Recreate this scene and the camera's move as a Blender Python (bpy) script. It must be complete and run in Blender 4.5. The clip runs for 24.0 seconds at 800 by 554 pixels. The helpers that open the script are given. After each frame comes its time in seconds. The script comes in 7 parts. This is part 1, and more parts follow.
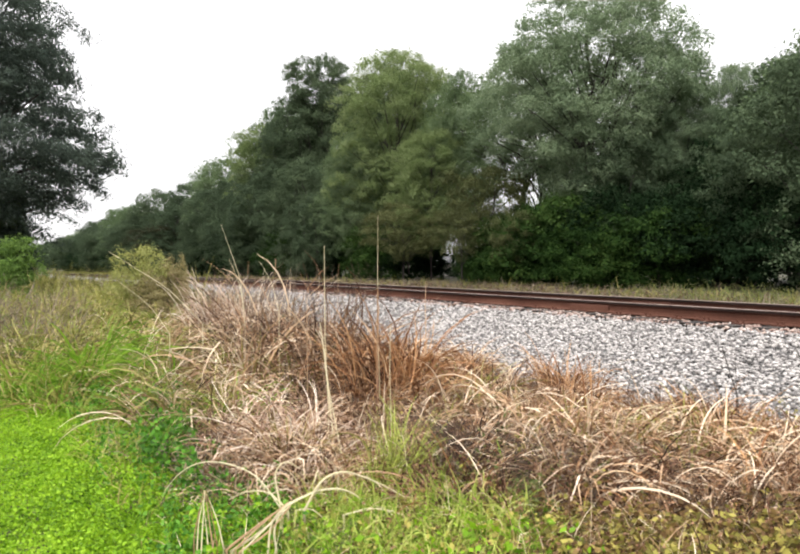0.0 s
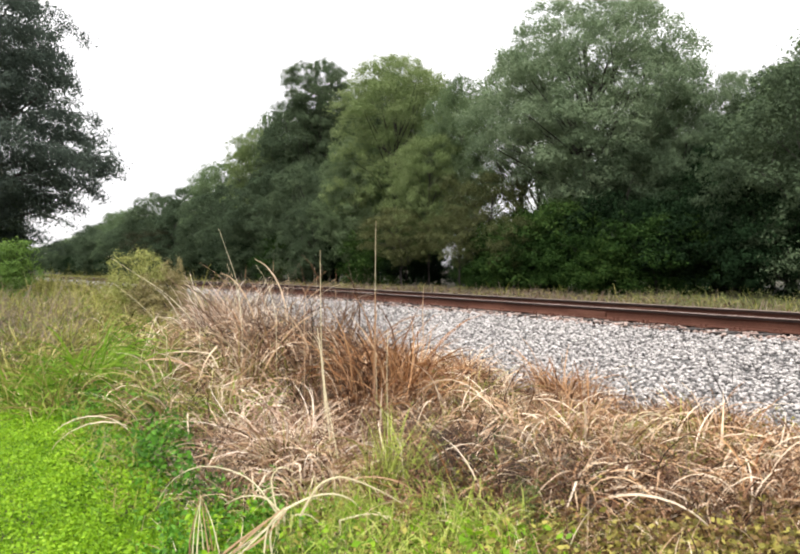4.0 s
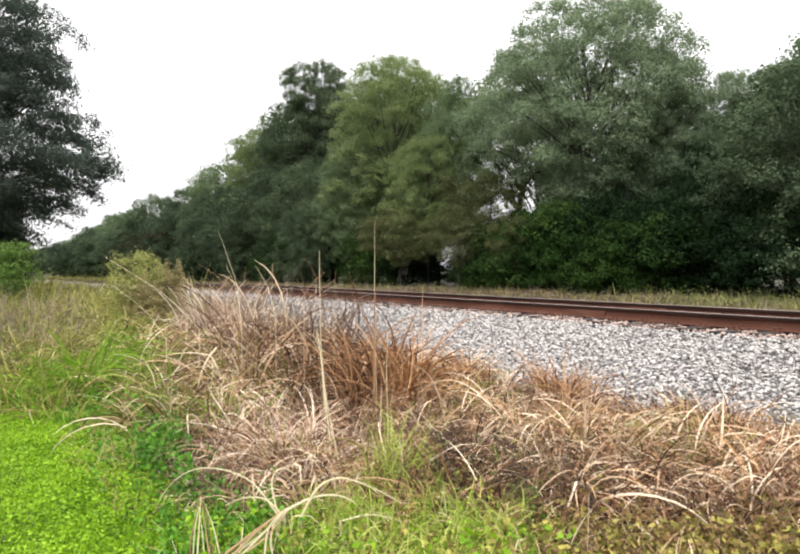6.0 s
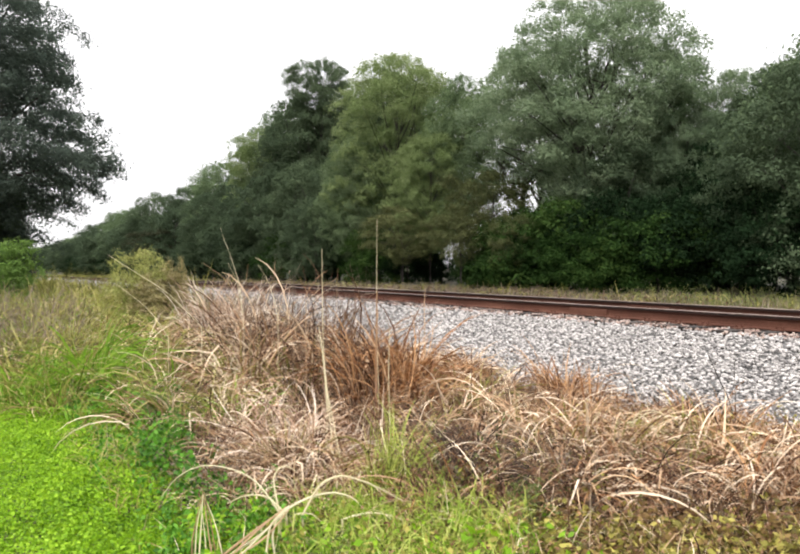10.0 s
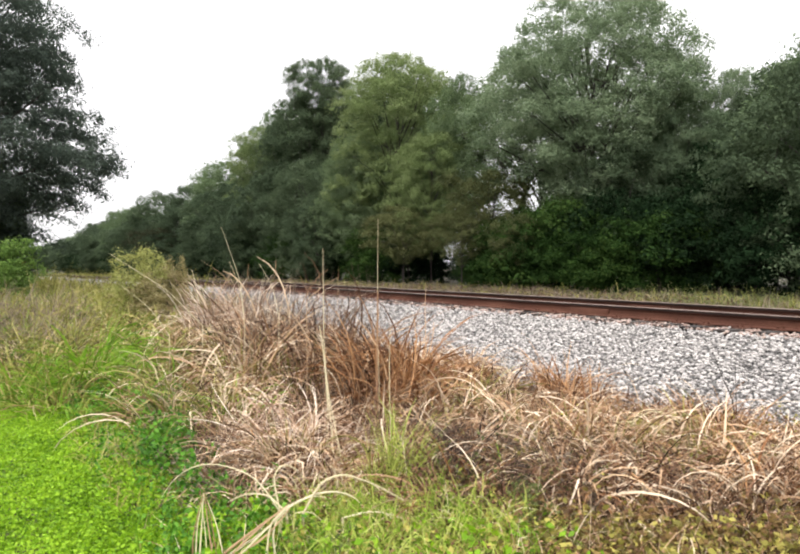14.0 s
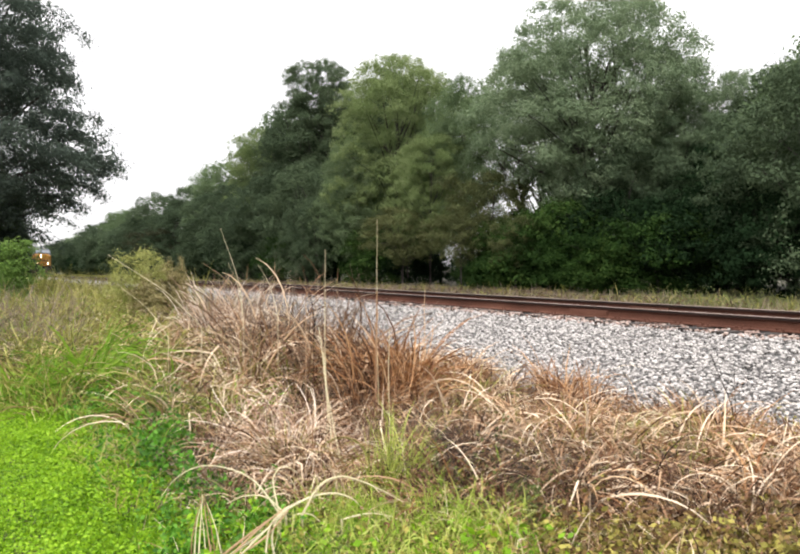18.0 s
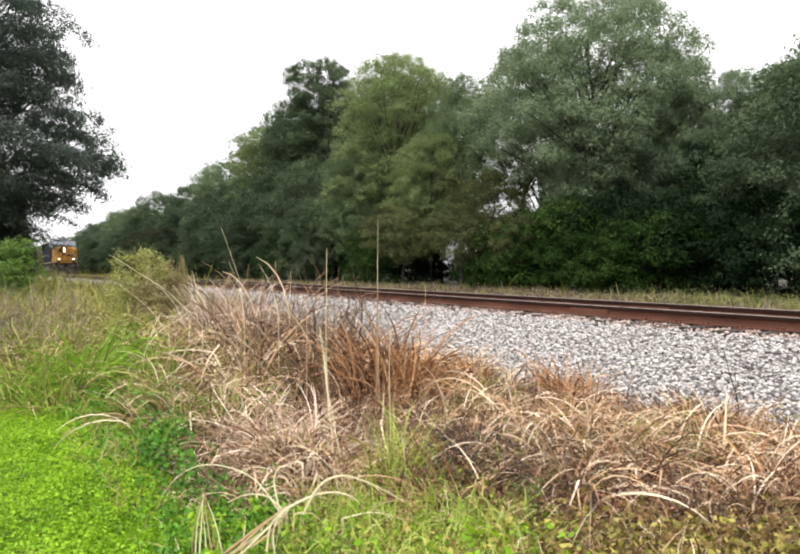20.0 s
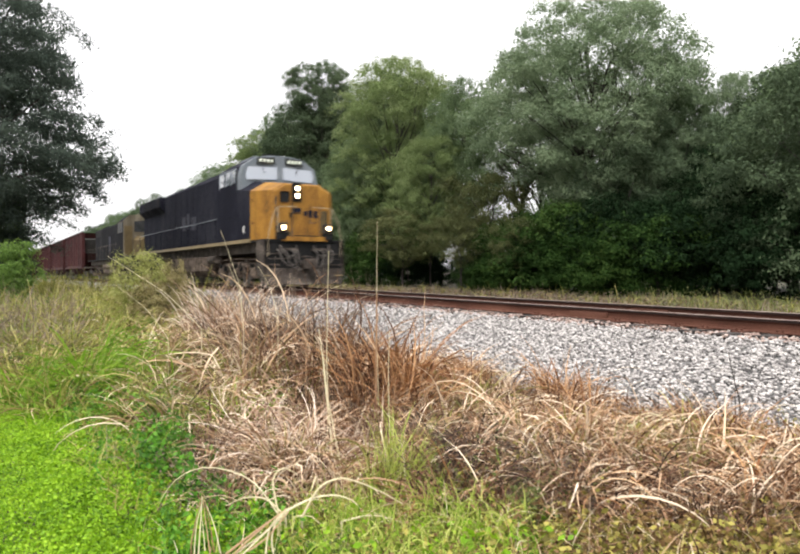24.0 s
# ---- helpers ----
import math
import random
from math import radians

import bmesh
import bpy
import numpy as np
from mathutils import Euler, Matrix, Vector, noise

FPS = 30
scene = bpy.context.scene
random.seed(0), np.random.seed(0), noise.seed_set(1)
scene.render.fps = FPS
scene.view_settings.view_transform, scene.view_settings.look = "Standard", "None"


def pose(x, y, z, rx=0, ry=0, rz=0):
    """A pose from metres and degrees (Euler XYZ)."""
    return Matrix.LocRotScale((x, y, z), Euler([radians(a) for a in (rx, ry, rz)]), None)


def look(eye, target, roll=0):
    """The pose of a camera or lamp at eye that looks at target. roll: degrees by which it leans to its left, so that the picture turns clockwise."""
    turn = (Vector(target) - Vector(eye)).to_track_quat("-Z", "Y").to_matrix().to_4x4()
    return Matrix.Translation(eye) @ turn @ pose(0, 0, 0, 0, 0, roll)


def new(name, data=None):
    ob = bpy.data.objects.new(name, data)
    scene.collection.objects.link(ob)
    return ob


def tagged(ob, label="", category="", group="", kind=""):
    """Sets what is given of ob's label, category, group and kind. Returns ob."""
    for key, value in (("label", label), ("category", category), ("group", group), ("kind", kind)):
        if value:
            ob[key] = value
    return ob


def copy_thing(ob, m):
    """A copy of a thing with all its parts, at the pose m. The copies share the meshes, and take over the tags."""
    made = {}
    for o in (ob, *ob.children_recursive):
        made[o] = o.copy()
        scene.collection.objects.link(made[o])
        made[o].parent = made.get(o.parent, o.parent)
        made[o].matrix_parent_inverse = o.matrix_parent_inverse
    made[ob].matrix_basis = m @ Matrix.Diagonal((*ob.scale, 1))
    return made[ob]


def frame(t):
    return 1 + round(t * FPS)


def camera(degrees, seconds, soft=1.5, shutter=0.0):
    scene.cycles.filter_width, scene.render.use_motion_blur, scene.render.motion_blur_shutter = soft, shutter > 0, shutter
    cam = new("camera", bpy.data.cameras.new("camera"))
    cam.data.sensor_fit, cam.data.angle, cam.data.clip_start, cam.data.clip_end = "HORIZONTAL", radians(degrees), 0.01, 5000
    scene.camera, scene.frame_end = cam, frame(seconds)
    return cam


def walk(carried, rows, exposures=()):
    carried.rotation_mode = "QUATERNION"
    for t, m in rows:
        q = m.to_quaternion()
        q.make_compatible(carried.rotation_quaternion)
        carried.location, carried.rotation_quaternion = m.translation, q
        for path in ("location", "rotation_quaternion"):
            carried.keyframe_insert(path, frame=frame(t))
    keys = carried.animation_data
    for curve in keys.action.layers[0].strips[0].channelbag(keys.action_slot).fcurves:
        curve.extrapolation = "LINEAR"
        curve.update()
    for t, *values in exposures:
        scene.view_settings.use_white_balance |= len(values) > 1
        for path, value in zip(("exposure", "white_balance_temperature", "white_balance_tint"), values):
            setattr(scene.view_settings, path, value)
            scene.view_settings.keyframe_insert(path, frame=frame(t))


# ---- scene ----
# Plan: the camera stands at the origin of x and y, looks along +y, x to the right; z = 0 is the ground at its feet.
# The railway runs straight, 30 degrees across the view; s is the way along it (trains run towards +s), d the way across.
EYE = (0.0, 0.0, 1.5)
RAIL_TOP = 0.84
TRACK_D = 9.95
HEADING = -59.9
TRACK = pose(0, 0, 0, 0, 0, HEADING)

# the unsteady hold of the camera: seconds, degrees to the left, degrees up, degrees of lean
HOLD = [
    (0.0, 0.047, -0.315, -0.249), (0.5, -0.031, -0.173, -0.099), (1.0, -0.183, 0.085, 0.137),
    (1.5, -0.114, 0.019, 0.152), (2.0, -0.061, -0.044, 0.138), (2.5, -0.164, 0.095, 0.097),
    (4.5, -0.136, 0.081, 0.033), (5.0, -0.19, 0.201, 0.049), (5.5, -0.246, 0.22, -0.101),
    (6.0, -0.193, 0.124, -0.217), (6.5, -0.016, -0.029, 0.022), (7.0, -0.033, -0.01, -0.084),
    (7.5, -0.01, -0.001, -0.013), (8.0, 0.0, 0.0, 0.0), (8.5, -0.005, 0.001, 0.018),
    (9.0, -0.021, -0.006, 0.156), (9.5, -0.105, 0.066, -0.104), (10.0, -0.026, -0.011, -0.132),
    (10.5, -0.049, 0.013, -0.086), (12.5, -0.089, 0.011, -0.13), (13.0, 0.057, -0.19, -0.018),
    (13.5, 0.072, -0.09, 0.1), (14.0, 0.042, -0.081, -0.043), (14.5, 0.065, -0.036, -0.05),
    (15.0, 0.0, -0.032, -0.017), (15.5, -0.123, 0.078, 0.063), (16.0, -0.06, 0.017, -0.069),
    (16.5, 0.009, 0.004, -0.113), (17.0, -0.06, 0.004, -0.088), (17.5, -0.021, -0.019, -0.051),
    (18.0, -0.021, 0.031, 0.002), (18.5, -0.126, 0.03, -0.3), (20.5, 0.062, -0.044, 0.066),
    (21.0, 0.028, 0.084, 0.057), (21.5, 0.004, 0.02, 0.298), (22.0, 0.081, 0.04, 0.143),
    (22.5, 0.065, -0.148, 0.082), (23.0, 0.013, 0.004, 0.051), (23.5, 0.011, -0.008, 0.104),
    (24.0, -0.022, 0.174, 0.028)]
PITCH = -0.76
cam = camera(57.47, 24.0, soft=2.2, shutter=0.4)


def held(left, up, lean):
    """The camera's pose for a turn to the left, a tilt up and a lean."""
    return pose(*EYE, 0, 0, left) @ pose(0, 0, 0, 90 + PITCH + up) @ pose(0, 0, 0, 0, 0, lean)


walk(cam, [(t, held(a, b, c)) for t, a, b, c in HOLD], exposures=[(0, 1.24, 6600, 13), (24, 1.24, 6600, 13)])

# ---- light: a white overcast sky, a faint broad sun high behind the camera ----
world = bpy.data.worlds.new("overcast")
scene.world = world
world.use_nodes = True
wn = world.node_tree
wn.nodes.clear()
sky = wn.nodes.new("ShaderNodeTexSky")
sky.sky_type = "NISHITA"
sky.sun_disc = False
sky.sun_elevation = radians(52)
sky.sun_rotation = radians(160)
dull = wn.nodes.new("ShaderNodeHueSaturation")
dull.inputs["Saturation"].default_value = 0.25
dull.inputs["Value"].default_value = 0.10
cloud = wn.nodes.new("ShaderNodeMix")
cloud.data_type = "RGBA"
cloud.inputs[0].default_value = 0.85
cloud.inputs[7].default_value = (0.98, 1.0, 1.0, 1)
back = wn.nodes.new("ShaderNodeBackground")
where = wn.nodes.new("ShaderNodeTexCoord")
axes = wn.nodes.new("ShaderNodeSeparateXYZ")
up_share = wn.nodes.new("ShaderNodeMapRange")      # an overcast sky is brightest overhead
for socket, value in zip(("From Min", "From Max", "To Min", "To Max"), (0.0, 1.0, 0.5, 1.25)):
    up_share.inputs[socket].default_value = value
wn.links.new(where.outputs["Generated"], axes.inputs[0])
wn.links.new(axes.outputs["Z"], up_share.inputs["Value"])
wn.links.new(up_share.outputs["Result"], back.inputs["Strength"])
wout = wn.nodes.new("ShaderNodeOutputWorld")
wn.links.new(sky.outputs[0], dull.inputs["Color"])
wn.links.new(dull.outputs[0], cloud.inputs[6])
wn.links.new(cloud.outputs[2], back.inputs["Color"])
wn.links.new(back.outputs[0], wout.inputs[0])
sun = new("sun", bpy.data.lights.new("sun", "SUN"))
sun.data.energy, sun.data.angle, sun.data.color = 1.4, radians(20), (1.0, 0.97, 0.92)
sun.matrix_world = look((0, 0, 60), (18, 42, 0))


# ---- materials ----
def node_material(name):
    m = bpy.data.materials.new(name)
    m.use_nodes = True
    m.node_tree.nodes.clear()
    return m, m.node_tree


def ramp_of(nt, colours):
    r = nt.nodes.new("ShaderNodeValToRGB")
    el = r.color_ramp.elements
    while len(el) < len(colours):
        el.new(0.5)
    for e, (p, c) in zip(el, colours):
        e.position, e.color = p, (*c, 1)
    return r


def leaf_material(name, colours, scale=0.6, through_share=0.3, rough=0.55, spread=0.5, own=0.24, gloss=0.15):
    """Foliage: a colour from each leaf's own chance and from broad patches, some light let through."""
    m, nt = node_material(name)
    geo = nt.nodes.new("ShaderNodeNewGeometry")
    info = nt.nodes.new("ShaderNodeObjectInfo")
    patch = nt.nodes.new("ShaderNodeTexNoise")
    patch.inputs["Scale"].default_value = scale
    patch.inputs["Detail"].default_value = 3
    coords = nt.nodes.new("ShaderNodeTexCoord")
    nt.links.new(coords.outputs["Object"], patch.inputs["Vector"])
    mix = nt.nodes.new("ShaderNodeMix")
    mix.inputs[0].default_value = spread
    nt.links.new(patch.outputs[0], mix.inputs[2])
    nt.links.new(geo.outputs["Random Per Island"], mix.inputs[3])
    off = nt.nodes.new("ShaderNodeMath")
    off.operation = "MULTIPLY_ADD"
    off.inputs[1].default_value = own
    nt.links.new(info.outputs["Random"], off.inputs[0])
    shift = nt.nodes.new("ShaderNodeMath")
    shift.operation = "SUBTRACT"
    shift.inputs[1].default_value = own / 2
    nt.links.new(mix.outputs[0], off.inputs[2])
    nt.links.new(off.outputs[0], shift.inputs[0])
    r = ramp_of(nt, colours)
    nt.links.new(shift.outputs[0], r.inputs[0])
    b = nt.nodes.new("ShaderNodeBsdfPrincipled")
    b.inputs["Roughness"].default_value = rough
    b.inputs["Specular IOR Level"].default_value = gloss
    nt.links.new(r.outputs[0], b.inputs["Base Color"])
    tr = nt.nodes.new("ShaderNodeBsdfTranslucent")
    nt.links.new(r.outputs[0], tr.inputs["Color"])
    ms = nt.nodes.new("ShaderNodeMixShader")
    ms.inputs[0].default_value = through_share
    nt.links.new(b.outputs[0], ms.inputs[1])
    nt.links.new(tr.outputs[0], ms.inputs[2])
    o = nt.nodes.new("ShaderNodeOutputMaterial")
    nt.links.new(ms.outputs[0], o.inputs[0])
    return m


def solid_material(name, colours, scale=4.0, rough=0.6, metal=0.0, bump=0.2, fine=60.0, detail=6.0, stretch=(1, 1, 1), glow=None, per_object=0.0, spec=0.5):
    """Paint, metal, stone, soil: two scales of stain over a ramp of colours, with fine relief."""
    m, nt = node_material(name)
    coords = nt.nodes.new("ShaderNodeTexCoord")
    mp = nt.nodes.new("ShaderNodeMapping")
    mp.inputs["Scale"].default_value = stretch
    nt.links.new(coords.outputs["Object"], mp.inputs[0])
    big = nt.nodes.new("ShaderNodeTexNoise")
    big.inputs["Scale"].default_value, big.inputs["Detail"].default_value = scale, detail
    small = nt.nodes.new("ShaderNodeTexNoise")
    small.inputs["Scale"].default_value, small.inputs["Detail"].default_value = fine, 4
    nt.links.new(mp.outputs[0], big.inputs["Vector"])
    nt.links.new(mp.outputs[0], small.inputs["Vector"])
    mix = nt.nodes.new("ShaderNodeMix")
    mix.inputs[0].default_value = 0.35
    nt.links.new(big.outputs[0], mix.inputs[2])
    nt.links.new(small.outputs[0], mix.inputs[3])
    value = mix.outputs[0]
    if per_object:
        geo = nt.nodes.new("ShaderNodeNewGeometry")
        info = nt.nodes.new("ShaderNodeObjectInfo")
        add = nt.nodes.new("ShaderNodeMath")
        add.operation = "ADD"
        nt.links.new(geo.outputs["Random Per Island"], add.inputs[0])
        nt.links.new(info.outputs["Random"], add.inputs[1])
        wrap = nt.nodes.new("ShaderNodeMath")
        wrap.operation = "FRACT"
        nt.links.new(add.outputs[0], wrap.inputs[0])
        second = nt.nodes.new("ShaderNodeMix")
        second.inputs[0].default_value = per_object
        nt.links.new(value, second.inputs[2])
        nt.links.new(wrap.outputs[0], second.inputs[3])
        value = second.outputs[0]
    r = ramp_of(nt, colours)
    nt.links.new(value, r.inputs[0])
    b = nt.nodes.new("ShaderNodeBsdfPrincipled")
    b.inputs["Roughness"].default_value, b.inputs["Metallic"].default_value = rough, metal
    b.inputs["Specular IOR Level"].default_value = spec
    nt.links.new(r.outputs[0], b.inputs["Base Color"])
    if bump:
        bp = nt.nodes.new("ShaderNodeBump")
        bp.inputs["Strength"].default_value, bp.inputs["Distance"].default_value = bump, 0.01
        nt.links.new(small.outputs[0], bp.inputs["Height"])
        nt.links.new(bp.outputs[0], b.inputs["Normal"])
    if glow:
        b.inputs["Emission Color"].default_value = (*glow[:3], 1)
        b.inputs["Emission Strength"].default_value = glow[3]
    o = nt.nodes.new("ShaderNodeOutputMaterial")
    nt.links.new(b.outputs[0], o.inputs[0])
    return m


def glass_material(name, colour=(0.05, 0.06, 0.07)):
    m, nt = node_material(name)
    b = nt.nodes.new("ShaderNodeBsdfPrincipled")
    b.inputs["Base Color"].default_value = (*colour, 1)
    b.inputs["Roughness"].default_value, b.inputs["Specular IOR Level"].default_value = 0.06, 1.0
    b.inputs["Coat Weight"].default_value = 1.0
    b.inputs["Coat IOR"].default_value = 1.6
    o = nt.nodes.new("ShaderNodeOutputMaterial")
    nt.links.new(b.outputs[0], o.inputs[0])
    return m


LEAF_OAK = leaf_material("oak_leaves", [(0.15, (0.026, 0.039, 0.031)), (0.5, (0.055, 0.075, 0.058)), (0.85, (0.104, 0.133, 0.101))], 0.5, 0.3, 0.8, 0.25)
LEAF_DARK = leaf_material("dark_leaves", [(0.15, (0.030, 0.048, 0.027)), (0.5, (0.060, 0.090, 0.046)), (0.85, (0.108, 0.146, 0.076))], 0.4, 0.34, 0.75, 0.25)
LEAF_GREY = leaf_material("grey_green_leaves", [(0.15, (0.080, 0.122, 0.070)), (0.5, (0.165, 0.224, 0.126)), (0.85, (0.245, 0.305, 0.184))], 0.4, 0.46, 0.7, 0.3)
LEAF_MID = leaf_material("mid_leaves", [(0.15, (0.056, 0.092, 0.044)), (0.5, (0.116, 0.168, 0.080)), (0.85, (0.178, 0.230, 0.120))], 0.4, 0.42, 0.7, 0.3)
LEAF_LIGHT = leaf_material("light_leaves", [(0.15, (0.088, 0.132, 0.040)), (0.5, (0.160, 0.216, 0.080)), (0.85, (0.235, 0.285, 0.128))], 0.4, 0.42, 0.7, 0.3)
# near-black leaf colour carries the shade of the wood's low storey
LEAF_SHADED = leaf_material("shade_dark_leaves", [(0.15, (0.005, 0.012, 0.005)), (0.5, (0.010, 0.023, 0.009)), (0.85, (0.024, 0.045, 0.018))], 0.4, 0.12, 0.8, 0.35, 0.24, 0.03)
LEAF_BROWN = leaf_material("browning_leaves", [(0.15, (0.020, 0.024, 0.013)), (0.5, (0.046, 0.050, 0.026)), (0.85, (0.090, 0.088, 0.050))], 0.5, 0.3, 0.75, 0.3, 0.24, 0.08)
LEAF_OCHRE = leaf_material("yellowing_tree_leaves", [(0.15, (0.046, 0.056, 0.020)), (0.5, (0.100, 0.114, 0.042)), (0.85, (0.165, 0.168, 0.074))], 0.5, 0.35, 0.7, 0.3)
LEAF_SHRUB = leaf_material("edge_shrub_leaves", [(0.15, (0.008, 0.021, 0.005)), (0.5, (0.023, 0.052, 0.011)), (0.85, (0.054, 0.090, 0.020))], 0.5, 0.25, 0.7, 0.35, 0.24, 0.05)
LEAF_VIVID = leaf_material("shrub_leaves", [(0.15, (0.08, 0.15, 0.03)), (0.5, (0.15, 0.25, 0.05)), (0.85, (0.24, 0.33, 0.10))], 0.8, 0.35)
BARK = solid_material("bark", [(0.3, (0.014, 0.012, 0.010)), (0.7, (0.05, 0.042, 0.034))], 3, 0.9, 0, 0.6, 25, stretch=(1, 1, 0.25))
STRAW = leaf_material("dry_straw", [(0.16, (0.085, 0.042, 0.023)), (0.38, (0.30, 0.175, 0.097)), (0.58, (0.58, 0.400, 0.250)), (0.80, (0.86, 0.72, 0.545))], 1.2, 0.2, 0.6, 0.75)
STRAW_BLEACHED = leaf_material("pinkish_bleached_straw", [(0.16, (0.16, 0.095, 0.065)), (0.38, (0.42, 0.285, 0.205)), (0.6, (0.68, 0.535, 0.42)), (0.82, (0.88, 0.78, 0.66))], 1.2, 0.2, 0.6, 0.75)
STRAW_PALE = leaf_material("bleached_straw", [(0.1, (0.50, 0.43, 0.27)), (0.5, (0.68, 0.60, 0.40)), (0.9, (0.85, 0.79, 0.60))], 3.0, 0.2, 0.6, 0.4)
STRAW_RED = leaf_material("reddish_straw", [(0.10, (0.07, 0.029, 0.013)), (0.42, (0.265, 0.120, 0.050)), (0.68, (0.50, 0.285, 0.138)), (0.92, (0.76, 0.55, 0.35))], 1.2, 0.2, 0.6, 0.75)
# brown straw; its dark end also holds the shade between the blades
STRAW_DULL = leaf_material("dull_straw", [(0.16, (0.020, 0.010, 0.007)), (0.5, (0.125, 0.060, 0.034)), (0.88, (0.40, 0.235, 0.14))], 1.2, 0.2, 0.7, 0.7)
GRASS_OLIVE = leaf_material("olive_grass", [(0.10, (0.045, 0.048, 0.011)), (0.35, (0.155, 0.165, 0.030)), (0.62, (0.285, 0.280, 0.068)), (0.88, (0.50, 0.42, 0.18))], 0.7, 0.25, 0.6, 0.7)
GRASS_GREEN = leaf_material("green_grass", [(0.12, (0.06, 0.14, 0.010)), (0.5, (0.18, 0.34, 0.025)), (0.9, (0.34, 0.48, 0.07))], 0.8, 0.35, 0.55, 0.6)
GRASS_FRESH = leaf_material("yellow_green_grass", [(0.12, (0.16, 0.22, 0.03)), (0.5, (0.36, 0.44, 0.08)), (0.9, (0.58, 0.60, 0.20))], 0.8, 0.3, 0.55, 0.6)
CLOVER = leaf_material("clover_leaves", [(0.14, (0.045, 0.105, 0.008)), (0.4, (0.165, 0.325, 0.014)), (0.68, (0.285, 0.470, 0.024)), (0.9, (0.37, 0.53, 0.05))], 2.2, 0.3, 0.5, 0.5, 0.05)
CLOVER_DEEP = leaf_material("deep_green_leaves", [(0.12, (0.028, 0.085, 0.010)), (0.5, (0.080, 0.225, 0.018)), (0.9, (0.18, 0.38, 0.05))], 0.9, 0.3, 0.45, 0.6)
WEED_YELLOW = leaf_material("yellowing_weed_leaves", [(0.15, (0.06, 0.046, 0.018)), (0.38, (0.17, 0.150, 0.036)), (0.6, (0.32, 0.295, 0.065)), (0.82, (0.50, 0.43, 0.12)), (0.95, (0.48, 0.34, 0.11))], 1.4, 0.3, 0.55, 0.6, 0.0)
WEED_RUSTY = leaf_material("rusty_weed_leaves", [(0.12, (0.05, 0.030, 0.015)), (0.45, (0.15, 0.090, 0.036)), (0.75, (0.30, 0.205, 0.075)), (0.92, (0.45, 0.37, 0.14))], 1.4, 0.3, 0.6, 0.6, 0.0)
WEED_GREY = leaf_material("grey_brown_weed", [(0.12, (0.06, 0.042, 0.033)), (0.5, (0.16, 0.122, 0.09)), (0.9, (0.35, 0.285, 0.22))], 1.2, 0.3, 0.7, 0.6)
WEED_GREEN = leaf_material("dull_green_weed", [(0.12, (0.045, 0.060, 0.018)), (0.5, (0.12, 0.145, 0.045)), (0.9, (0.25, 0.26, 0.10))], 0.8, 0.3, 0.7, 0.5)
FENNEL = leaf_material("flowering_weed", [(0.12, (0.095, 0.105, 0.028)), (0.45, (0.26, 0.285, 0.078)), (0.75, (0.43, 0.43, 0.16)), (0.92, (0.62, 0.57, 0.34))], 1.3, 0.35, 0.7, 0.5, 0.0)
WEED_WITHERED = leaf_material("withered_weed_leaves", [(0.12, (0.022, 0.014, 0.011)), (0.5, (0.070, 0.046, 0.036)), (0.9, (0.16, 0.11, 0.085))], 1.3, 0.3, 0.7, 0.5, 0.0)
FENNEL_DRY = leaf_material("seeding_weed", [(0.12, (0.10, 0.082, 0.034)), (0.5, (0.25, 0.215, 0.09)), (0.9, (0.50, 0.43, 0.25))], 1.3, 0.3, 0.7, 0.5, 0.0)
SOIL = solid_material("soil_and_thatch", [(0.25, (0.012, 0.012, 0.006)), (0.5, (0.035, 0.033, 0.014)), (0.75, (0.075, 0.070, 0.028))], 0.8, 0.95, 0, 0.8, 30)
STONE = solid_material("ballast_stone", [(0.05, (0.05, 0.047, 0.046)), (0.25, (0.20, 0.188, 0.182)), (0.5, (0.40, 0.378, 0.362)), (0.9, (0.60, 0.57, 0.545))], 9, 0.85, 0, 0.4, 70, per_object=0.75)
STONE_RUSTY = solid_material("rust_stained_stone", [(0.05, (0.09, 0.052, 0.042)), (0.35, (0.26, 0.17, 0.14)), (0.7, (0.46, 0.36, 0.31))], 9, 0.9, 0, 0.4, 70, per_object=0.7)
BALLAST_BASE = solid_material("ballast_gravel", [(0.2, (0.024, 0.023, 0.023)), (0.5, (0.115, 0.112, 0.108)), (0.8, (0.33, 0.32, 0.31))], 14, 0.95, 0, 1.0, 30)
RUST = solid_material("rusty_rail", [(0.25, (0.030, 0.012, 0.008)), (0.5, (0.082, 0.033, 0.021)), (0.8, (0.155, 0.072, 0.048))], 2.2, 0.85, 0.0, 0.3, 60, stretch=(0.4, 1, 1), spec=0.2)
RAIL_HEAD = solid_material("worn_rail_head", [(0.3, (0.20, 0.14, 0.115)), (0.6, (0.34, 0.26, 0.225)), (0.85, (0.50, 0.42, 0.38))], 2.0, 0.42, 0.6, 0.05, 60, stretch=(0.4, 1, 1))
HEAD_SIDE = solid_material("dark_rail_side", [(0.3, (0.008, 0.005, 0.004)), (0.6, (0.020, 0.011, 0.009)), (0.85, (0.05, 0.026, 0.020))], 2.0, 0.8, 0.0, 0.2, 40, stretch=(0.4, 1, 1), spec=0.15)
TIE = solid_material("creosoted_tie", [(0.25, (0.010, 0.007, 0.006)), (0.6, (0.030, 0.022, 0.018)), (0.85, (0.08, 0.062, 0.05))], 3, 0.9, 0, 0.6, 30, stretch=(1, 0.3, 1), per_object=0.3)


# ---- mesh helpers ----
rng = np.random.default_rng(11)


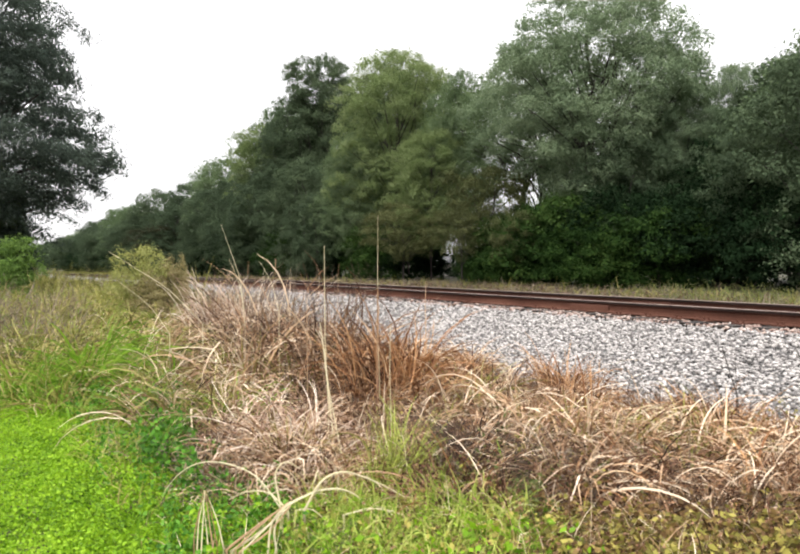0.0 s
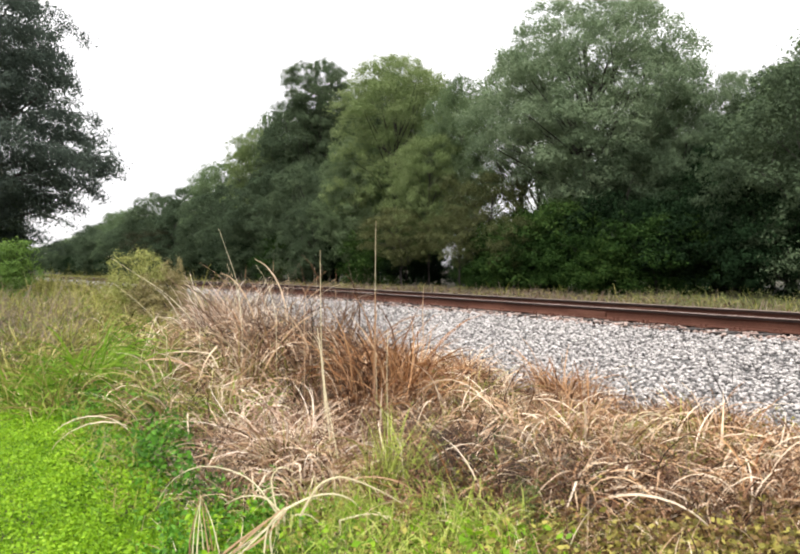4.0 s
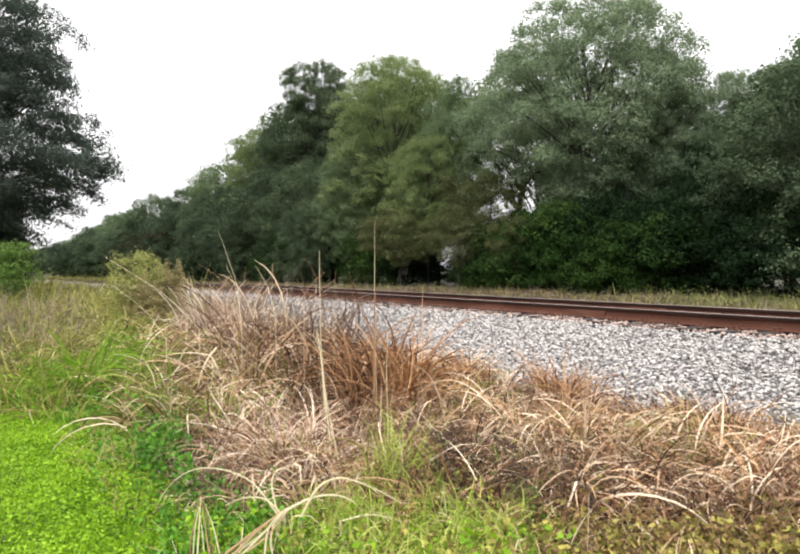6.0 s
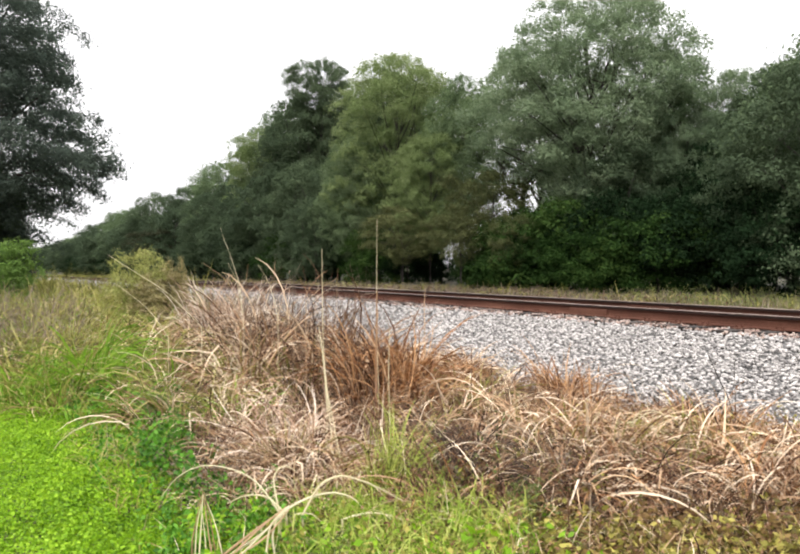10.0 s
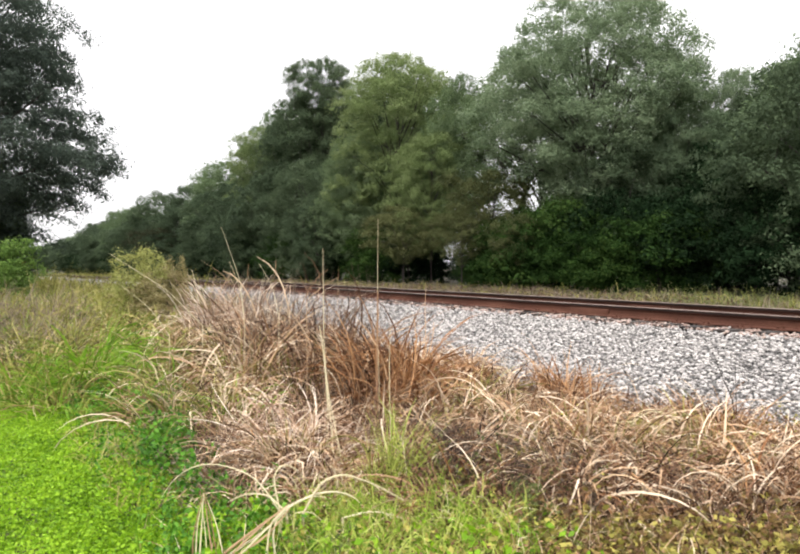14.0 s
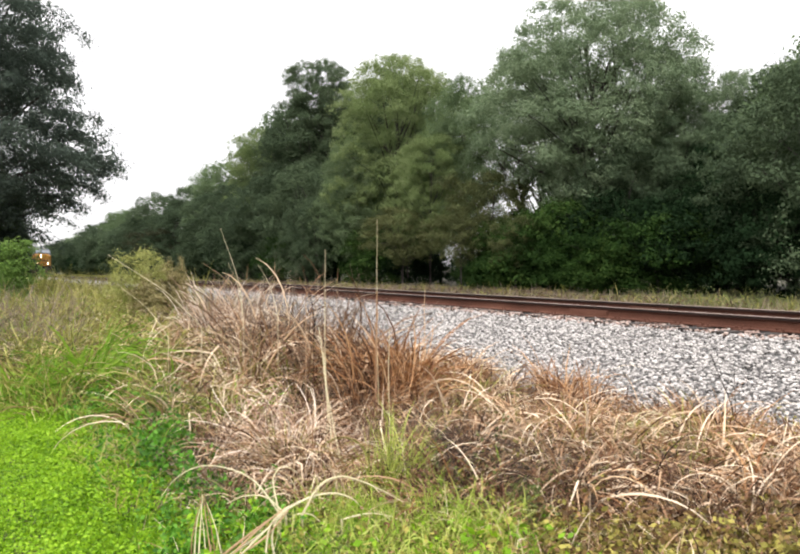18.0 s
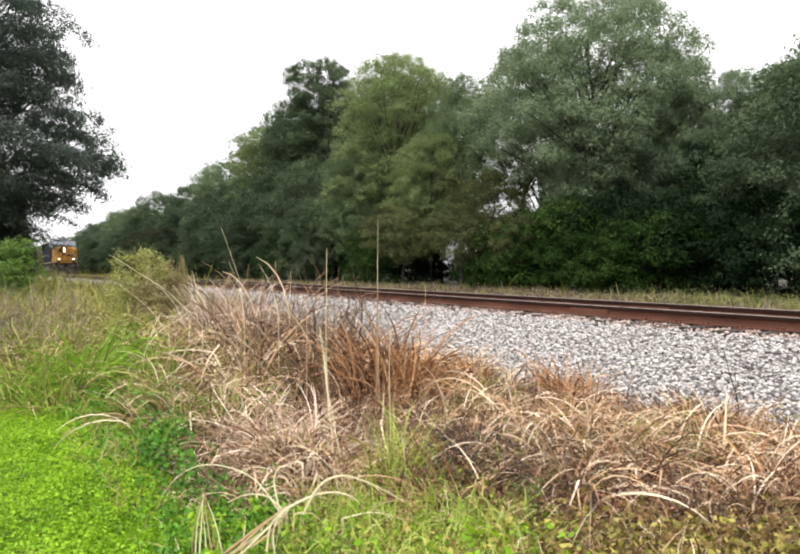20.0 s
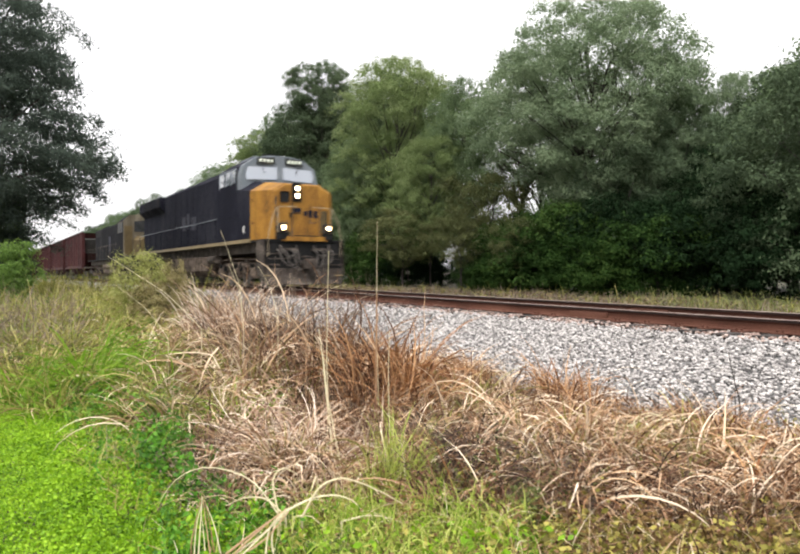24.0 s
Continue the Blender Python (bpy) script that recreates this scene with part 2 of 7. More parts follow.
def quick_mesh(name, verts, quads, material, smooth=False):
    """A mesh from arrays of points and of four-sided faces."""
    me = bpy.data.meshes.new(name)
    verts, quads = np.asarray(verts, np.float32), np.asarray(quads, np.int32)
    me.vertices.add(len(verts))
    me.vertices.foreach_set("co", verts.ravel())
    me.loops.add(quads.size)
    me.loops.foreach_set("vertex_index", quads.ravel())
    me.polygons.add(len(quads))
    me.polygons.foreach_set("loop_start", np.arange(len(quads), dtype=np.int32) * quads.shape[1])
    me.update(calc_edges=True)
    me.validate()
    if smooth:
        me.polygons.foreach_set("use_smooth", np.ones(len(me.polygons), bool))
    me.materials.append(material)
    return me


class Shape:
    """Collects boxes, prisms and tubes into one mesh."""

    def __init__(self):
        self.bm = bmesh.new()

    def box(self, x0, x1, y0, y1, z0, z1, bevel=0.0):
        m = Matrix.Translation(((x0 + x1) / 2, (y0 + y1) / 2, (z0 + z1) / 2)) @ Matrix.Diagonal((x1 - x0, y1 - y0, z1 - z0, 1))
        made = bmesh.ops.create_cube(self.bm, size=1, matrix=m)["verts"]
        if bevel:
            edges = list({e for v in made for e in v.link_edges})
            bmesh.ops.bevel(self.bm, geom=edges, offset=bevel, segments=2, affect="EDGES", profile=0.6)
        return self

    def prism(self, outline, axis, a, b, bevel=0.0):
        """A flat outline pushed along an axis: 'x' takes (y, z) points, 'y' takes (x, z), 'z' takes (x, y)."""
        def point(p, q, w):
            return {"x": (w, p, q), "y": (p, w, q), "z": (p, q, w)}[axis]
        lo = [self.bm.verts.new(point(p, q, a)) for p, q in outline]
        hi = [self.bm.verts.new(point(p, q, b)) for p, q in outline]
        n = len(lo)
        faces = [self.bm.faces.new(lo[::-1]), self.bm.faces.new(hi)]
        for i in range(n):
            faces.append(self.bm.faces.new((lo[i], lo[(i + 1) % n], hi[(i + 1) % n], hi[i])))
        bmesh.ops.recalc_face_normals(self.bm, faces=faces)
        if bevel:
            edges = list({e for f in faces for e in f.edges})
            bmesh.ops.bevel(self.bm, geom=edges, offset=bevel, segments=2, affect="EDGES", profile=0.6)
        return self

    def loft(self, sections, caps=True):
        """Skins a row of closed outlines of equal count, each a list of points."""
        rows = [[self.bm.verts.new(p) for p in sec] for sec in sections]
        n = len(rows[0])
        faces = []
        for lo, hi in zip(rows, rows[1:]):
            for i in range(n):
                faces.append(self.bm.faces.new((lo[i], lo[(i + 1) % n], hi[(i + 1) % n], hi[i])))
        if caps:
            faces += [self.bm.faces.new(rows[0][::-1]), self.bm.faces.new(rows[-1])]
        bmesh.ops.recalc_face_normals(self.bm, faces=faces)
        return self

    def tube(self, points, radius, sides=8, end=None):
        pts = [Vector(p) for p in points]
        r1 = radius if end is None else end
        sections = []
        for i, p in enumerate(pts):
            way = (pts[min(i + 1, len(pts) - 1)] - pts[max(i - 1, 0)]).normalized()
            turn = way.to_track_quat("Z", "Y").to_matrix()
            r = radius + (r1 - radius) * i / max(1, len(pts) - 1)
            sections.append([p + turn @ Vector((r * math.cos(k * math.tau / sides), r * math.sin(k * math.tau / sides), 0)) for k in range(sides)])
        return self.loft(sections)

    def disc(self, centre, axis, radius, depth, sides=20):
        c = Vector(centre)
        w = Vector({"x": (1, 0, 0), "y": (0, 1, 0), "z": (0, 0, 1)}[axis]) * depth / 2
        return self.tube([c - w, c + w], radius, sides)


def part(name, shape, material, parent, label=""):
    me = bpy.data.meshes.new(name)
    shape.bm.to_mesh(me)
    shape.bm.free()
    me.materials.append(material)
    ob = new(name, me)
    ob.parent = parent
    return tagged(ob, label)


def mesh_part(name, me, parent, label=""):
    ob = new(name, me)
    ob.parent = parent
    return tagged(ob, label)


def track_point(s, d, z=0.0):
    return TRACK @ Vector((s, d, z))


def across(x, y):
    """How far a place of the plan lies across the railway."""
    return x * math.cos(radians(30.1)) + y * math.sin(radians(30.1))


def step(a, b, v):
    k = np.clip((v - a) / (b - a), 0, 1)
    return k * k * (3 - 2 * k)


def dip(s):
    """The line falls away gently in the distance: its height along the railway."""
    return -0.006 * (np.clip(-28.0 - s, 0, 212.0))


def ground_z(x, y):
    """Height of the ground: level at the camera, a little higher along the track, with slow swells."""
    d = x * math.cos(radians(30.1)) + y * math.sin(radians(30.1))
    s = x * math.sin(radians(30.1)) - y * math.cos(radians(30.1))
    h = 0.06 * step(4.0, 7.5, d) + 0.36 * step(12.5, 18.0, d)
    return h + dip(s) + 0.03 * np.sin(s * 0.9 + d * 0.5) * step(2, 5, np.abs(d))


# ---- ground: one sheet to the horizon ----
def build_ground():
    near = np.linspace(-60, 60, 121)
    far = np.array([75, 100, 140, 200, 300, 450, 700, 1100, 1800, 3000.0])
    side = np.concatenate([-far[::-1], near, far])
    xs, ys = np.meshgrid(side, side, indexing="ij")
    zs = ground_z(xs, ys)
    n = len(side)
    idx = np.arange(n * n).reshape(n, n)
    quads = np.stack([idx[:-1, :-1], idx[1:, :-1], idx[1:, 1:], idx[:-1, 1:]], -1).reshape(-1, 4)
    verts = np.stack([xs, ys, zs], -1).reshape(-1, 3)
    ob = new("ground", quick_mesh("ground", verts, quads, SOIL, True))
    tagged(ob, "brown soil and old thatch beside the railway", "ground", kind="structure")


build_ground()


# ---- the railway ----
GAUGE = 1.51          # between the middles of the rail heads
S_FAR, S_NEAR = -620.0, 60.0
TIE_TOP = RAIL_TOP - 0.19


def ballast_height(d):
    """Cross-section of the ballast: level between the ties' ends, then a shoulder down to the ground."""
    off = np.abs(d - TRACK_D)
    top, toe = TIE_TOP - 0.048, 0.04
    return top - (top - toe) * np.clip((off - 1.40) / 2.75, 0, 1)


def build_ballast():
    offs = np.array([-4.5, -4.15, -3.2, -2.4, -1.40, -1.2, 0, 1.2, 1.40, 2.4, 3.2, 4.15, 4.5])
    ss = np.concatenate([np.linspace(S_FAR, -80, 28), np.linspace(-75, S_NEAR, 136)])
    sv, dv = np.meshgrid(ss, TRACK_D + offs, indexing="ij")
    zv = ballast_height(dv) - 0.03
    wob = np.sin(sv * 1.7) * 0.02 * (np.abs(dv - TRACK_D) > 1.7)
    verts = np.stack([sv, dv, zv + wob + dip(sv)], -1).reshape(-1, 3)
    a, b = sv.shape
    idx = np.arange(a * b).reshape(a, b)
    quads = np.stack([idx[:-1, :-1], idx[1:, :-1], idx[1:, 1:], idx[:-1, 1:]], -1).reshape(-1, 4)
    bed = new("ballast", quick_mesh("ballast", verts, quads, BALLAST_BASE, True))
    bed.matrix_basis = TRACK
    return tagged(bed, "pale grey crushed stone bed of the railway", "ballast", kind="structure")


BALLAST = build_ballast()


def stone_templates(count):
    made = []
    for k in range(count):
        bm = bmesh.new()
        bmesh.ops.create_icosphere(bm, subdivisions=1, radius=1)
        r = random.Random(k)
        for v in bm.verts:
            v.co *= r.uniform(0.72, 1.12)
        squash = (r.uniform(0.8, 1.25), r.uniform(0.7, 1.0), r.uniform(0.5, 0.8))
        keep = np.array([[v.co.x * squash[0], v.co.y * squash[1], v.co.z * squash[2]] for v in bm.verts])
        faces = np.array([[v.index for v in f.verts] for f in bm.faces])
        bm.free()
        made.append((keep, faces))
    return made


def build_stones():
    kinds = stone_templates(8)

    def scatter(n, s0, s1, o0, o1, size0, size1, lift=0.0):
        s = rng.uniform(s0, s1, n)
        off = rng.uniform(o0, o1, n)
        d = TRACK_D + off
        z = ballast_height(d) + dip(s) + rng.uniform(-0.025, 0.02, n) + lift
        return s, d, z, rng.uniform(size0, size1, n)

    def heap(groups, material, label):
        s, d, z, size = (np.concatenate([g[i] for g in groups]) for i in range(4))
        pick = rng.integers(0, 8, len(s))
        turn = rng.uniform(0, math.tau, len(s))
        tip = rng.uniform(-0.6, 0.6, len(s))
        all_v, all_f, at = [], [], 0
        for k, (tv, tf) in enumerate(kinds):
            m = np.flatnonzero(pick == k)
            c, q = np.cos(turn[m])[:, None], np.sin(turn[m])[:, None]
            ct, st = np.cos(tip[m])[:, None], np.sin(tip[m])[:, None]
            x, y, w = tv[:, 0][None], tv[:, 1][None], tv[:, 2][None]
            y2, w2 = y * ct - w * st, y * st + w * ct
            x3, y3 = x * c - y2 * q, x * q + y2 * c
            v = np.stack([x3 * size[m][:, None] + s[m][:, None], y3 * size[m][:, None] + d[m][:, None], w2 * size[m][:, None] + z[m][:, None]], -1)
            all_v.append(v.reshape(-1, 3))
            all_f.append((tf[None] + (np.arange(len(m)) * len(tv))[:, None, None] + at).reshape(-1, 3))
            at += len(m) * len(tv)
        ob = mesh_part("stones", quick_mesh("stones", np.concatenate(all_v), np.concatenate(all_f), material), BALLAST)
        tagged(ob, label, kind="stuff")

    groups = [scatter(24000, -12, -1.5, -4.2, -1.0, 0.015, 0.032), scatter(13000, -26, -12, -4.2, -1.0, 0.018, 0.036),
              scatter(3500, -55, -26, -3.6, -1.05, 0.04, 0.08), scatter(2500, -14, 1, -0.6, 1.2, 0.02, 0.036),
              scatter(1800, -130, -55, -3.6, -1.1, 0.05, 0.10), scatter(600, -26, 0, 1.2, 3.6, 0.03, 0.05)]
    heap(groups, STONE, "pale grey crushed stones")
    heap([scatter(2600, -16, 1, -1.42, -0.78, 0.018, 0.036, 0.022), scatter(1500, -40, -16, -1.42, -0.78, 0.025, 0.045, 0.02)], STONE_RUSTY, "rust-stained stones beside the rail")
    singles = [quick_mesh("stone", tv * 0.030, tf, STONE) for tv, tf in kinds]
    for i in range(290):
        one = new("stone", singles[i % 8])
        one.parent = BALLAST
        s1, d1 = rng.uniform(-11, -3), TRACK_D + rng.uniform(-3.3, -1.3)
        one.matrix_basis = pose(s1, d1, float(ballast_height(d1)) + 0.012, rng.uniform(-40, 40), rng.uniform(-40, 40), rng.uniform(0, 360))


def rail_outline(d):
    half = [(0.075, 0), (0.075, 0.012), (0.02, 0.03), (0.009, 0.06), (0.009, 0.125), (0.036, 0.145), (0.037, 0.172), (0.028, 0.184)]
    pts = [(d + a, b) for a, b in half] + [(d - a, b) for a, b in reversed(half)]
    return [(p, TIE_TOP + 0.004 + q) for p, q in pts]


def along(outline):
    """A bar of that outline running the whole length of the line."""
    return Shape().loft([[(s, p, q + float(dip(s))) for p, q in outline] for s in (S_FAR, -240.0, -28.0, S_NEAR)])


def build_rails():
    for side in (-1, 1):
        d = TRACK_D + side * GAUGE / 2
        rail = part("rail", along(rail_outline(d)), RUST, None)
        rail.matrix_basis = TRACK
        tagged(rail, "long rust-brown steel rail spiked to the ties", "rail", "rails of the track")
        head = [(d - 0.030, RAIL_TOP - 0.0015), (d + 0.030, RAIL_TOP - 0.0015), (d + 0.022, RAIL_TOP + 0.004), (d - 0.022, RAIL_TOP + 0.004)]
        part("running_surface", along(head), RAIL_HEAD, rail, "worn running surface of the rail")
        side_face = [(d - 0.0395, RAIL_TOP - 0.040), (d - 0.030, RAIL_TOP - 0.040), (d - 0.030, RAIL_TOP - 0.003), (d - 0.0385, RAIL_TOP - 0.006)]
        part("head_side", along(side_face), HEAD_SIDE, rail, "dark strip along the side of the rail head")
        for s in (-9.3, -21.2):
            bar = Shape().prism([(d - 0.045, TIE_TOP + 0.03), (d - 0.012, TIE_TOP + 0.05), (d - 0.012, TIE_TOP + 0.13), (d - 0.04, TIE_TOP + 0.12)], "x", s - 0.45, s + 0.45)
            part("joint_bar", bar, RUST, rail)


def build_ties():
    tie_mesh = bpy.data.meshes.new("tie")
    sh = Shape().box(-0.115, 0.115, -1.3, 1.3, -0.17, 0, 0.012)
    sh.bm.to_mesh(tie_mesh)
    tie_mesh.materials.append(TIE)
    plate = Shape()
    for y in (-GAUGE / 2, GAUGE / 2):
        plate.box(-0.09, 0.09, y - 0.17, y + 0.17, 0.0, 0.016)
        for dy in (-0.1, 0.1):
            plate.box(-0.05, -0.03, y + dy - 0.012, y + dy + 0.012, 0.016, 0.05)
            plate.box(0.03, 0.05, y + dy - 0.012, y + dy + 0.012, 0.016, 0.05)
    plate_mesh = bpy.data.meshes.new("tie_plate")
    plate.bm.to_mesh(plate_mesh)
    plate_mesh.materials.append(RUST)
    r = random.Random(5)
    bed = tagged(new("tie_row"), "dark creosoted wooden ties half buried in pale ballast", "ties", kind="structure")
    bed.matrix_basis = TRACK
    s = 8.0
    while s > -150:
        ob = new("tie", tie_mesh)
        ob.parent = bed
        ob.matrix_basis = pose(s + r.uniform(-0.03, 0.03), TRACK_D + r.uniform(-0.12, 0.10), TIE_TOP + float(dip(s)), 0, 0, r.uniform(-1.2, 1.2))
        if s > -45:
            pl = new("tie_plate", plate_mesh)
            pl.parent = ob
        s -= 0.53 if s > -45 else 0.6


build_rails()
build_ties()


# ---- foliage ----
def leaf_quads(centres, size, flat=0.5, slim=0.5, facing=None):
    """One lozenge-shaped spray of leaves at each centre, turned by chance or roughly towards facing."""
    n = len(centres)
    a = rng.normal(size=(n, 3)) * (1, 1, flat)
    if facing is not None:
        out = facing + rng.normal(size=(n, 3)) * 0.45
        out /= np.linalg.norm(out, axis=1)[:, None] + 1e-9
        a = a - out * np.sum(a * out, axis=1)[:, None]
    a /= np.linalg.norm(a, axis=1)[:, None] + 1e-9
    b = np.cross(out, a) if facing is not None else np.cross(a, rng.normal(size=(n, 3)))
    b /= np.linalg.norm(b, axis=1)[:, None] + 1e-9
    sz = (size * rng.uniform(0.6, 1.35, n))[:, None]
    v = np.stack([centres - a * sz * 0.5, centres + b * sz * slim * 0.5 + a * sz * 0.05, centres + a * sz * 0.5, centres - b * sz * slim * 0.5 + a * sz * 0.05], 1)
    return v.reshape(-1, 3), np.arange(n * 4).reshape(n, 4)


def leaf_tips(centres, size, slim, facing):
    """One small three-cornered leaf at each centre, lying roughly across facing."""
    n = len(centres)
    out = facing + rng.normal(size=(n, 3)) * 0.3
    out /= np.linalg.norm(out, axis=1)[:, None] + 1e-9
    a = rng.normal(size=(n, 3))
    a -= out * np.sum(a * out, axis=1)[:, None]
    a /= np.linalg.norm(a, axis=1)[:, None] + 1e-9
    b = np.cross(out, a)
    sz = (size * rng.uniform(0.6, 1.35, n))[:, None]
    v = np.stack([centres - a * sz * 0.4 - b * sz * slim * 0.5, centres - a * sz * 0.25 + b * sz * slim * 0.5, centres + a * sz * 0.6], 1)
    return v.reshape(-1, 3), np.arange(n * 3).reshape(n, 3)


def crown_boughs(profile, count, seed, bough, lobes=0.25):
    """Centres of the leafy boughs of a crown: profile gives its radius at each height; each new bough keeps away from the others."""
    r = np.random.default_rng(seed)
    hs, rs = np.array([p[0] for p in profile]), np.array([p[1] for p in profile])
    fine = np.linspace(hs[0], hs[-1], 200)
    weight = np.interp(fine, hs, rs) + 0.3
    ph = r.uniform(0, math.tau, 4)
    out = np.zeros((count, 3))
    for i in range(count):
        n = 6 if i else 1
        z = r.choice(fine, n, p=weight / weight.sum()) + r.normal(0, 0.1, n)
        az = r.uniform(0, math.tau, n)
        edge = np.interp(z, hs, rs) * (1 + lobes * (0.5 * np.sin(2 * az + ph[0] + 0.5 * z) + 0.5 * np.sin(3 * az + ph[1] - 0.8 * z)))
        rad = np.maximum(edge - bough * 0.55, 0.1) * r.uniform(0.22, 1, n) ** 0.5
        c = np.stack([rad * np.cos(az), rad * np.sin(az), np.minimum(z, hs[-1] - bough * 0.35)], -1)
        gap = np.min(np.linalg.norm((c[:, None] - out[None, :max(i, 1)]) * (1, 1, 1.5), axis=2), axis=1)
        out[i] = c[np.argmax(gap)]
    return out


def tree_meshes(seed, profile, boughs, sprays, leaves, leaf, leaf_mat, bough=1.2, spray=0.32, trunk=0.2, lobes=0.25, lean=0.3, limbs=14, slim=0.7, dome=0.85, droop=0.15):
    """A trunk with limbs, and a crown of domed boughs made of flat sprays of leaves; profile: (height, radius) up the crown."""
    r = random.Random(seed)
    height = profile[-1][0]
    base = profile[0][0]
    c = crown_boughs(profile, boughs, seed, bough, lobes)
    q = np.random.default_rng(seed + 1)
    # sprays over the domed top of each bough, longer outward than sideways
    n = boughs * sprays
    rr, aa = q.uniform(0.02, 1, n) ** 0.5, q.uniform(0, math.tau, n)
    size = np.repeat(bough * q.uniform(0.65, 1.25, boughs), sprays)
    out = np.repeat(c * (1, 1, 0), sprays, 0)
    out /= np.linalg.norm(out, axis=1)[:, None] + 1e-6
    side = np.stack([-out[:, 1], out[:, 0], out[:, 2]], -1)
    u, v = rr * np.cos(aa), rr * np.sin(aa)
    rise = dome * np.sqrt(1.02 - rr ** 2) - droop * np.maximum(u, 0) - dome * 0.4
    tip = np.repeat(c, sprays, 0) + (out * (1.05 * u)[:, None] + side * (0.95 * v)[:, None] + np.stack([0 * u, 0 * u, rise], -1)) * size[:, None] + q.normal(size=(n, 3)) * spray * 0.35
    # leaves in each flat spray
    m = n * leaves
    sp = np.repeat(spray * q.uniform(0.5, 1.3, n), leaves)[:, None]
    flat = q.normal(size=(m, 3)) * (0.62, 0.62, 0.48)
    pos = np.repeat(tip, leaves, 0) + flat * sp
    face = np.repeat(out * u[:, None] + side * v[:, None], leaves, 0) * 0.45 + flat * 0.9 + np.array((0, 0, 0.5))
    lv, lq = leaf_tips(pos, leaf, slim, face)
    crown = quick_mesh("crown", lv, lq, leaf_mat)
    wood = Shape()
    bend = [Vector((0, 0, -0.3))]
    for i in range(1, 6):
        bend.append(Vector((r.uniform(-1, 1) * lean * i / 5, r.uniform(-1, 1) * lean * i / 5, height * 0.82 * i / 5)))
    wood.tube(bend, trunk, 7, trunk * 0.25)
    order = list(range(len(c)))
    r.shuffle(order)
    for i in order[:limbs]:
        tip = Vector(c[i])
        h = max(base * 0.5, min(tip.z * r.uniform(0.45, 0.8), height * 0.75))
        k = h / (height * 0.82) * 5
        j = min(4, max(0, int(k)))
        start = bend[j].lerp(bend[j + 1], k - j)
        mid = start.lerp(tip, 0.5) + Vector((r.uniform(-0.4, 0.4), r.uniform(-0.4, 0.4), r.uniform(0, 0.5)))
        wood.tube([start, mid, tip], trunk * 0.3, 5, trunk * 0.06)
        for w in range(3):
            far = Vector(c[order[(i * 7 + w * 13) % len(order)]])
            if (far - tip).length < bough * 3.5:
                wood.tube([mid, mid.lerp(far, 0.5) + Vector((0, 0, 0.2)), far], trunk * 0.14, 4, trunk * 0.04)
    me = bpy.data.meshes.new("trunk")
    wood.bm.to_mesh(me)
    wood.bm.free()
    me.materials.append(BARK)
    return me, crown


def oval(base, height, radius, broad=0.45, full=0.75):
    """A rounded crown profile, broadest at that share of its height; full says how far it keeps its breadth."""
    rows = []
    for k in range(9):
        t = k / 8
        e = (t - broad) / (1 - broad) if t > broad else (broad - t) / broad
        rows.append((base + (height - base) * t, max(radius * (1 - e ** (2 + 2 * full)) ** 0.5, radius * 0.12)))
    return rows


def tree(name, meshes, m, label, group=""):
    ob = new(name)
    ob.matrix_basis = m
    mesh_part("trunk", meshes[0], ob)
    mesh_part("crown", meshes[1], ob)
    return tagged(ob, label, "shrub" if "shrub" in name else "tree", group)


def seen_from(px, d):
    """Place on the plan at d across the railway in the line of sight of that column of the view (half-width 784, focal length 1430)."""
    a = math.atan((px - 784) / 1430)
    dist = d / math.sin(a + radians(30.1))
    return dist * math.sin(a), dist * math.cos(a)


KIND = {}


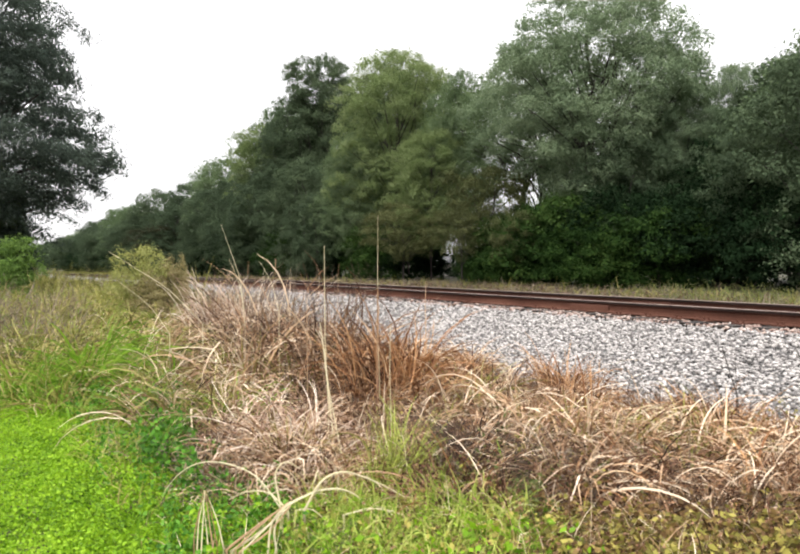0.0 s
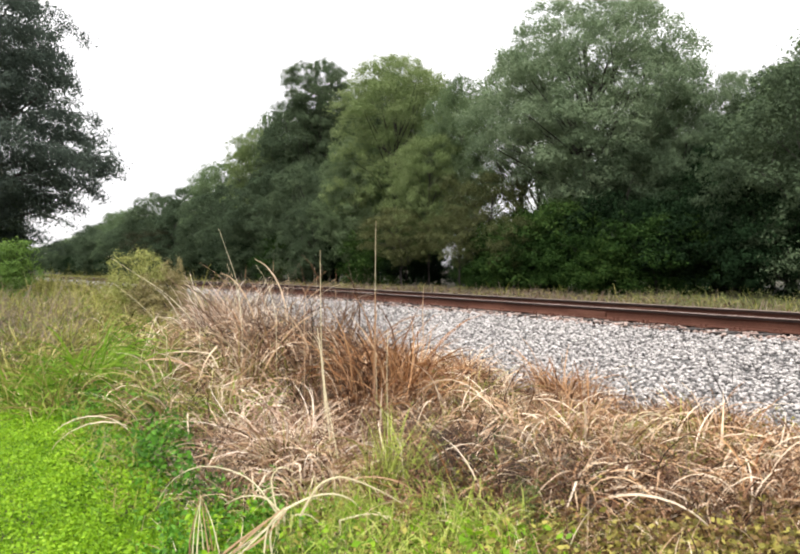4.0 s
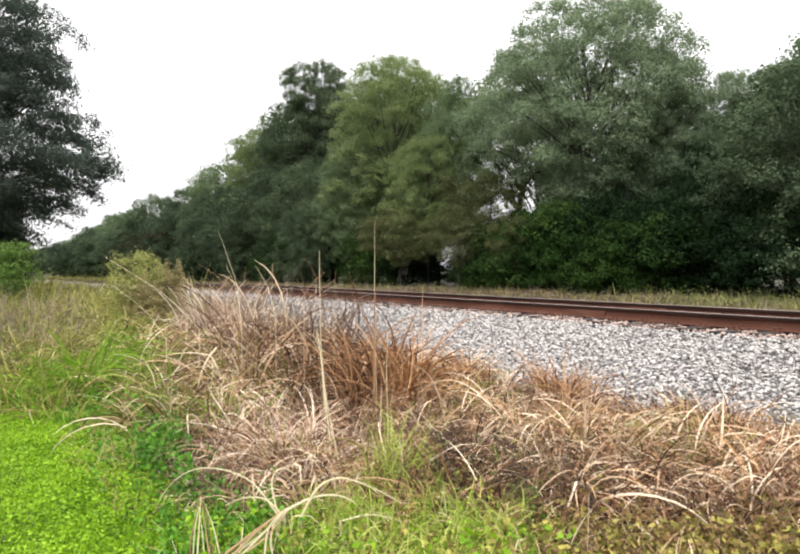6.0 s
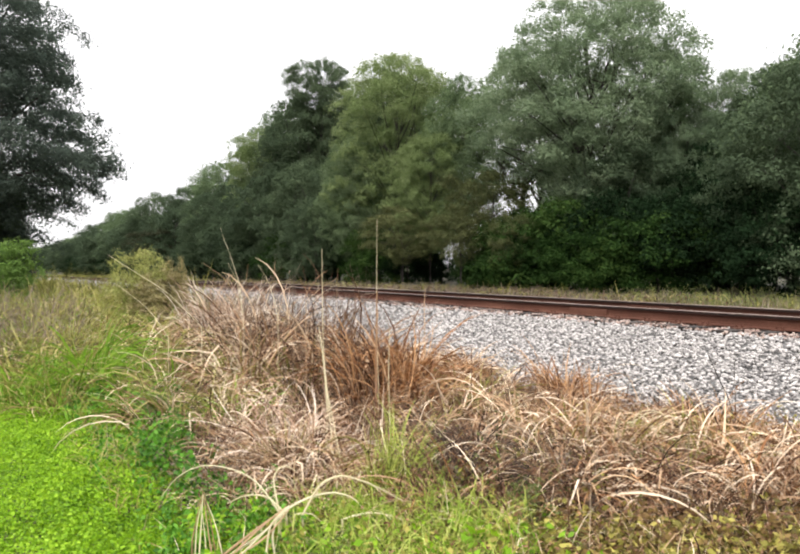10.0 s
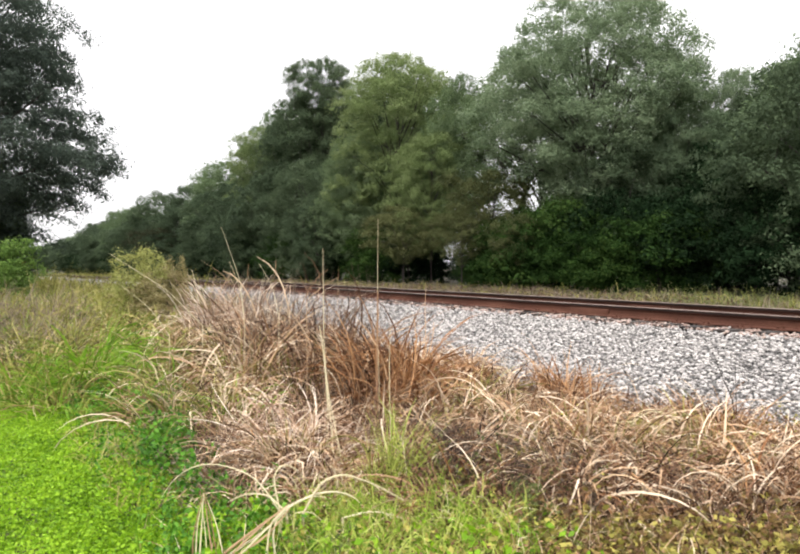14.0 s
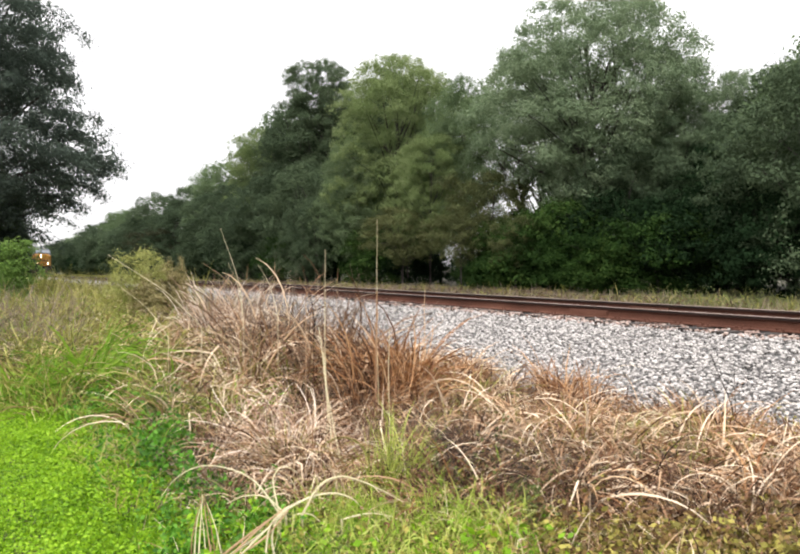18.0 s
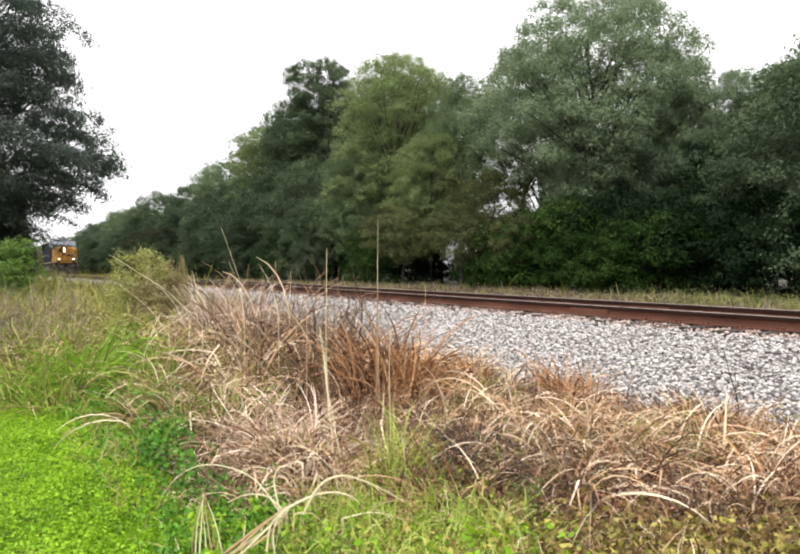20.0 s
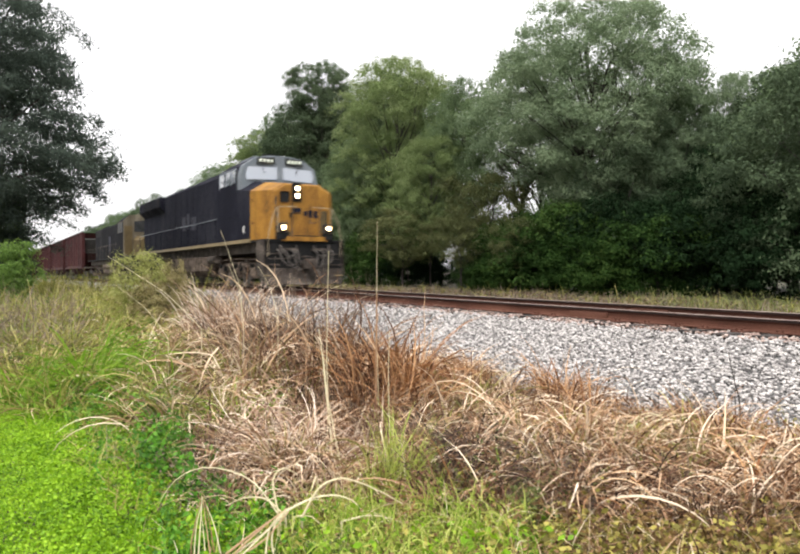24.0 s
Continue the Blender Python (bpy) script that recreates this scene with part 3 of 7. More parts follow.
def kinds_of_trees():
    broad = [(3.0, 2.4), (5.0, 3.2), (6.5, 4.6), (7.6, 5.3), (9.6, 5.2), (11.3, 4.6), (12.4, 4.0), (13.5, 3.0), (14.6, 1.7)]
    KIND["big"] = tree_meshes(1, broad, 125, 30, 42, 0.105, LEAF_GREY, 1.15, 0.34, 0.24, 0.14, 0.5, 50)
    KIND["light"] = tree_meshes(2, oval(3.0, 15.5, 4.3, 0.6, 1.0), 100, 28, 38, 0.108, LEAF_LIGHT, 1.2, 0.34, 0.2, 0.2, 0.4, 20)
    KIND["mid"] = tree_meshes(3, oval(1.6, 13.5, 4.1, 0.45), 90, 28, 36, 0.108, LEAF_MID, 1.2, 0.34, 0.18, 0.2, 0.4, 16)
    KIND["open"] = tree_meshes(15, oval(5.2, 12.0, 3.6, 0.5), 42, 18, 30, 0.11, LEAF_MID, 0.9, 0.3, 0.14, 0.3, 0.6, 26)
    KIND["dark"] = tree_meshes(4, oval(1.0, 13.0, 4.3, 0.45, 1.0), 105, 26, 26, 0.14, LEAF_DARK, 1.25, 0.38, 0.2, 0.25, 0.4, 16)
    KIND["dark_b"] = tree_meshes(5, oval(0.4, 11.0, 4.2, 0.4), 75, 26, 26, 0.14, LEAF_DARK, 1.2, 0.38, 0.2, 0.3, 0.5, 12)
    KIND["far_dark"] = tree_meshes(11, oval(0.4, 13.0, 4.8, 0.45, 1.0), 95, 22, 22, 0.20, LEAF_DARK, 1.4, 0.48, 0.24, 0.25, 0.4, 6)
    KIND["far_mid"] = tree_meshes(12, oval(0.4, 13.0, 4.8, 0.45, 1.0), 95, 22, 22, 0.20, LEAF_MID, 1.4, 0.48, 0.24, 0.25, 0.4, 6)
    KIND["pine"] = tree_meshes(6, oval(11.5, 20.0, 3.7, 0.55, 1.0), 75, 26, 40, 0.125, LEAF_DARK, 1.0, 0.34, 0.22, 0.3, 0.3, 24, 0.6, 0.9, 0.0)
    KIND["brown"] = tree_meshes(7, oval(0.3, 7.0, 3.0, 0.5), 46, 22, 28, 0.105, LEAF_BROWN, 0.9, 0.3, 0.10, 0.3, 0.4, 12)
    KIND["ochre"] = tree_meshes(7, oval(2.1, 7.0, 3.0, 0.5), 36, 22, 28, 0.105, LEAF_OCHRE, 0.85, 0.3, 0.10, 0.35, 0.4, 16)
    # this bush takes the leaf colour with the understorey's shade in it
    KIND["bush"] = tree_meshes(8, oval(0.0, 4.4, 2.6, 0.4), 36, 24, 26, 0.11, LEAF_SHADED, 0.85, 0.3, 0.08, 0.3, 0.3, 6)
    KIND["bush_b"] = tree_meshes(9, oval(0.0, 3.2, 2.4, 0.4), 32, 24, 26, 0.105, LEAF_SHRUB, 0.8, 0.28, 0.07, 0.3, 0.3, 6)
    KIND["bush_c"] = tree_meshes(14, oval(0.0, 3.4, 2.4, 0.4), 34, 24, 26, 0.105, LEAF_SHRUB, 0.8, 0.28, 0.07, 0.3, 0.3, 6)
    KIND["dark_tall"] = tree_meshes(16, oval(0.2, 10.0, 4.0, 0.45), 70, 26, 24, 0.14, LEAF_SHADED, 1.2, 0.38, 0.2, 0.25, 0.4, 10)
    spreading = [(1.8, 2.6), (2.6, 3.9), (3.4, 4.3), (4.2, 4.5), (4.6, 5.8), (5.6, 6.9), (7.2, 6.3), (8.2, 5.6), (10.0, 5.6), (11.6, 5.3), (12.9, 4.4), (14.2, 2.4), (15.6, 0.6)]
    KIND["oak"] = tree_meshes(10, spreading, 270, 30, 36, 0.10, LEAF_OAK, 1.15, 0.31, 0.45, 0.06, 0.5, 18, 0.7, 0.5, 0.25)


kinds_of_trees()
LABELS = {"big": "tall broad green tree at the edge of the wood", "light": "tall yellow-green tree standing over the wood", "mid": "leafy green tree at the wood's edge",
          "dark": "dark green leafy tree in the wood", "dark_b": "low dark green tree in the wood", "pine": "tall open dark pine with bare lower trunk",
          "brown": "thin brownish-green young tree by the tracks", "ochre": "young tree with yellowing leaves by the tracks", "bush": "green shrub under the trees, shade put into its leaf colour", "bush_b": "green shrub under the trees", "bush_c": "fresh green leafy shrub at the wood's edge", "open": "slender tree with thin crown and bare lower limbs",
          "far_dark": "dark green tree far along the wood", "far_mid": "green tree far along the wood", "dark_tall": "evergreen tree at the wood's edge, shade put into its leaf colour"}
NATURAL = {"big": 14.6, "light": 15.5, "mid": 13.5, "dark": 13.0, "dark_b": 11.0, "pine": 20.0, "brown": 7.0, "ochre": 7.0, "bush": 4.4, "bush_b": 3.2, "bush_c": 3.4, "open": 12.0, "far_dark": 13.0, "far_mid": 13.0, "dark_tall": 10.0}


def stand(kind, px, d, height, wide=1.0, turn=0):
    x, y = seen_from(px, d)
    height -= float(ground_z(x, y))
    k = height / NATURAL[kind]
    m = pose(x, y, float(ground_z(x, y)) - 0.02, 0, 0, turn) @ Matrix.Diagonal((k * wide, k * wide, k, 1))
    tree("shrub" if "bush" in kind else "tree", KIND[kind], m, LABELS[kind], "shrubs under the wood" if "bush" in kind else "trees of the wood")


def build_wood():
    # the skyline trees: kind, column of the view, way across, height, breadth
    skyline_near = [
        ("big", 1158, 26, 14.7, 1.06), ("big", 1345, 28, 9.4, 0.8), ("big", 1445, 31, 10.6, 0.62), ("dark", 1560, 31, 10.5, 1.0), ("far_mid", 1650, 30, 11, 1.0),
        ("open", 1020, 27, 12.4, 1.0), ("open", 1050, 29, 14.6, 1.0), ("open", 1280, 29, 12.6, 0.9), ("mid", 905, 26, 13.2, 0.64), ("light", 865, 29, 14.8, 0.9),
        ("far_mid", 700, 32, 17.0, 0.75), ("far_mid", 770, 33, 15.5, 0.9), ("light", 775, 25, 16.0, 1.0), ("pine", 632, 26, 19.4, 0.82), ("pine", 770, 32, 18.8, 0.9),
        ("dark", 665, 28, 16.0, 0.85), ("dark", 592, 25, 16.2, 0.8), ("light", 512, 23.4, 14.6, 0.8), ("far_mid", 556, 26, 16.6, 0.6), ("far_mid", 440, 25, 13.6, 0.9),
        ("dark", 378, 25, 12.4, 1.0)]
    skyline_middle = [
        ("far_dark", 318, 25, 12.9, 1.0), ("far_mid", 272, 26, 12.5, 1.1), ("far_mid", 240, 25, 12.6, 0.9), ("far_dark", 212, 25, 11.8, 1.1), ("far_dark", 185, 25, 11.0, 1.3),
        ("far_mid", 160, 26, 10.8, 1.3), ("far_dark", 136, 26, 10.8, 1.4), ("far_dark", 112, 26, 10.8, 1.5), ("far_dark", 92, 26, 10.8, 1.6), ("far_mid", 70, 26, 12, 1.6),
        ("far_dark", 45, 26, 12, 1.8), ("far_dark", 20, 27, 13, 2.0), ("far_dark", 0, 27, 13, 2.2)]
    for i, row in enumerate(skyline_near + skyline_middle):
        stand(*row, turn=i * 67)
    # the lower storey in front and the dark depth behind
    storey_near = [
        ("dark_b", 1240, 25, 7.0, 0.9), ("dark_tall", 1400, 27, 6.6, 0.9), ("dark_tall", 1480, 28, 7.2, 1.0), ("dark_b", 1610, 25, 9.0, 1.0), ("ochre", 958, 23, 6.4, 1.0), ("mid", 1094, 27, 6.2, 0.7),
        ("ochre", 1012, 21.2, 3.9, 0.9), ("ochre", 905, 21.2, 4.6, 0.8), ("ochre", 790, 22, 5.0, 1.2), ("dark_b", 620, 21, 6.4, 0.9), ("mid", 700, 23, 10.5, 0.9), ("light", 845, 24, 9.8, 0.9),
        ("dark_b", 600, 22, 9.5, 1.0), ("dark_b", 530, 22, 10.0, 1.0), ("dark_b", 470, 22, 10.0, 1.0), ("dark_b", 420, 22, 9.5, 1.0), ("dark_b", 490, 20.5, 6.4, 0.9),
        ("dark_b", 390, 20.5, 6.4, 1.0), ("dark_b", 345, 22, 9.0, 1.1), ("brown", 305, 20, 6.5, 1.4), ("far_dark", 275, 22, 9.0, 1.2), ("far_dark", 240, 22, 8.5, 1.3),
        ("far_dark", 200, 22, 8.5, 1.5)]
    storey_middle = [
        ("far_dark", 150, 22, 8.5, 1.7), ("far_dark", 1180, 36, 10.5, 1.0), ("far_dark", 1290, 36, 10.0, 1.1), ("far_dark", 815, 36, 12.0, 0.8), ("far_dark", 720, 36, 12.5, 1.1),
        ("far_dark", 580, 36, 13.0, 1.1), ("far_dark", 480, 36, 13.0, 1.2), ("far_dark", 1400, 37, 9, 1.1), ("far_dark", 1520, 37, 10, 1.2)]
    for i, row in enumerate(storey_near + storey_middle):
        stand(*row, turn=i * 41 + 20)
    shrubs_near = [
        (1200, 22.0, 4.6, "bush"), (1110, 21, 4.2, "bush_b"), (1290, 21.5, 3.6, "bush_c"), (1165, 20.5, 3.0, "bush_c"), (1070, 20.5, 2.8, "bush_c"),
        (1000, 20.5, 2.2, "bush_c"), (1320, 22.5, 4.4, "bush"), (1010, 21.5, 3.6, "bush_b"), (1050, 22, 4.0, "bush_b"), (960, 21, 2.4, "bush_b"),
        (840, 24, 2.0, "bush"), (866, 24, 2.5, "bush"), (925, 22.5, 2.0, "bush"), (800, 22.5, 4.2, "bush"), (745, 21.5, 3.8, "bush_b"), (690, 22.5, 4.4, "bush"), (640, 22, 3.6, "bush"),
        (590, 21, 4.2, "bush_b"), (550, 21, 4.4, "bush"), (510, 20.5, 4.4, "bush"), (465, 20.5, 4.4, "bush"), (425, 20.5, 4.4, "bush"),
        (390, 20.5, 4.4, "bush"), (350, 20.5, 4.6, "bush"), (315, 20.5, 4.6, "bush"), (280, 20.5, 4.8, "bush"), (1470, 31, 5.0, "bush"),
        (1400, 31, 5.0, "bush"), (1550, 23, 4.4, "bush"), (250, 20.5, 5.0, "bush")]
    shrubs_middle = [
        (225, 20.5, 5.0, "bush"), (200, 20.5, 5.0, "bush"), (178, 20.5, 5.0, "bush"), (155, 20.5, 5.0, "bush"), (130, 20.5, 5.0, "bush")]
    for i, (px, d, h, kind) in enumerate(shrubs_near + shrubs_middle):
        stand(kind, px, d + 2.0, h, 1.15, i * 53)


build_wood()


def build_oak():
    tree("oak_tree", KIND["oak"], pose(-18.9, 30.5, -0.05, 0, 0, 40), "broad dark live oak with low hanging limbs beside the track")
    for x, y, h, k, turn in ((-19.5, 33.0, 6.5, 0.9, 10), (-24.0, 36.0, 8.0, 1.1, 80), (-17.4, 31.5, 4.6, 0.8, 140), (-18.4, 33.5, 6.4, 0.45, 200)):
        f = h / 11.0
        tree("tree", KIND["dark_b"], pose(x, y, float(ground_z(x, y)), 0, 0, turn) @ Matrix.Diagonal((f * k, f * k, f, 1)), "low dark green tree under the oak", "low trees under the oak")
    m = tree_meshes(31, oval(0.0, 2.45, 0.62, 0.45), 22, 22, 18, 0.075, LEAF_VIVID, 0.38, 0.16, 0.04, 0.3, 0.2, 8)
    tree("shrub", m, pose(-12.68, 24.0, 0.02, 0, 0, 0), "bright green leafy shrub under the oak")


build_oak()


# ---- grasses and weeds ----
def blade_arrays(base, height, width, az, lean, bend, segs=5, kinks=0.14):
    """Tapering blades grown in short steps: lean is the first slant, bend the further slant towards the tip, both in radians; some are kinked over."""
    n = len(base)
    kink = np.where(rng.uniform(0, 1, n) < kinks, rng.uniform(0.6, 1.7, n), 0.0)
    kink_at = rng.uniform(0.4, 0.8, n)
    twist = rng.normal(0, 0.5, n)
    roll, curl = rng.normal(0, 0.7, n), rng.normal(0, 0.8, n)
    p = base.copy()
    rows = []
    face = az + math.pi / 2 + rng.normal(0, 0.4, n)
    level = np.stack([np.cos(face), np.sin(face), np.zeros(n)], -1)
    for i in range(segs + 1):
        t = i / segs
        th = np.minimum(lean + bend * (t + 0.5 / segs) ** 1.45 + kink * (t >= kink_at), 2.7)
        a = az + twist * t
        way = np.stack([np.sin(th) * np.cos(a), np.sin(th) * np.sin(a), np.cos(th)], -1)
        turn = (roll + curl * t)[:, None]
        side = (level * np.cos(turn) + np.cross(way, level) * np.sin(turn)) * (width * (1.0 - 0.85 * t ** 2.4) * 0.5)[:, None]
        rows.append(np.stack([p - side, p + side], 1))
        p = p + way * (height / segs)[:, None]
    verts = np.stack(rows, 1).reshape(-1, 3)
    k = np.arange(segs)[None, :] * 2 + (np.arange(n) * (segs + 1) * 2)[:, None]
    return verts, np.stack([k, k + 1, k + 3, k + 2], -1).reshape(-1, 4)


def fan_meshes():
    """A big fanned tussock: olive leaf bases, dry arching tips, withered heart coloured dark for the shade in it."""
    n = 95
    az = rng.uniform(0, math.tau, n)
    rad = 0.14 * np.sqrt(rng.uniform(0, 1, n))
    base = np.stack([rad * np.cos(az), rad * np.sin(az), np.full(n, -0.03)], -1)
    lean = rng.uniform(0.05, 1.15, n)
    v, q = blade_arrays(base, rng.uniform(0.45, 0.85, n), rng.uniform(0.012, 0.020, n), az, lean, np.full(n, 0.35), 5, 0.0)
    return quick_mesh("base_tuft", v, q, GRASS_OLIVE)


def tuft_mesh(name, blades, height, width, spread, lean, bend, material, segs=6):
    az = rng.uniform(0, math.tau, blades)
    rad = spread * np.sqrt(rng.uniform(0, 1, blades))
    base = np.stack([rad * np.cos(az), rad * np.sin(az), np.full(blades, -0.03)], -1)
    az = az + rng.normal(0, 0.8, blades)
    v, q = blade_arrays(base, height * rng.uniform(0.45, 1.15, blades), width * rng.uniform(0.45, 1.4, blades), az, lean * rng.uniform(0.1, 1.5, blades), bend * rng.uniform(0.4, 1.6, blades), segs)
    return quick_mesh(name, v, q, material)


def at_view(px, py, z=0.0):
    """Where the line of sight through a place of the view meets the height z (eye 1.5 m up, horizon at row 524)."""
    y = (1.5 - z) * 1430 / (py - 524)
    return (px - 784) / 1430 * y, y


# each kind: its pieces (name, mesh), label, group
TUFT = {}
# inner tufts of STRAW_DULL colour in the shade inside the dry tussocks
for k in range(2):
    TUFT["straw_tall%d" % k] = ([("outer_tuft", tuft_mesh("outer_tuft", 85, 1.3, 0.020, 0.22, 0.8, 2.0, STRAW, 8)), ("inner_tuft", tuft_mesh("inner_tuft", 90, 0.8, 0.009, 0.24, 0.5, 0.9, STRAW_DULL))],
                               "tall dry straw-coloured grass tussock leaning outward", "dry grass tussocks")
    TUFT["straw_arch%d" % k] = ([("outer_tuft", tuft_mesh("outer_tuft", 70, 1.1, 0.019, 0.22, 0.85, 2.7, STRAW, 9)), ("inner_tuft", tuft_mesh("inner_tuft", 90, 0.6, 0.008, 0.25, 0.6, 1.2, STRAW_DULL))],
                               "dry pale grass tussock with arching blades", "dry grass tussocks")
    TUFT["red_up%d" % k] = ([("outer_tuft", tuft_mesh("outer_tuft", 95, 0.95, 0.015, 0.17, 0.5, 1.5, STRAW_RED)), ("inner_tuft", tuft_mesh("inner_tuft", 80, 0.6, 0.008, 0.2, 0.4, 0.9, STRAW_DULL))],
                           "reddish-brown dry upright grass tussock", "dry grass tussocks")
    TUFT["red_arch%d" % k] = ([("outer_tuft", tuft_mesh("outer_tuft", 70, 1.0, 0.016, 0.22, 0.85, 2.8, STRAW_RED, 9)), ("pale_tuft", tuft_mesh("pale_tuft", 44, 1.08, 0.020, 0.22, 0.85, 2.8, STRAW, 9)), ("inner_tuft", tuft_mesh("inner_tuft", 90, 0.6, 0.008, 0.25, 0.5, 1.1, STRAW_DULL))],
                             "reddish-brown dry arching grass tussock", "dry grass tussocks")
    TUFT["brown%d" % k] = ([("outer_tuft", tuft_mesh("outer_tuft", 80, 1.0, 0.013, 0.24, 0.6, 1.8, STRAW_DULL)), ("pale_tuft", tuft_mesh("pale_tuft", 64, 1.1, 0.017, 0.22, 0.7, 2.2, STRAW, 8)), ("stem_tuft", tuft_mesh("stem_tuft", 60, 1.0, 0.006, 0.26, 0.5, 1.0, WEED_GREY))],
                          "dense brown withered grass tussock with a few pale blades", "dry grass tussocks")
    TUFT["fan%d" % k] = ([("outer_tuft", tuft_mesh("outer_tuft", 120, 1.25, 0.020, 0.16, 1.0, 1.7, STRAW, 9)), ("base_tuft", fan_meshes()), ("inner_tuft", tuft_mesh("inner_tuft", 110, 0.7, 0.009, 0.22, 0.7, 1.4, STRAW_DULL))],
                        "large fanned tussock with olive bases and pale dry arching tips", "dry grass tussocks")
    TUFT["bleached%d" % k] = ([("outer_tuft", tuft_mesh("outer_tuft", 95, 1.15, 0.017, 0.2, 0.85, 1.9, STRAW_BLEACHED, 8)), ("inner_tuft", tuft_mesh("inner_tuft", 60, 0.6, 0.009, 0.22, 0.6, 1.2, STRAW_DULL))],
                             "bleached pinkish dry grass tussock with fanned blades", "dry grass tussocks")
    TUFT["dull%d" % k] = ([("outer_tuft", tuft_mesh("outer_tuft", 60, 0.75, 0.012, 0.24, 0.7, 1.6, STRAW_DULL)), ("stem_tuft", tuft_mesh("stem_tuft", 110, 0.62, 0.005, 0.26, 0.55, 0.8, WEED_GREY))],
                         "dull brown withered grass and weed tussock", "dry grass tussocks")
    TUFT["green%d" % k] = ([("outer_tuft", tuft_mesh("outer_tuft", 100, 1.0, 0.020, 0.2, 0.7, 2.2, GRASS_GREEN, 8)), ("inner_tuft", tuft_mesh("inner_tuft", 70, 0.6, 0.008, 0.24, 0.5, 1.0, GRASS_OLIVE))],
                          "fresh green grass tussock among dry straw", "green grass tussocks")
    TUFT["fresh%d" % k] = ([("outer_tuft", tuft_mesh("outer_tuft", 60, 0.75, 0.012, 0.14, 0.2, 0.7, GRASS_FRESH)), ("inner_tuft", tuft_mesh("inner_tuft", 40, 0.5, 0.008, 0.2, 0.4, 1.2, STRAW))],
                          "upright yellow-green grass tussock before the dry straw", "green grass tussocks")
    TUFT["olive%d" % k] = ([("outer_tuft", tuft_mesh("outer_tuft", 100, 1.15, 0.016, 0.26, 0.85, 2.6, GRASS_OLIVE, 8)), ("dry_tuft", tuft_mesh("dry_tuft", 28, 1.1, 0.010, 0.3, 0.9, 2.6, STRAW, 8))],
                          "olive-green half-dry grass tussock", "green grass tussocks")


def plant(kind, x, y, k=1.0, tall=1.0, turn=None, sway=0.0):
    pieces, label, group = TUFT[kind + str(int(rng.integers(0, 2)))]
    ob = new("grass_tussock")
    ob.matrix_basis = pose(x, y, float(ground_z(x, y)), 0, sway) @ pose(0, 0, 0, rng.uniform(-8, 8), rng.uniform(-8, 8), rng.uniform(0, 360) if turn is None else turn) @ Matrix.Diagonal((k, k, k * tall, 1))
    for name, me in pieces:
        mesh_part(name, me, ob)
    return tagged(ob, label, "grass", group)


FAR_TUFTS = {}


def plant_far(kind, x, y, k, tall, turn=None, sway=0.0):
    """As plant(), but joined with its neighbours, where tussocks run into one another."""
    pieces, _, _ = TUFT[kind + str(int(rng.integers(0, 2)))]
    m = np.array(pose(x, y, float(ground_z(x, y)), 0, sway) @ pose(0, 0, 0, rng.uniform(-8, 8), rng.uniform(-8, 8), rng.uniform(0, 360)) @ Matrix.Diagonal((k, k, k * tall, 1)))
    for _, me in pieces:
        co = np.empty(len(me.vertices) * 3, np.float32)
        me.vertices.foreach_get("co", co)
        ids = np.empty(len(me.loops), np.int32)
        me.loops.foreach_get("vertex_index", ids)
        FAR_TUFTS.setdefault(me.materials[0], []).append((co.reshape(-1, 3) @ m[:3, :3].T + m[:3, 3], ids.reshape(-1, 4)))


def join_far_tufts():
    for mat, rows in FAR_TUFTS.items():
        starts = np.cumsum([0] + [len(v) for v, _ in rows])
        me = quick_mesh("rough_grass", np.concatenate([v for v, _ in rows]), np.concatenate([q + s for (_, q), s in zip(rows, starts)]), mat)
        tagged(new("rough_grass", me), "rough mixed grass tussocks run together along the railway", "grass", kind="stuff")


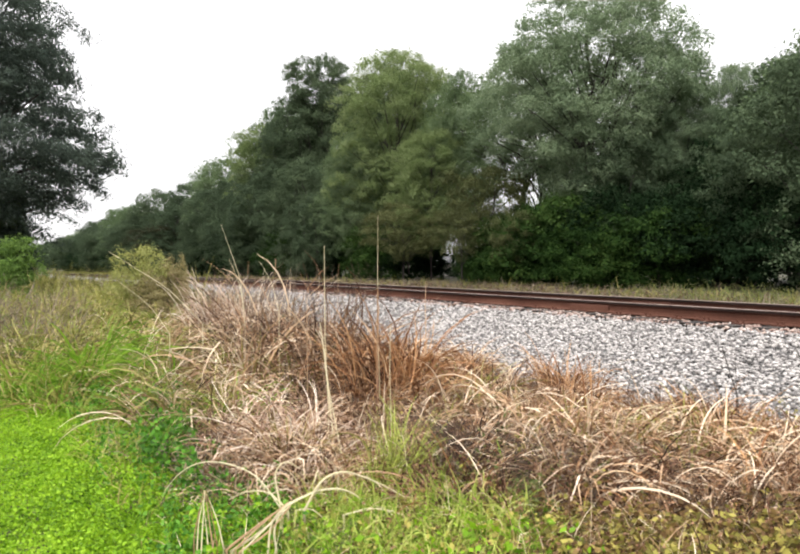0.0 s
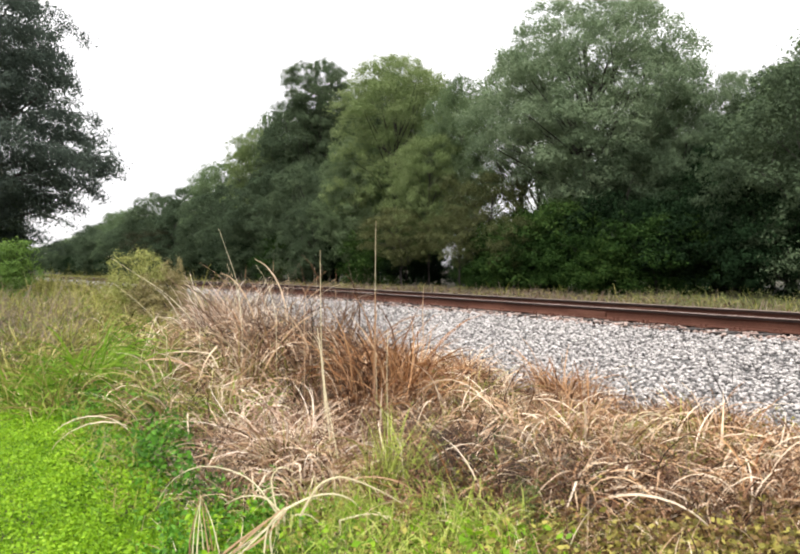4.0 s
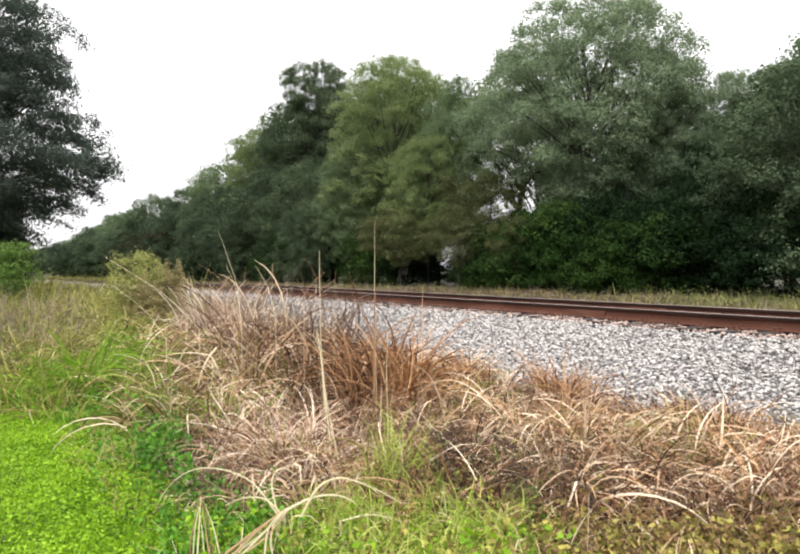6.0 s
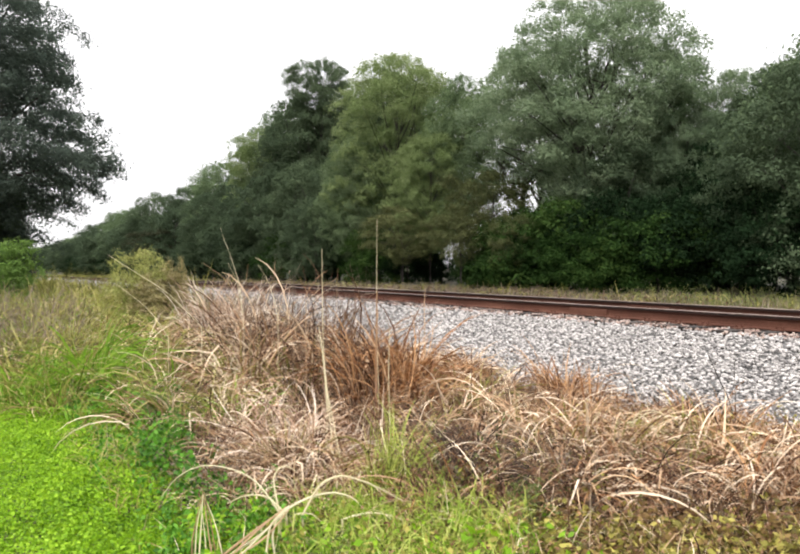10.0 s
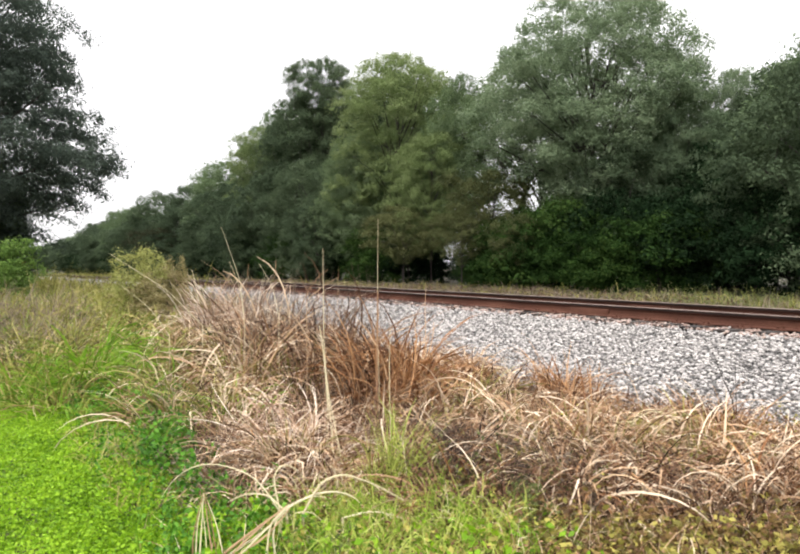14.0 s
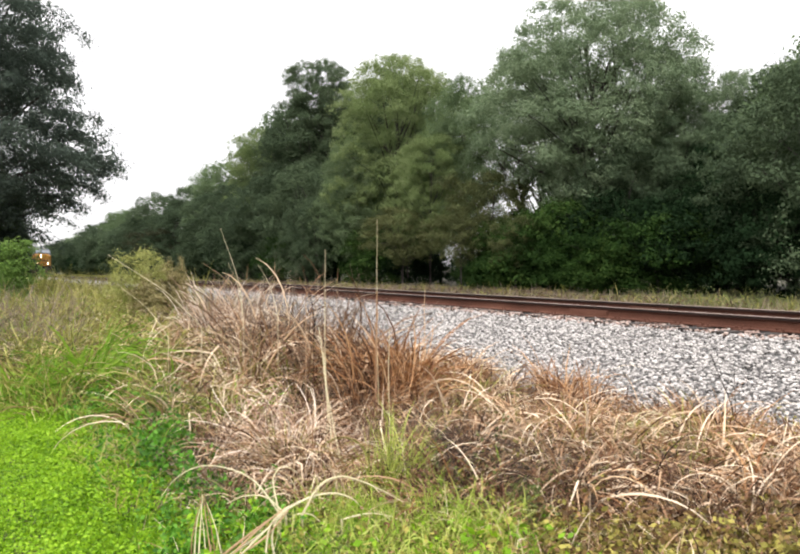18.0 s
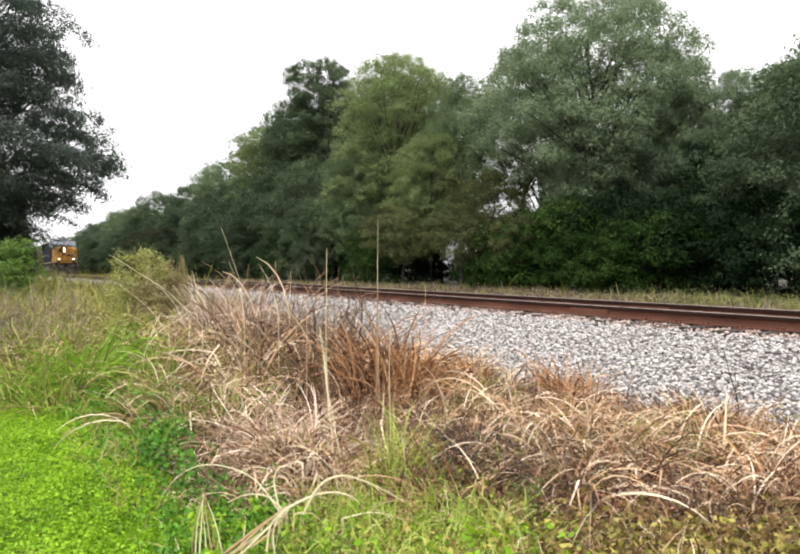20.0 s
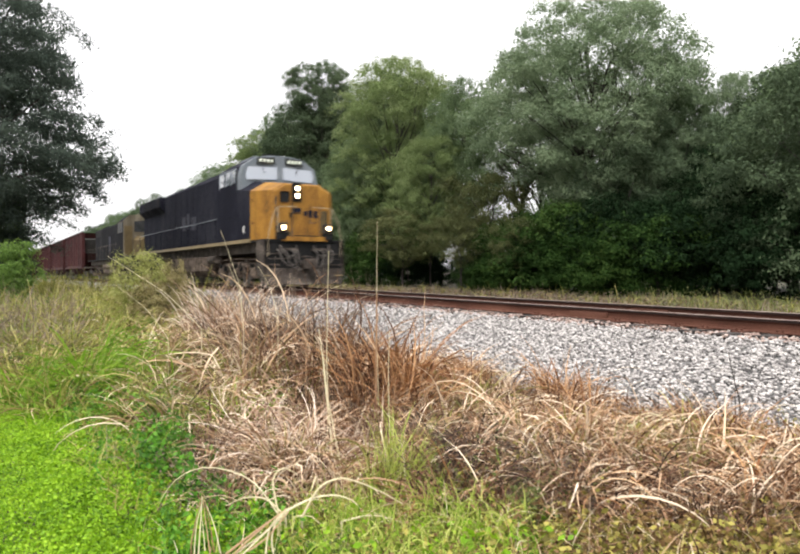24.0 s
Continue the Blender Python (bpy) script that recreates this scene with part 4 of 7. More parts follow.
def build_tussocks():
    # the big dry clumps: kind, column and row of the foot in the view, size, height
    clumps_first = [
        ("brown", 520, 775, 1.1, 1.4), ("brown", 560, 780, 1.1, 1.45), ("brown", 605, 785, 1.1, 1.4), ("brown", 650, 792, 1.1, 1.35), ("brown", 690, 800, 1.05, 1.25), ("brown", 475, 768, 1.05, 1.35),
        ("brown", 440, 760, 1.0, 1.05), ("red_up", 780, 810, 1.15, 1.25), ("red_up", 820, 800, 1.0, 1.0), ("brown", 840, 870, 0.8, 0.8), ("brown", 905, 930, 0.7, 0.8), ("brown", 930, 985, 0.6, 0.8),
        ("brown", 990, 975, 0.6, 0.7), ("olive", 870, 850, 0.6, 0.9), ("olive", 900, 880, 0.55, 0.9), ("olive", 960, 850, 0.55, 0.9), ("green", 1010, 990, 0.5, 0.8), ("green", 1050, 960, 0.45, 0.8),
        ("olive", 1180, 940, 0.5, 0.8), ("olive", 1330, 900, 0.5, 0.9), ("olive", 1360, 940, 0.55, 0.9)]
    clumps_second = [
        ("fresh", 1345, 960, 0.6, 0.8), ("olive", 985, 900, 0.5, 0.9), ("olive", 1080, 880, 0.5, 0.8), ("olive", 1250, 900, 0.5, 0.8), ("green", 1095, 985, 0.5, 0.7), ("olive", 905, 960, 0.5, 0.8),
        ("fresh", 870, 990, 0.6, 0.8), ("fresh", 640, 1020, 0.5, 0.7), ("fresh", 690, 1035, 0.5, 0.7), ("olive", 1430, 920, 0.5, 0.8), ("fan", 1190, 930, 1.0, 0.8), ("fan", 1300, 925, 1.0, 0.8),
        ("fan", 1400, 950, 1.0, 0.8), ("fan", 1030, 890, 1.0, 0.8), ("fan", 480, 800, 1.1, 1.0), ("fan", 500, 785, 1.0, 1.05), ("fan", 590, 800, 0.95, 1.0), ("dull", 455, 850, 0.8, 0.6),
        ("dull", 500, 850, 0.8, 0.6), ("dull", 550, 850, 0.8, 0.6), ("fan", 560, 935, 1.0, 1.0)]
    clumps_third = [
        ("fan", 1090, 925, 0.9, 0.85), ("red_arch", 600, 905, 1.0, 1.0), ("red_arch", 500, 930, 0.95, 1.0), ("straw_tall", 560, 930, 1.0, 1.0), ("straw_tall", 480, 900, 1.0, 1.0), ("straw_tall", 610, 880, 1.0, 1.05),
        ("straw_arch", 520, 960, 1.1, 1.0), ("straw_arch", 640, 950, 1.0, 1.0), ("straw_arch", 400, 860, 1.0, 0.9), ("straw_tall", 470, 810, 1.05, 1.0), ("dull", 600, 830, 1.1, 1.2), ("red_up", 760, 815, 1.1, 1.25),
        ("red_up", 725, 820, 1.05, 1.25), ("red_up", 800, 825, 1.05, 1.1), ("red_arch", 690, 830, 1.0, 1.0), ("dull", 660, 800, 1.2, 1.2), ("dull", 580, 780, 1.2, 1.25), ("dull", 520, 770, 1.2, 1.2),
        ("straw_tall", 420, 780, 0.9, 0.9), ("straw_tall", 370, 790, 0.85, 0.9), ("dull", 480, 755, 1.2, 1.15)]
    clumps_fourth = [
        ("red_arch", 850, 850, 1.0, 0.9), ("dull", 760, 880, 1.0, 1.0), ("straw_arch", 700, 900, 0.9, 1.0), ("dull", 850, 920, 0.9, 0.8), ("dull", 900, 940, 0.85, 0.8), ("straw_arch", 930, 870, 1.0, 0.85),
        ("red_arch", 990, 890, 1.0, 0.9), ("red_arch", 1050, 900, 1.0, 0.9), ("straw_arch", 1010, 860, 1.0, 0.9), ("red_arch", 1110, 905, 1.05, 0.9), ("straw_arch", 1090, 930, 1.0, 0.9), ("red_up", 1130, 880, 0.9, 0.85),
        ("straw_arch", 1160, 960, 1.0, 0.85), ("straw_arch", 1060, 970, 0.9, 0.8), ("red_arch", 1200, 920, 1.0, 0.85), ("straw_arch", 1250, 940, 1.0, 0.85), ("red_arch", 1300, 960, 1.0, 0.85), ("straw_arch", 1330, 930, 1.0, 0.8),
        ("dull", 1270, 990, 0.9, 0.9), ("dull", 1190, 1010, 0.9, 0.8), ("red_arch", 1390, 960, 1.05, 0.85)]
    clumps_fifth = [
        ("straw_arch", 1430, 980, 1.0, 0.85), ("dull", 1380, 1010, 0.9, 0.9), ("red_arch", 1470, 950, 1.0, 0.9), ("straw_arch", 1530, 970, 1.0, 0.9), ("dull", 1450, 1040, 0.8, 0.8), ("red_arch", 1560, 1000, 1.0, 0.9),
        ("straw_arch", 1500, 1020, 0.9, 0.9), ("straw_arch", 880, 830, 1.0, 0.9), ("dull", 960, 830, 1.0, 0.9), ("dull", 1040, 850, 0.9, 0.8), ("dull", 1120, 850, 0.8, 0.8), ("dull", 1220, 880, 0.8, 0.8),
        ("green", 480, 850, 0.75, 1.0), ("fresh", 770, 985, 0.62, 1.0), ("fresh", 735, 990, 0.58, 1.05), ("olive", 750, 965, 0.55, 1.1), ("green", 190, 790, 1.05, 1.0), ("green", 150, 780, 1.0, 1.0),
        ("green", 215, 770, 1.0, 1.0), ("green", 255, 830, 0.8, 0.8), ("green", 30, 790, 0.8, 0.9)]
    clumps_sixth = [
        ("green", 175, 785, 1.15, 1.0), ("green", 225, 790, 1.1, 0.95), ("green", 200, 765, 1.15, 1.05), ("green", 60, 800, 0.8, 0.8), ("dull", 20, 720, 1.2, 1.1), ("dull", 60, 715, 1.1, 1.0),
        ("dull", 5, 760, 1.0, 1.0), ("dull", 95, 740, 1.0, 0.9), ("dull", 130, 800, 0.8, 0.7), ("dull", 300, 770, 1.0, 0.9), ("straw_arch", 320, 780, 1.0, 0.9), ("dull", 250, 750, 1.1, 1.0),
        ("olive", 300, 790, 0.9, 0.9), ("olive", 340, 820, 0.8, 0.8), ("olive", 110, 810, 0.8, 0.8), ("straw_arch", 440, 990, 0.85, 0.9), ("straw_arch", 520, 1010, 0.85, 0.9), ("straw_arch", 600, 1000, 0.9, 0.9),
        ("straw_arch", 680, 990, 0.9, 0.9), ("straw_tall", 560, 970, 0.9, 1.0), ("straw_tall", 620, 960, 0.9, 1.0)]
    clumps_tenth = [
        ("bleached", 535, 925, 0.72, 1.0), ("bleached", 585, 940, 0.72, 1.0), ("bleached", 625, 915, 0.7, 1.0), ("bleached", 560, 890, 0.75, 1.0), ("bleached", 510, 880, 0.7, 1.0), ("bleached", 600, 965, 0.6, 0.9),
        ("bleached", 1110, 900, 0.7, 0.85), ("bleached", 1190, 925, 0.7, 0.8), ("bleached", 470, 790, 0.85, 1.0), ("bleached", 425, 800, 0.8, 1.0), ("bleached", 520, 800, 0.85, 1.0),
        ("dull", 865, 925, 0.75, 1.0), ("dull", 895, 945, 0.75, 1.0), ("dull", 930, 960, 0.7, 0.9), ("dull", 880, 965, 0.65, 0.9), ("dull", 985, 965, 0.65, 0.8)]
    clumps_ninth = [
        ("brown", 510, 752, 1.2, 1.45), ("brown", 545, 756, 1.2, 1.5), ("brown", 590, 760, 1.2, 1.5), ("brown", 635, 765, 1.2, 1.45), ("brown", 680, 772, 1.1, 1.4), ("brown", 490, 760, 1.1, 1.3),
        ("straw_arch", 530, 765, 0.95, 0.95), ("dull", 575, 768, 1.2, 1.45), ("straw_tall", 620, 772, 1.0, 1.15), ("dull", 665, 780, 1.1, 1.4), ("red_up", 740, 800, 1.1, 1.3), ("red_up", 770, 800, 1.1, 1.25)]
    clumps_eighth = [
        ("olive", 15, 770, 0.9, 0.8), ("olive", 70, 778, 0.9, 0.8), ("green", 100, 770, 0.9, 0.9), ("olive", 250, 800, 0.8, 0.8), ("olive", 285, 775, 0.9, 0.8), ("green", 20, 745, 0.9, 0.8),
        ("olive", 130, 730, 1.0, 0.9), ("olive", 320, 745, 1.0, 0.9), ("straw_arch", 345, 735, 1.0, 0.9), ("straw_arch", 30, 730, 0.9, 0.9), ("olive", 890, 800, 0.75, 0.95), ("olive", 945, 815, 0.7, 0.9),
        ("olive", 1010, 930, 0.5, 0.9), ("olive", 1120, 960, 0.5, 0.9), ("olive", 1370, 900, 0.7, 1.0), ("fresh", 780, 960, 0.75, 1.1), ("fresh", 755, 975, 0.7, 1.1)]
    clumps_seventh = [
        ("straw_arch", 400, 940, 0.8, 0.9), ("dull", 380, 920, 0.8, 0.8), ("dull", 950, 1000, 0.8, 0.7), ("dull", 1020, 1010, 0.8, 0.7), ("dull", 880, 1000, 0.8, 0.7), ("straw_arch", 1230, 1040, 0.7, 0.6),
        ("dull", 1100, 1030, 0.7, 0.6)]
    rows = clumps_first + clumps_second + clumps_third + clumps_fourth + clumps_fifth + clumps_sixth + clumps_seventh + clumps_eighth + clumps_ninth + clumps_tenth
    for kind, px, py, k, tall in rows:
        x, y = at_view(px, py)
        if kind in ("straw_tall", "straw_arch", "fan", "red_arch", "red_up"):
            k *= 0.60 if px < 720 and py > 865 else 0.74 if px < 720 and py > 825 else 0.70 if px >= 820 and (py > 945 or kind == "fan") else 0.88 if px >= 820 else 1.0
        plant(kind, x, y, k, tall, None, max(-32.0, min(26.0, (px - 540) / 5)) if px < 700 else (px - 600) / 12 if px < 860 else rng.uniform(-14, 14))
    # the unmown strip along the track, towards the distance
    for i in range(460):
        y = 6.6 + 19 * rng.uniform(0, 1) ** 1.4
        d = rng.uniform(1.1, 5.5) if y < 8.5 else rng.uniform(-1.3, 5.5)
        x = (d - y * math.sin(radians(30.1))) / math.cos(radians(30.1))
        if x < -0.62 * y - 0.6 or x > -0.20 * y or (y < 8.6 and -0.50 < x / y < -0.34):
            continue
        kinds = ("dull", "olive", "olive", "dull", "olive", "green") if x < -0.46 * y else ("olive", "olive", "green", "dull", "straw_arch", "olive") if x < -0.3 * y else ("olive", "dull", "straw_tall", "olive", "straw_arch", "olive")
        (plant if y < 7.8 else plant_far)(kinds[rng.integers(0, 6)], x, y, rng.uniform(0.75, 1.0) if y < 9.5 else rng.uniform(0.9, 1.2), rng.uniform(0.75, 1.05))
    # the row along the foot of the ballast
    for i in range(34):
        p = track_point(rng.uniform(-13, -2.2), rng.uniform(5.0, 5.75))
        plant(("red_arch", "straw_arch", "red_up", "dull")[rng.integers(0, 4)], p.x, p.y, rng.uniform(0.55, 0.8), rng.uniform(0.7, 0.95), None, rng.uniform(-12, 12))
    # short withered tufts filling the ground before the dry grass
    for i in range(125):
        y = rng.uniform(4.35, 6.0)
        x = y * rng.uniform(0.02, 0.62)
        if across(x, y) < 5.4:
            (plant if y < 4.9 else plant_far)(("red_arch", "dull", "dull", "red_arch", "straw_arch")[rng.integers(0, 5)], x, y, rng.uniform(0.5, 0.85), rng.uniform(0.7, 1.0), None, rng.uniform(-15, 15))
    # withered weeds standing before the ballast, hiding its foot
    for px, py, kind in ((400, 690, "straw_tall"), (422, 695, "straw_arch"), (445, 700, "straw_tall"), (470, 706, "straw_arch"), (410, 716, "straw_arch"), (438, 724, "straw_tall"), (380, 705, "straw_arch"), (360, 715, "straw_tall"), (465, 735, "straw_arch"), (490, 715, "dull"), (520, 720, "dull"), (560, 735, "dull"), (600, 745, "dull"), (640, 760, "dull"), (380, 680, "straw_tall"), (350, 690, "olive"), (690, 775, "red_arch"), (730, 780, "red_up")):
        x, y = at_view(px, py)
        plant(kind, x, y, 1.0, 1.0)


build_tussocks()


def field(name, n, region, height, width, lean, bend, material, label, segs=4):
    """A stretch of loose blades with no count: region gives x and y for n draws."""
    x, y = region(n)
    n = len(x)
    base = np.stack([x, y, ground_z(x, y) - 0.02], -1)
    swell = 0.75 + 0.25 * np.sin(x * 2.1 + 1.3 * np.sin(y * 1.7)) * np.sin(y * 1.9 + x) + 0.15 * np.sin(x * 5.3) * np.sin(y * 4.7)
    v, q = blade_arrays(base, height * swell * rng.uniform(0.4, 1.25, n), width * rng.uniform(0.5, 1.4, n), rng.uniform(0, math.tau, n), lean * rng.uniform(0, 1.6, n), bend * rng.uniform(0, 1.6, n), segs)
    return tagged(new(name, quick_mesh(name, v, q, material)), label, "grass", kind="stuff")


def wedge(y0, y1, left, right, d_max=5.9):
    """Draws in the view's wedge between two slopes and two distances, with ragged edges, on the camera's side of the ballast."""
    def draw(n):
        y = np.sqrt(rng.uniform(y0 ** 2, y1 ** 2, n)) + rng.normal(0, 0.12, n)
        x = rng.uniform(0, 1, n) * (right - left) * y + left * y + rng.normal(0, 0.12, n)
        keep = (across(x, y) < d_max) & (across(x, y) > 0.9 + 0.35 * np.sin(1.1 * y - 0.6 * x) + 0.2 * np.sin(3.1 * y) - 2.6 * step(7.2, 10.5, y))
        return x[keep], y[keep]
    return draw


def strip(s0, s1, d0, d1, ragged=0.0):
    """Draws in a band along the railway, with wandering edges."""
    def draw(n):
        s, d = rng.uniform(s0, s1, n), rng.uniform(d0, d1, n)
        if ragged:
            wave = ragged * (np.sin(s * 1.3) * 0.6 + np.sin(s * 3.1 + 1) * 0.4) + rng.normal(0, ragged * 0.25, n)
            keep = d < d1 - ragged + wave
            s, d = s[keep], d[keep]
        c, q = math.cos(radians(HEADING)), math.sin(radians(HEADING))
        return s * c - d * q, s * q + d * c
    return draw


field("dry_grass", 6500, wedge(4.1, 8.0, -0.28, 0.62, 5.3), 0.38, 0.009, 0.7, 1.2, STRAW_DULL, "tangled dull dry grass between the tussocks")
field("dry_grass", 2200, wedge(4.3, 8.5, -0.30, 0.60, 5.6), 0.55, 0.009, 0.7, 1.5, STRAW, "loose pale straw between the tussocks")
field("dry_grass", 1700, wedge(4.3, 7.0, 0.10, 0.62, 5.4), 0.5, 0.010, 0.7, 1.5, STRAW_RED, "loose reddish straw along the ballast edge")
field("tall_grass", 6000, wedge(7.2, 16, -0.62, -0.14, 5.6), 0.8, 0.017, 1.0, 2.4, GRASS_OLIVE, "tall olive-green and straw grass beside the railway", 5)
field("tall_grass", 10000, wedge(15, 60, -0.62, -0.22, 5.6), 1.45, 0.024, 0.5, 1.2, GRASS_OLIVE, "tall rough grass beside the railway farther off")
field("tall_grass", 7000, strip(-75, -18, 2.6, 5.9), 1.8, 0.022, 0.7, 2.0, GRASS_OLIVE, "tall rough grass hiding the foot of the ballast", 5)
field("tall_grass", 3000, strip(-40, -12, 3.8, 6.2), 1.35, 0.010, 0.3, 0.7, WEED_GREY, "grey weeds along the foot of the ballast", 5)
field("tall_grass", 1800, wedge(9, 20, -0.62, -0.42, 5.0), 1.0, 0.012, 0.7, 1.6, WEED_GREY, "grey withered weeds beside the railway", 5)
field("tall_grass", 3600, wedge(10, 22, -0.64, -0.44, 4.5), 1.35, 0.015, 0.7, 1.4, WEED_GREY, "tall grey withered weeds before the oak", 5)
field("tall_grass", 4000, wedge(9.5, 18, -0.64, -0.36, 4.5), 1.25, 0.018, 0.9, 2.6, GRASS_OLIVE, "tall olive grass among grey weeds", 5)
field("grass", 2600, wedge(5.6, 10, -0.62, -0.26, 4.2), 0.55, 0.017, 0.9, 2.2, GRASS_GREEN, "fresh green grass at the edge of the mown path")
field("grass", 1800, wedge(3.3, 4.6, -0.30, 0.16, 4.0), 0.30, 0.009, 0.6, 1.5, GRASS_GREEN, "green grass blades among the low weeds")
field("grass", 2200, wedge(3.1, 4.3, -0.16, 0.16, 4.0), 0.36, 0.010, 0.5, 1.8, GRASS_FRESH, "fresh yellow-green grass among the low weeds")
field("dry_grass", 2600, wedge(3.3, 4.6, -0.30, 0.62, 4.0), 0.34, 0.005, 0.8, 1.5, STRAW, "pale fallen straw among the low weeds")
field("grass", 2200, wedge(3.2, 4.7, -0.30, 0.62, 4.2), 0.20, 0.009, 0.7, 1.8, GRASS_OLIVE, "short olive grass blades among the low weeds")
field("far_grass", 5000, strip(-70, 6, 16.5, 21.5), 0.56, 0.022, 0.7, 1.6, GRASS_OLIVE, "rough olive grass strip beyond the rails", 3)
field("far_grass", 11000, strip(-70, 6, 14.5, 21), 0.46, 0.020, 0.6, 1.4, WEED_GREY, "withered grey-brown weeds beyond the rails", 2)
field("far_grass", 13000, strip(-70, 6, 13.8, 20.5), 0.36, 0.020, 0.6, 1.6, STRAW_DULL, "brown dry grass strip beyond the rails", 3)
field("far_grass", 2600, strip(-15, 8, 16.5, 21), 0.60, 0.020, 0.7, 2.2, WEED_GREEN, "green grass strip beneath the wood", 3)
field("dry_grass", 2600, strip(-13.5, -1.0, 5.1, 6.0, 0.2), 0.30, 0.008, 0.7, 1.8, STRAW_DULL, "short withered grass at the foot of the ballast")
field("dry_grass", 1300, strip(-13.5, -1.0, 5.1, 5.9, 0.2), 0.36, 0.009, 0.7, 2.2, STRAW_RED, "short reddish grass at the foot of the ballast")
field("far_grass", 7000, strip(-220, -70, 14.0, 20), 0.75, 0.05, 0.5, 1.0, GRASS_OLIVE, "rough grass strip beyond the rails farther off", 2)


def leafy(name, n, region, z0, z1, size, material, label, flat=0.35, slim=0.8):
    x, y = region(n)
    z = ground_z(x, y) + rng.uniform(z0, z1, len(x)) * (0.6 + 0.4 * np.sin(x * 3.1) * np.sin(y * 2.7))
    v, q = leaf_quads(np.stack([x, y, z], -1), size, flat, slim)
    return tagged(new(name, quick_mesh(name, v, q, material)), label, "weeds", kind="stuff")


leafy("clover", 125000, strip(-11, -2.7, -0.6, 1.5, 0.6), 0.0, 0.06, 0.019, CLOVER, "low bright green clover covering the path")
leafy("clover", 34000, strip(-10.5, -2.7, -0.6, 1.4, 0.6), 0.0, 0.025, 0.026, CLOVER, "low bright green clover covering the path")
leafy("clover", 60000, strip(-26, 12, -9.0, -0.5, 0.3), 0.0, 0.05, 0.06, CLOVER, "low bright green clover covering the path farther along")
leafy("clover", 34000, strip(-2.8, 12, -0.6, 1.6, 0.4), 0.0, 0.05, 0.04, CLOVER, "low bright green clover on the path behind")


field("grass", 9000, strip(-24, 12, -9.0, -1.2), 0.10, 0.008, 0.6, 1.6, GRASS_GREEN, "short mown grass of the path beside the camera", 2)
field("dry_grass", 9000, strip(-2.4, 14, 1.4, 5.6), 0.34, 0.010, 0.7, 1.8, STRAW_DULL, "dry grass along the railway behind", 3)
field("dry_grass", 5000, strip(-2.4, 14, 1.2, 5.4), 0.40, 0.012, 0.7, 2.2, GRASS_OLIVE, "olive grass along the railway behind", 3)
leafy("far_weeds", 16000, strip(-17, 8, 16.0, 21.5, 0.8), 0.02, 0.58, 0.036, WEED_GREEN, "low dull green weeds beneath the wood")
leafy("far_weeds", 12000, strip(-60, -16, 16.5, 21.5, 0.8), 0.02, 0.36, 0.04, WEED_GREY, "low brown weeds beneath the wood")


def herbs(name, plants, region, tall, leaf, material, label, leaves=18, reach=0.06, slim=0.62):
    """Small leafy plants: leaves in whorls up a short stem, facing up and outward."""
    x, y = region(plants)
    n = len(x)
    size = rng.uniform(0.5, 1.3, n)
    px, py, ps = np.repeat(x, leaves), np.repeat(y, leaves), np.repeat(size, leaves)
    m = n * leaves
    az = rng.uniform(0, math.tau, m)
    up = rng.uniform(0.1, 1, m)
    r = reach * ps * rng.uniform(0.3, 1.0, m) * (1.25 - up * 0.6)
    out = np.stack([np.cos(az), np.sin(az), np.zeros(m)], -1)
    pos = np.stack([px + out[:, 0] * r, py + out[:, 1] * r, ground_z(px, py) + up * tall * ps], -1)
    v, q = leaf_quads(pos, leaf, 0.6, slim, out * 0.55 + np.array((0, 0, 0.6)))
    return tagged(new(name, quick_mesh(name, v, q, material)), label, "weeds", kind="stuff")


herbs("ground_ivy", 420, wedge(4.6, 8.2, -0.44, -0.29), 0.26, 0.045, CLOVER_DEEP, "deep green leafy weeds at the foot of the dry grass")
herbs("clover", 520, strip(-9.0, -3.0, 0.4, 1.7, 0.3), 0.10, 0.024, CLOVER, "bright green low leaves at the edge of the clover")
herbs("ground_ivy", 240, strip(-9.0, -3.2, 0.7, 1.8, 0.3), 0.20, 0.030, CLOVER_DEEP, "deep green leafy weeds at the edge of the clover")
field("grass", 2200, strip(-10.0, -4.6, 0.7, 1.8, 0.3), 0.34, 0.008, 0.7, 2.0, GRASS_OLIVE, "loose olive grass at the edge of the clover", 5)
field("dry_grass", 450, strip(-10.0, -4.0, 0.8, 1.8, 0.3), 0.36, 0.007, 0.8, 2.0, WEED_GREY, "withered stems at the edge of the clover", 5)
herbs("ground_ivy", 90, wedge(3.3, 4.6, -0.30, -0.20), 0.16, 0.036, CLOVER_DEEP, "green leafy weeds among fallen straw")
herbs("weeds", 420, wedge(3.0, 4.1, 0.10, 0.66), 0.16, 0.042, WEED_YELLOW, "yellow-green and rusty low weeds in front of the dry grass", 16, 0.07, 0.6)
herbs("weeds", 300, wedge(3.0, 4.2, 0.20, 0.66), 0.17, 0.040, WEED_RUSTY, "rusty-brown low weeds in front of the dry grass", 16, 0.07, 0.6)
herbs("weeds", 90, wedge(3.0, 4.0, -0.12, 0.24), 0.17, 0.046, CLOVER, "bright green leafy weeds before the dry grass", 14, 0.08, 0.6)
herbs("weeds", 90, wedge(4.1, 5.0, 0.02, 0.30), 0.30, 0.03, STRAW_DULL, "withered brown weeds in a hollow of the dry grass", 26, 0.1, 0.4)
herbs("weeds", 90, wedge(3.0, 4.1, -0.20, 0.14), 0.15, 0.036, WEED_YELLOW, "yellow-green low weeds in front of the dry grass")
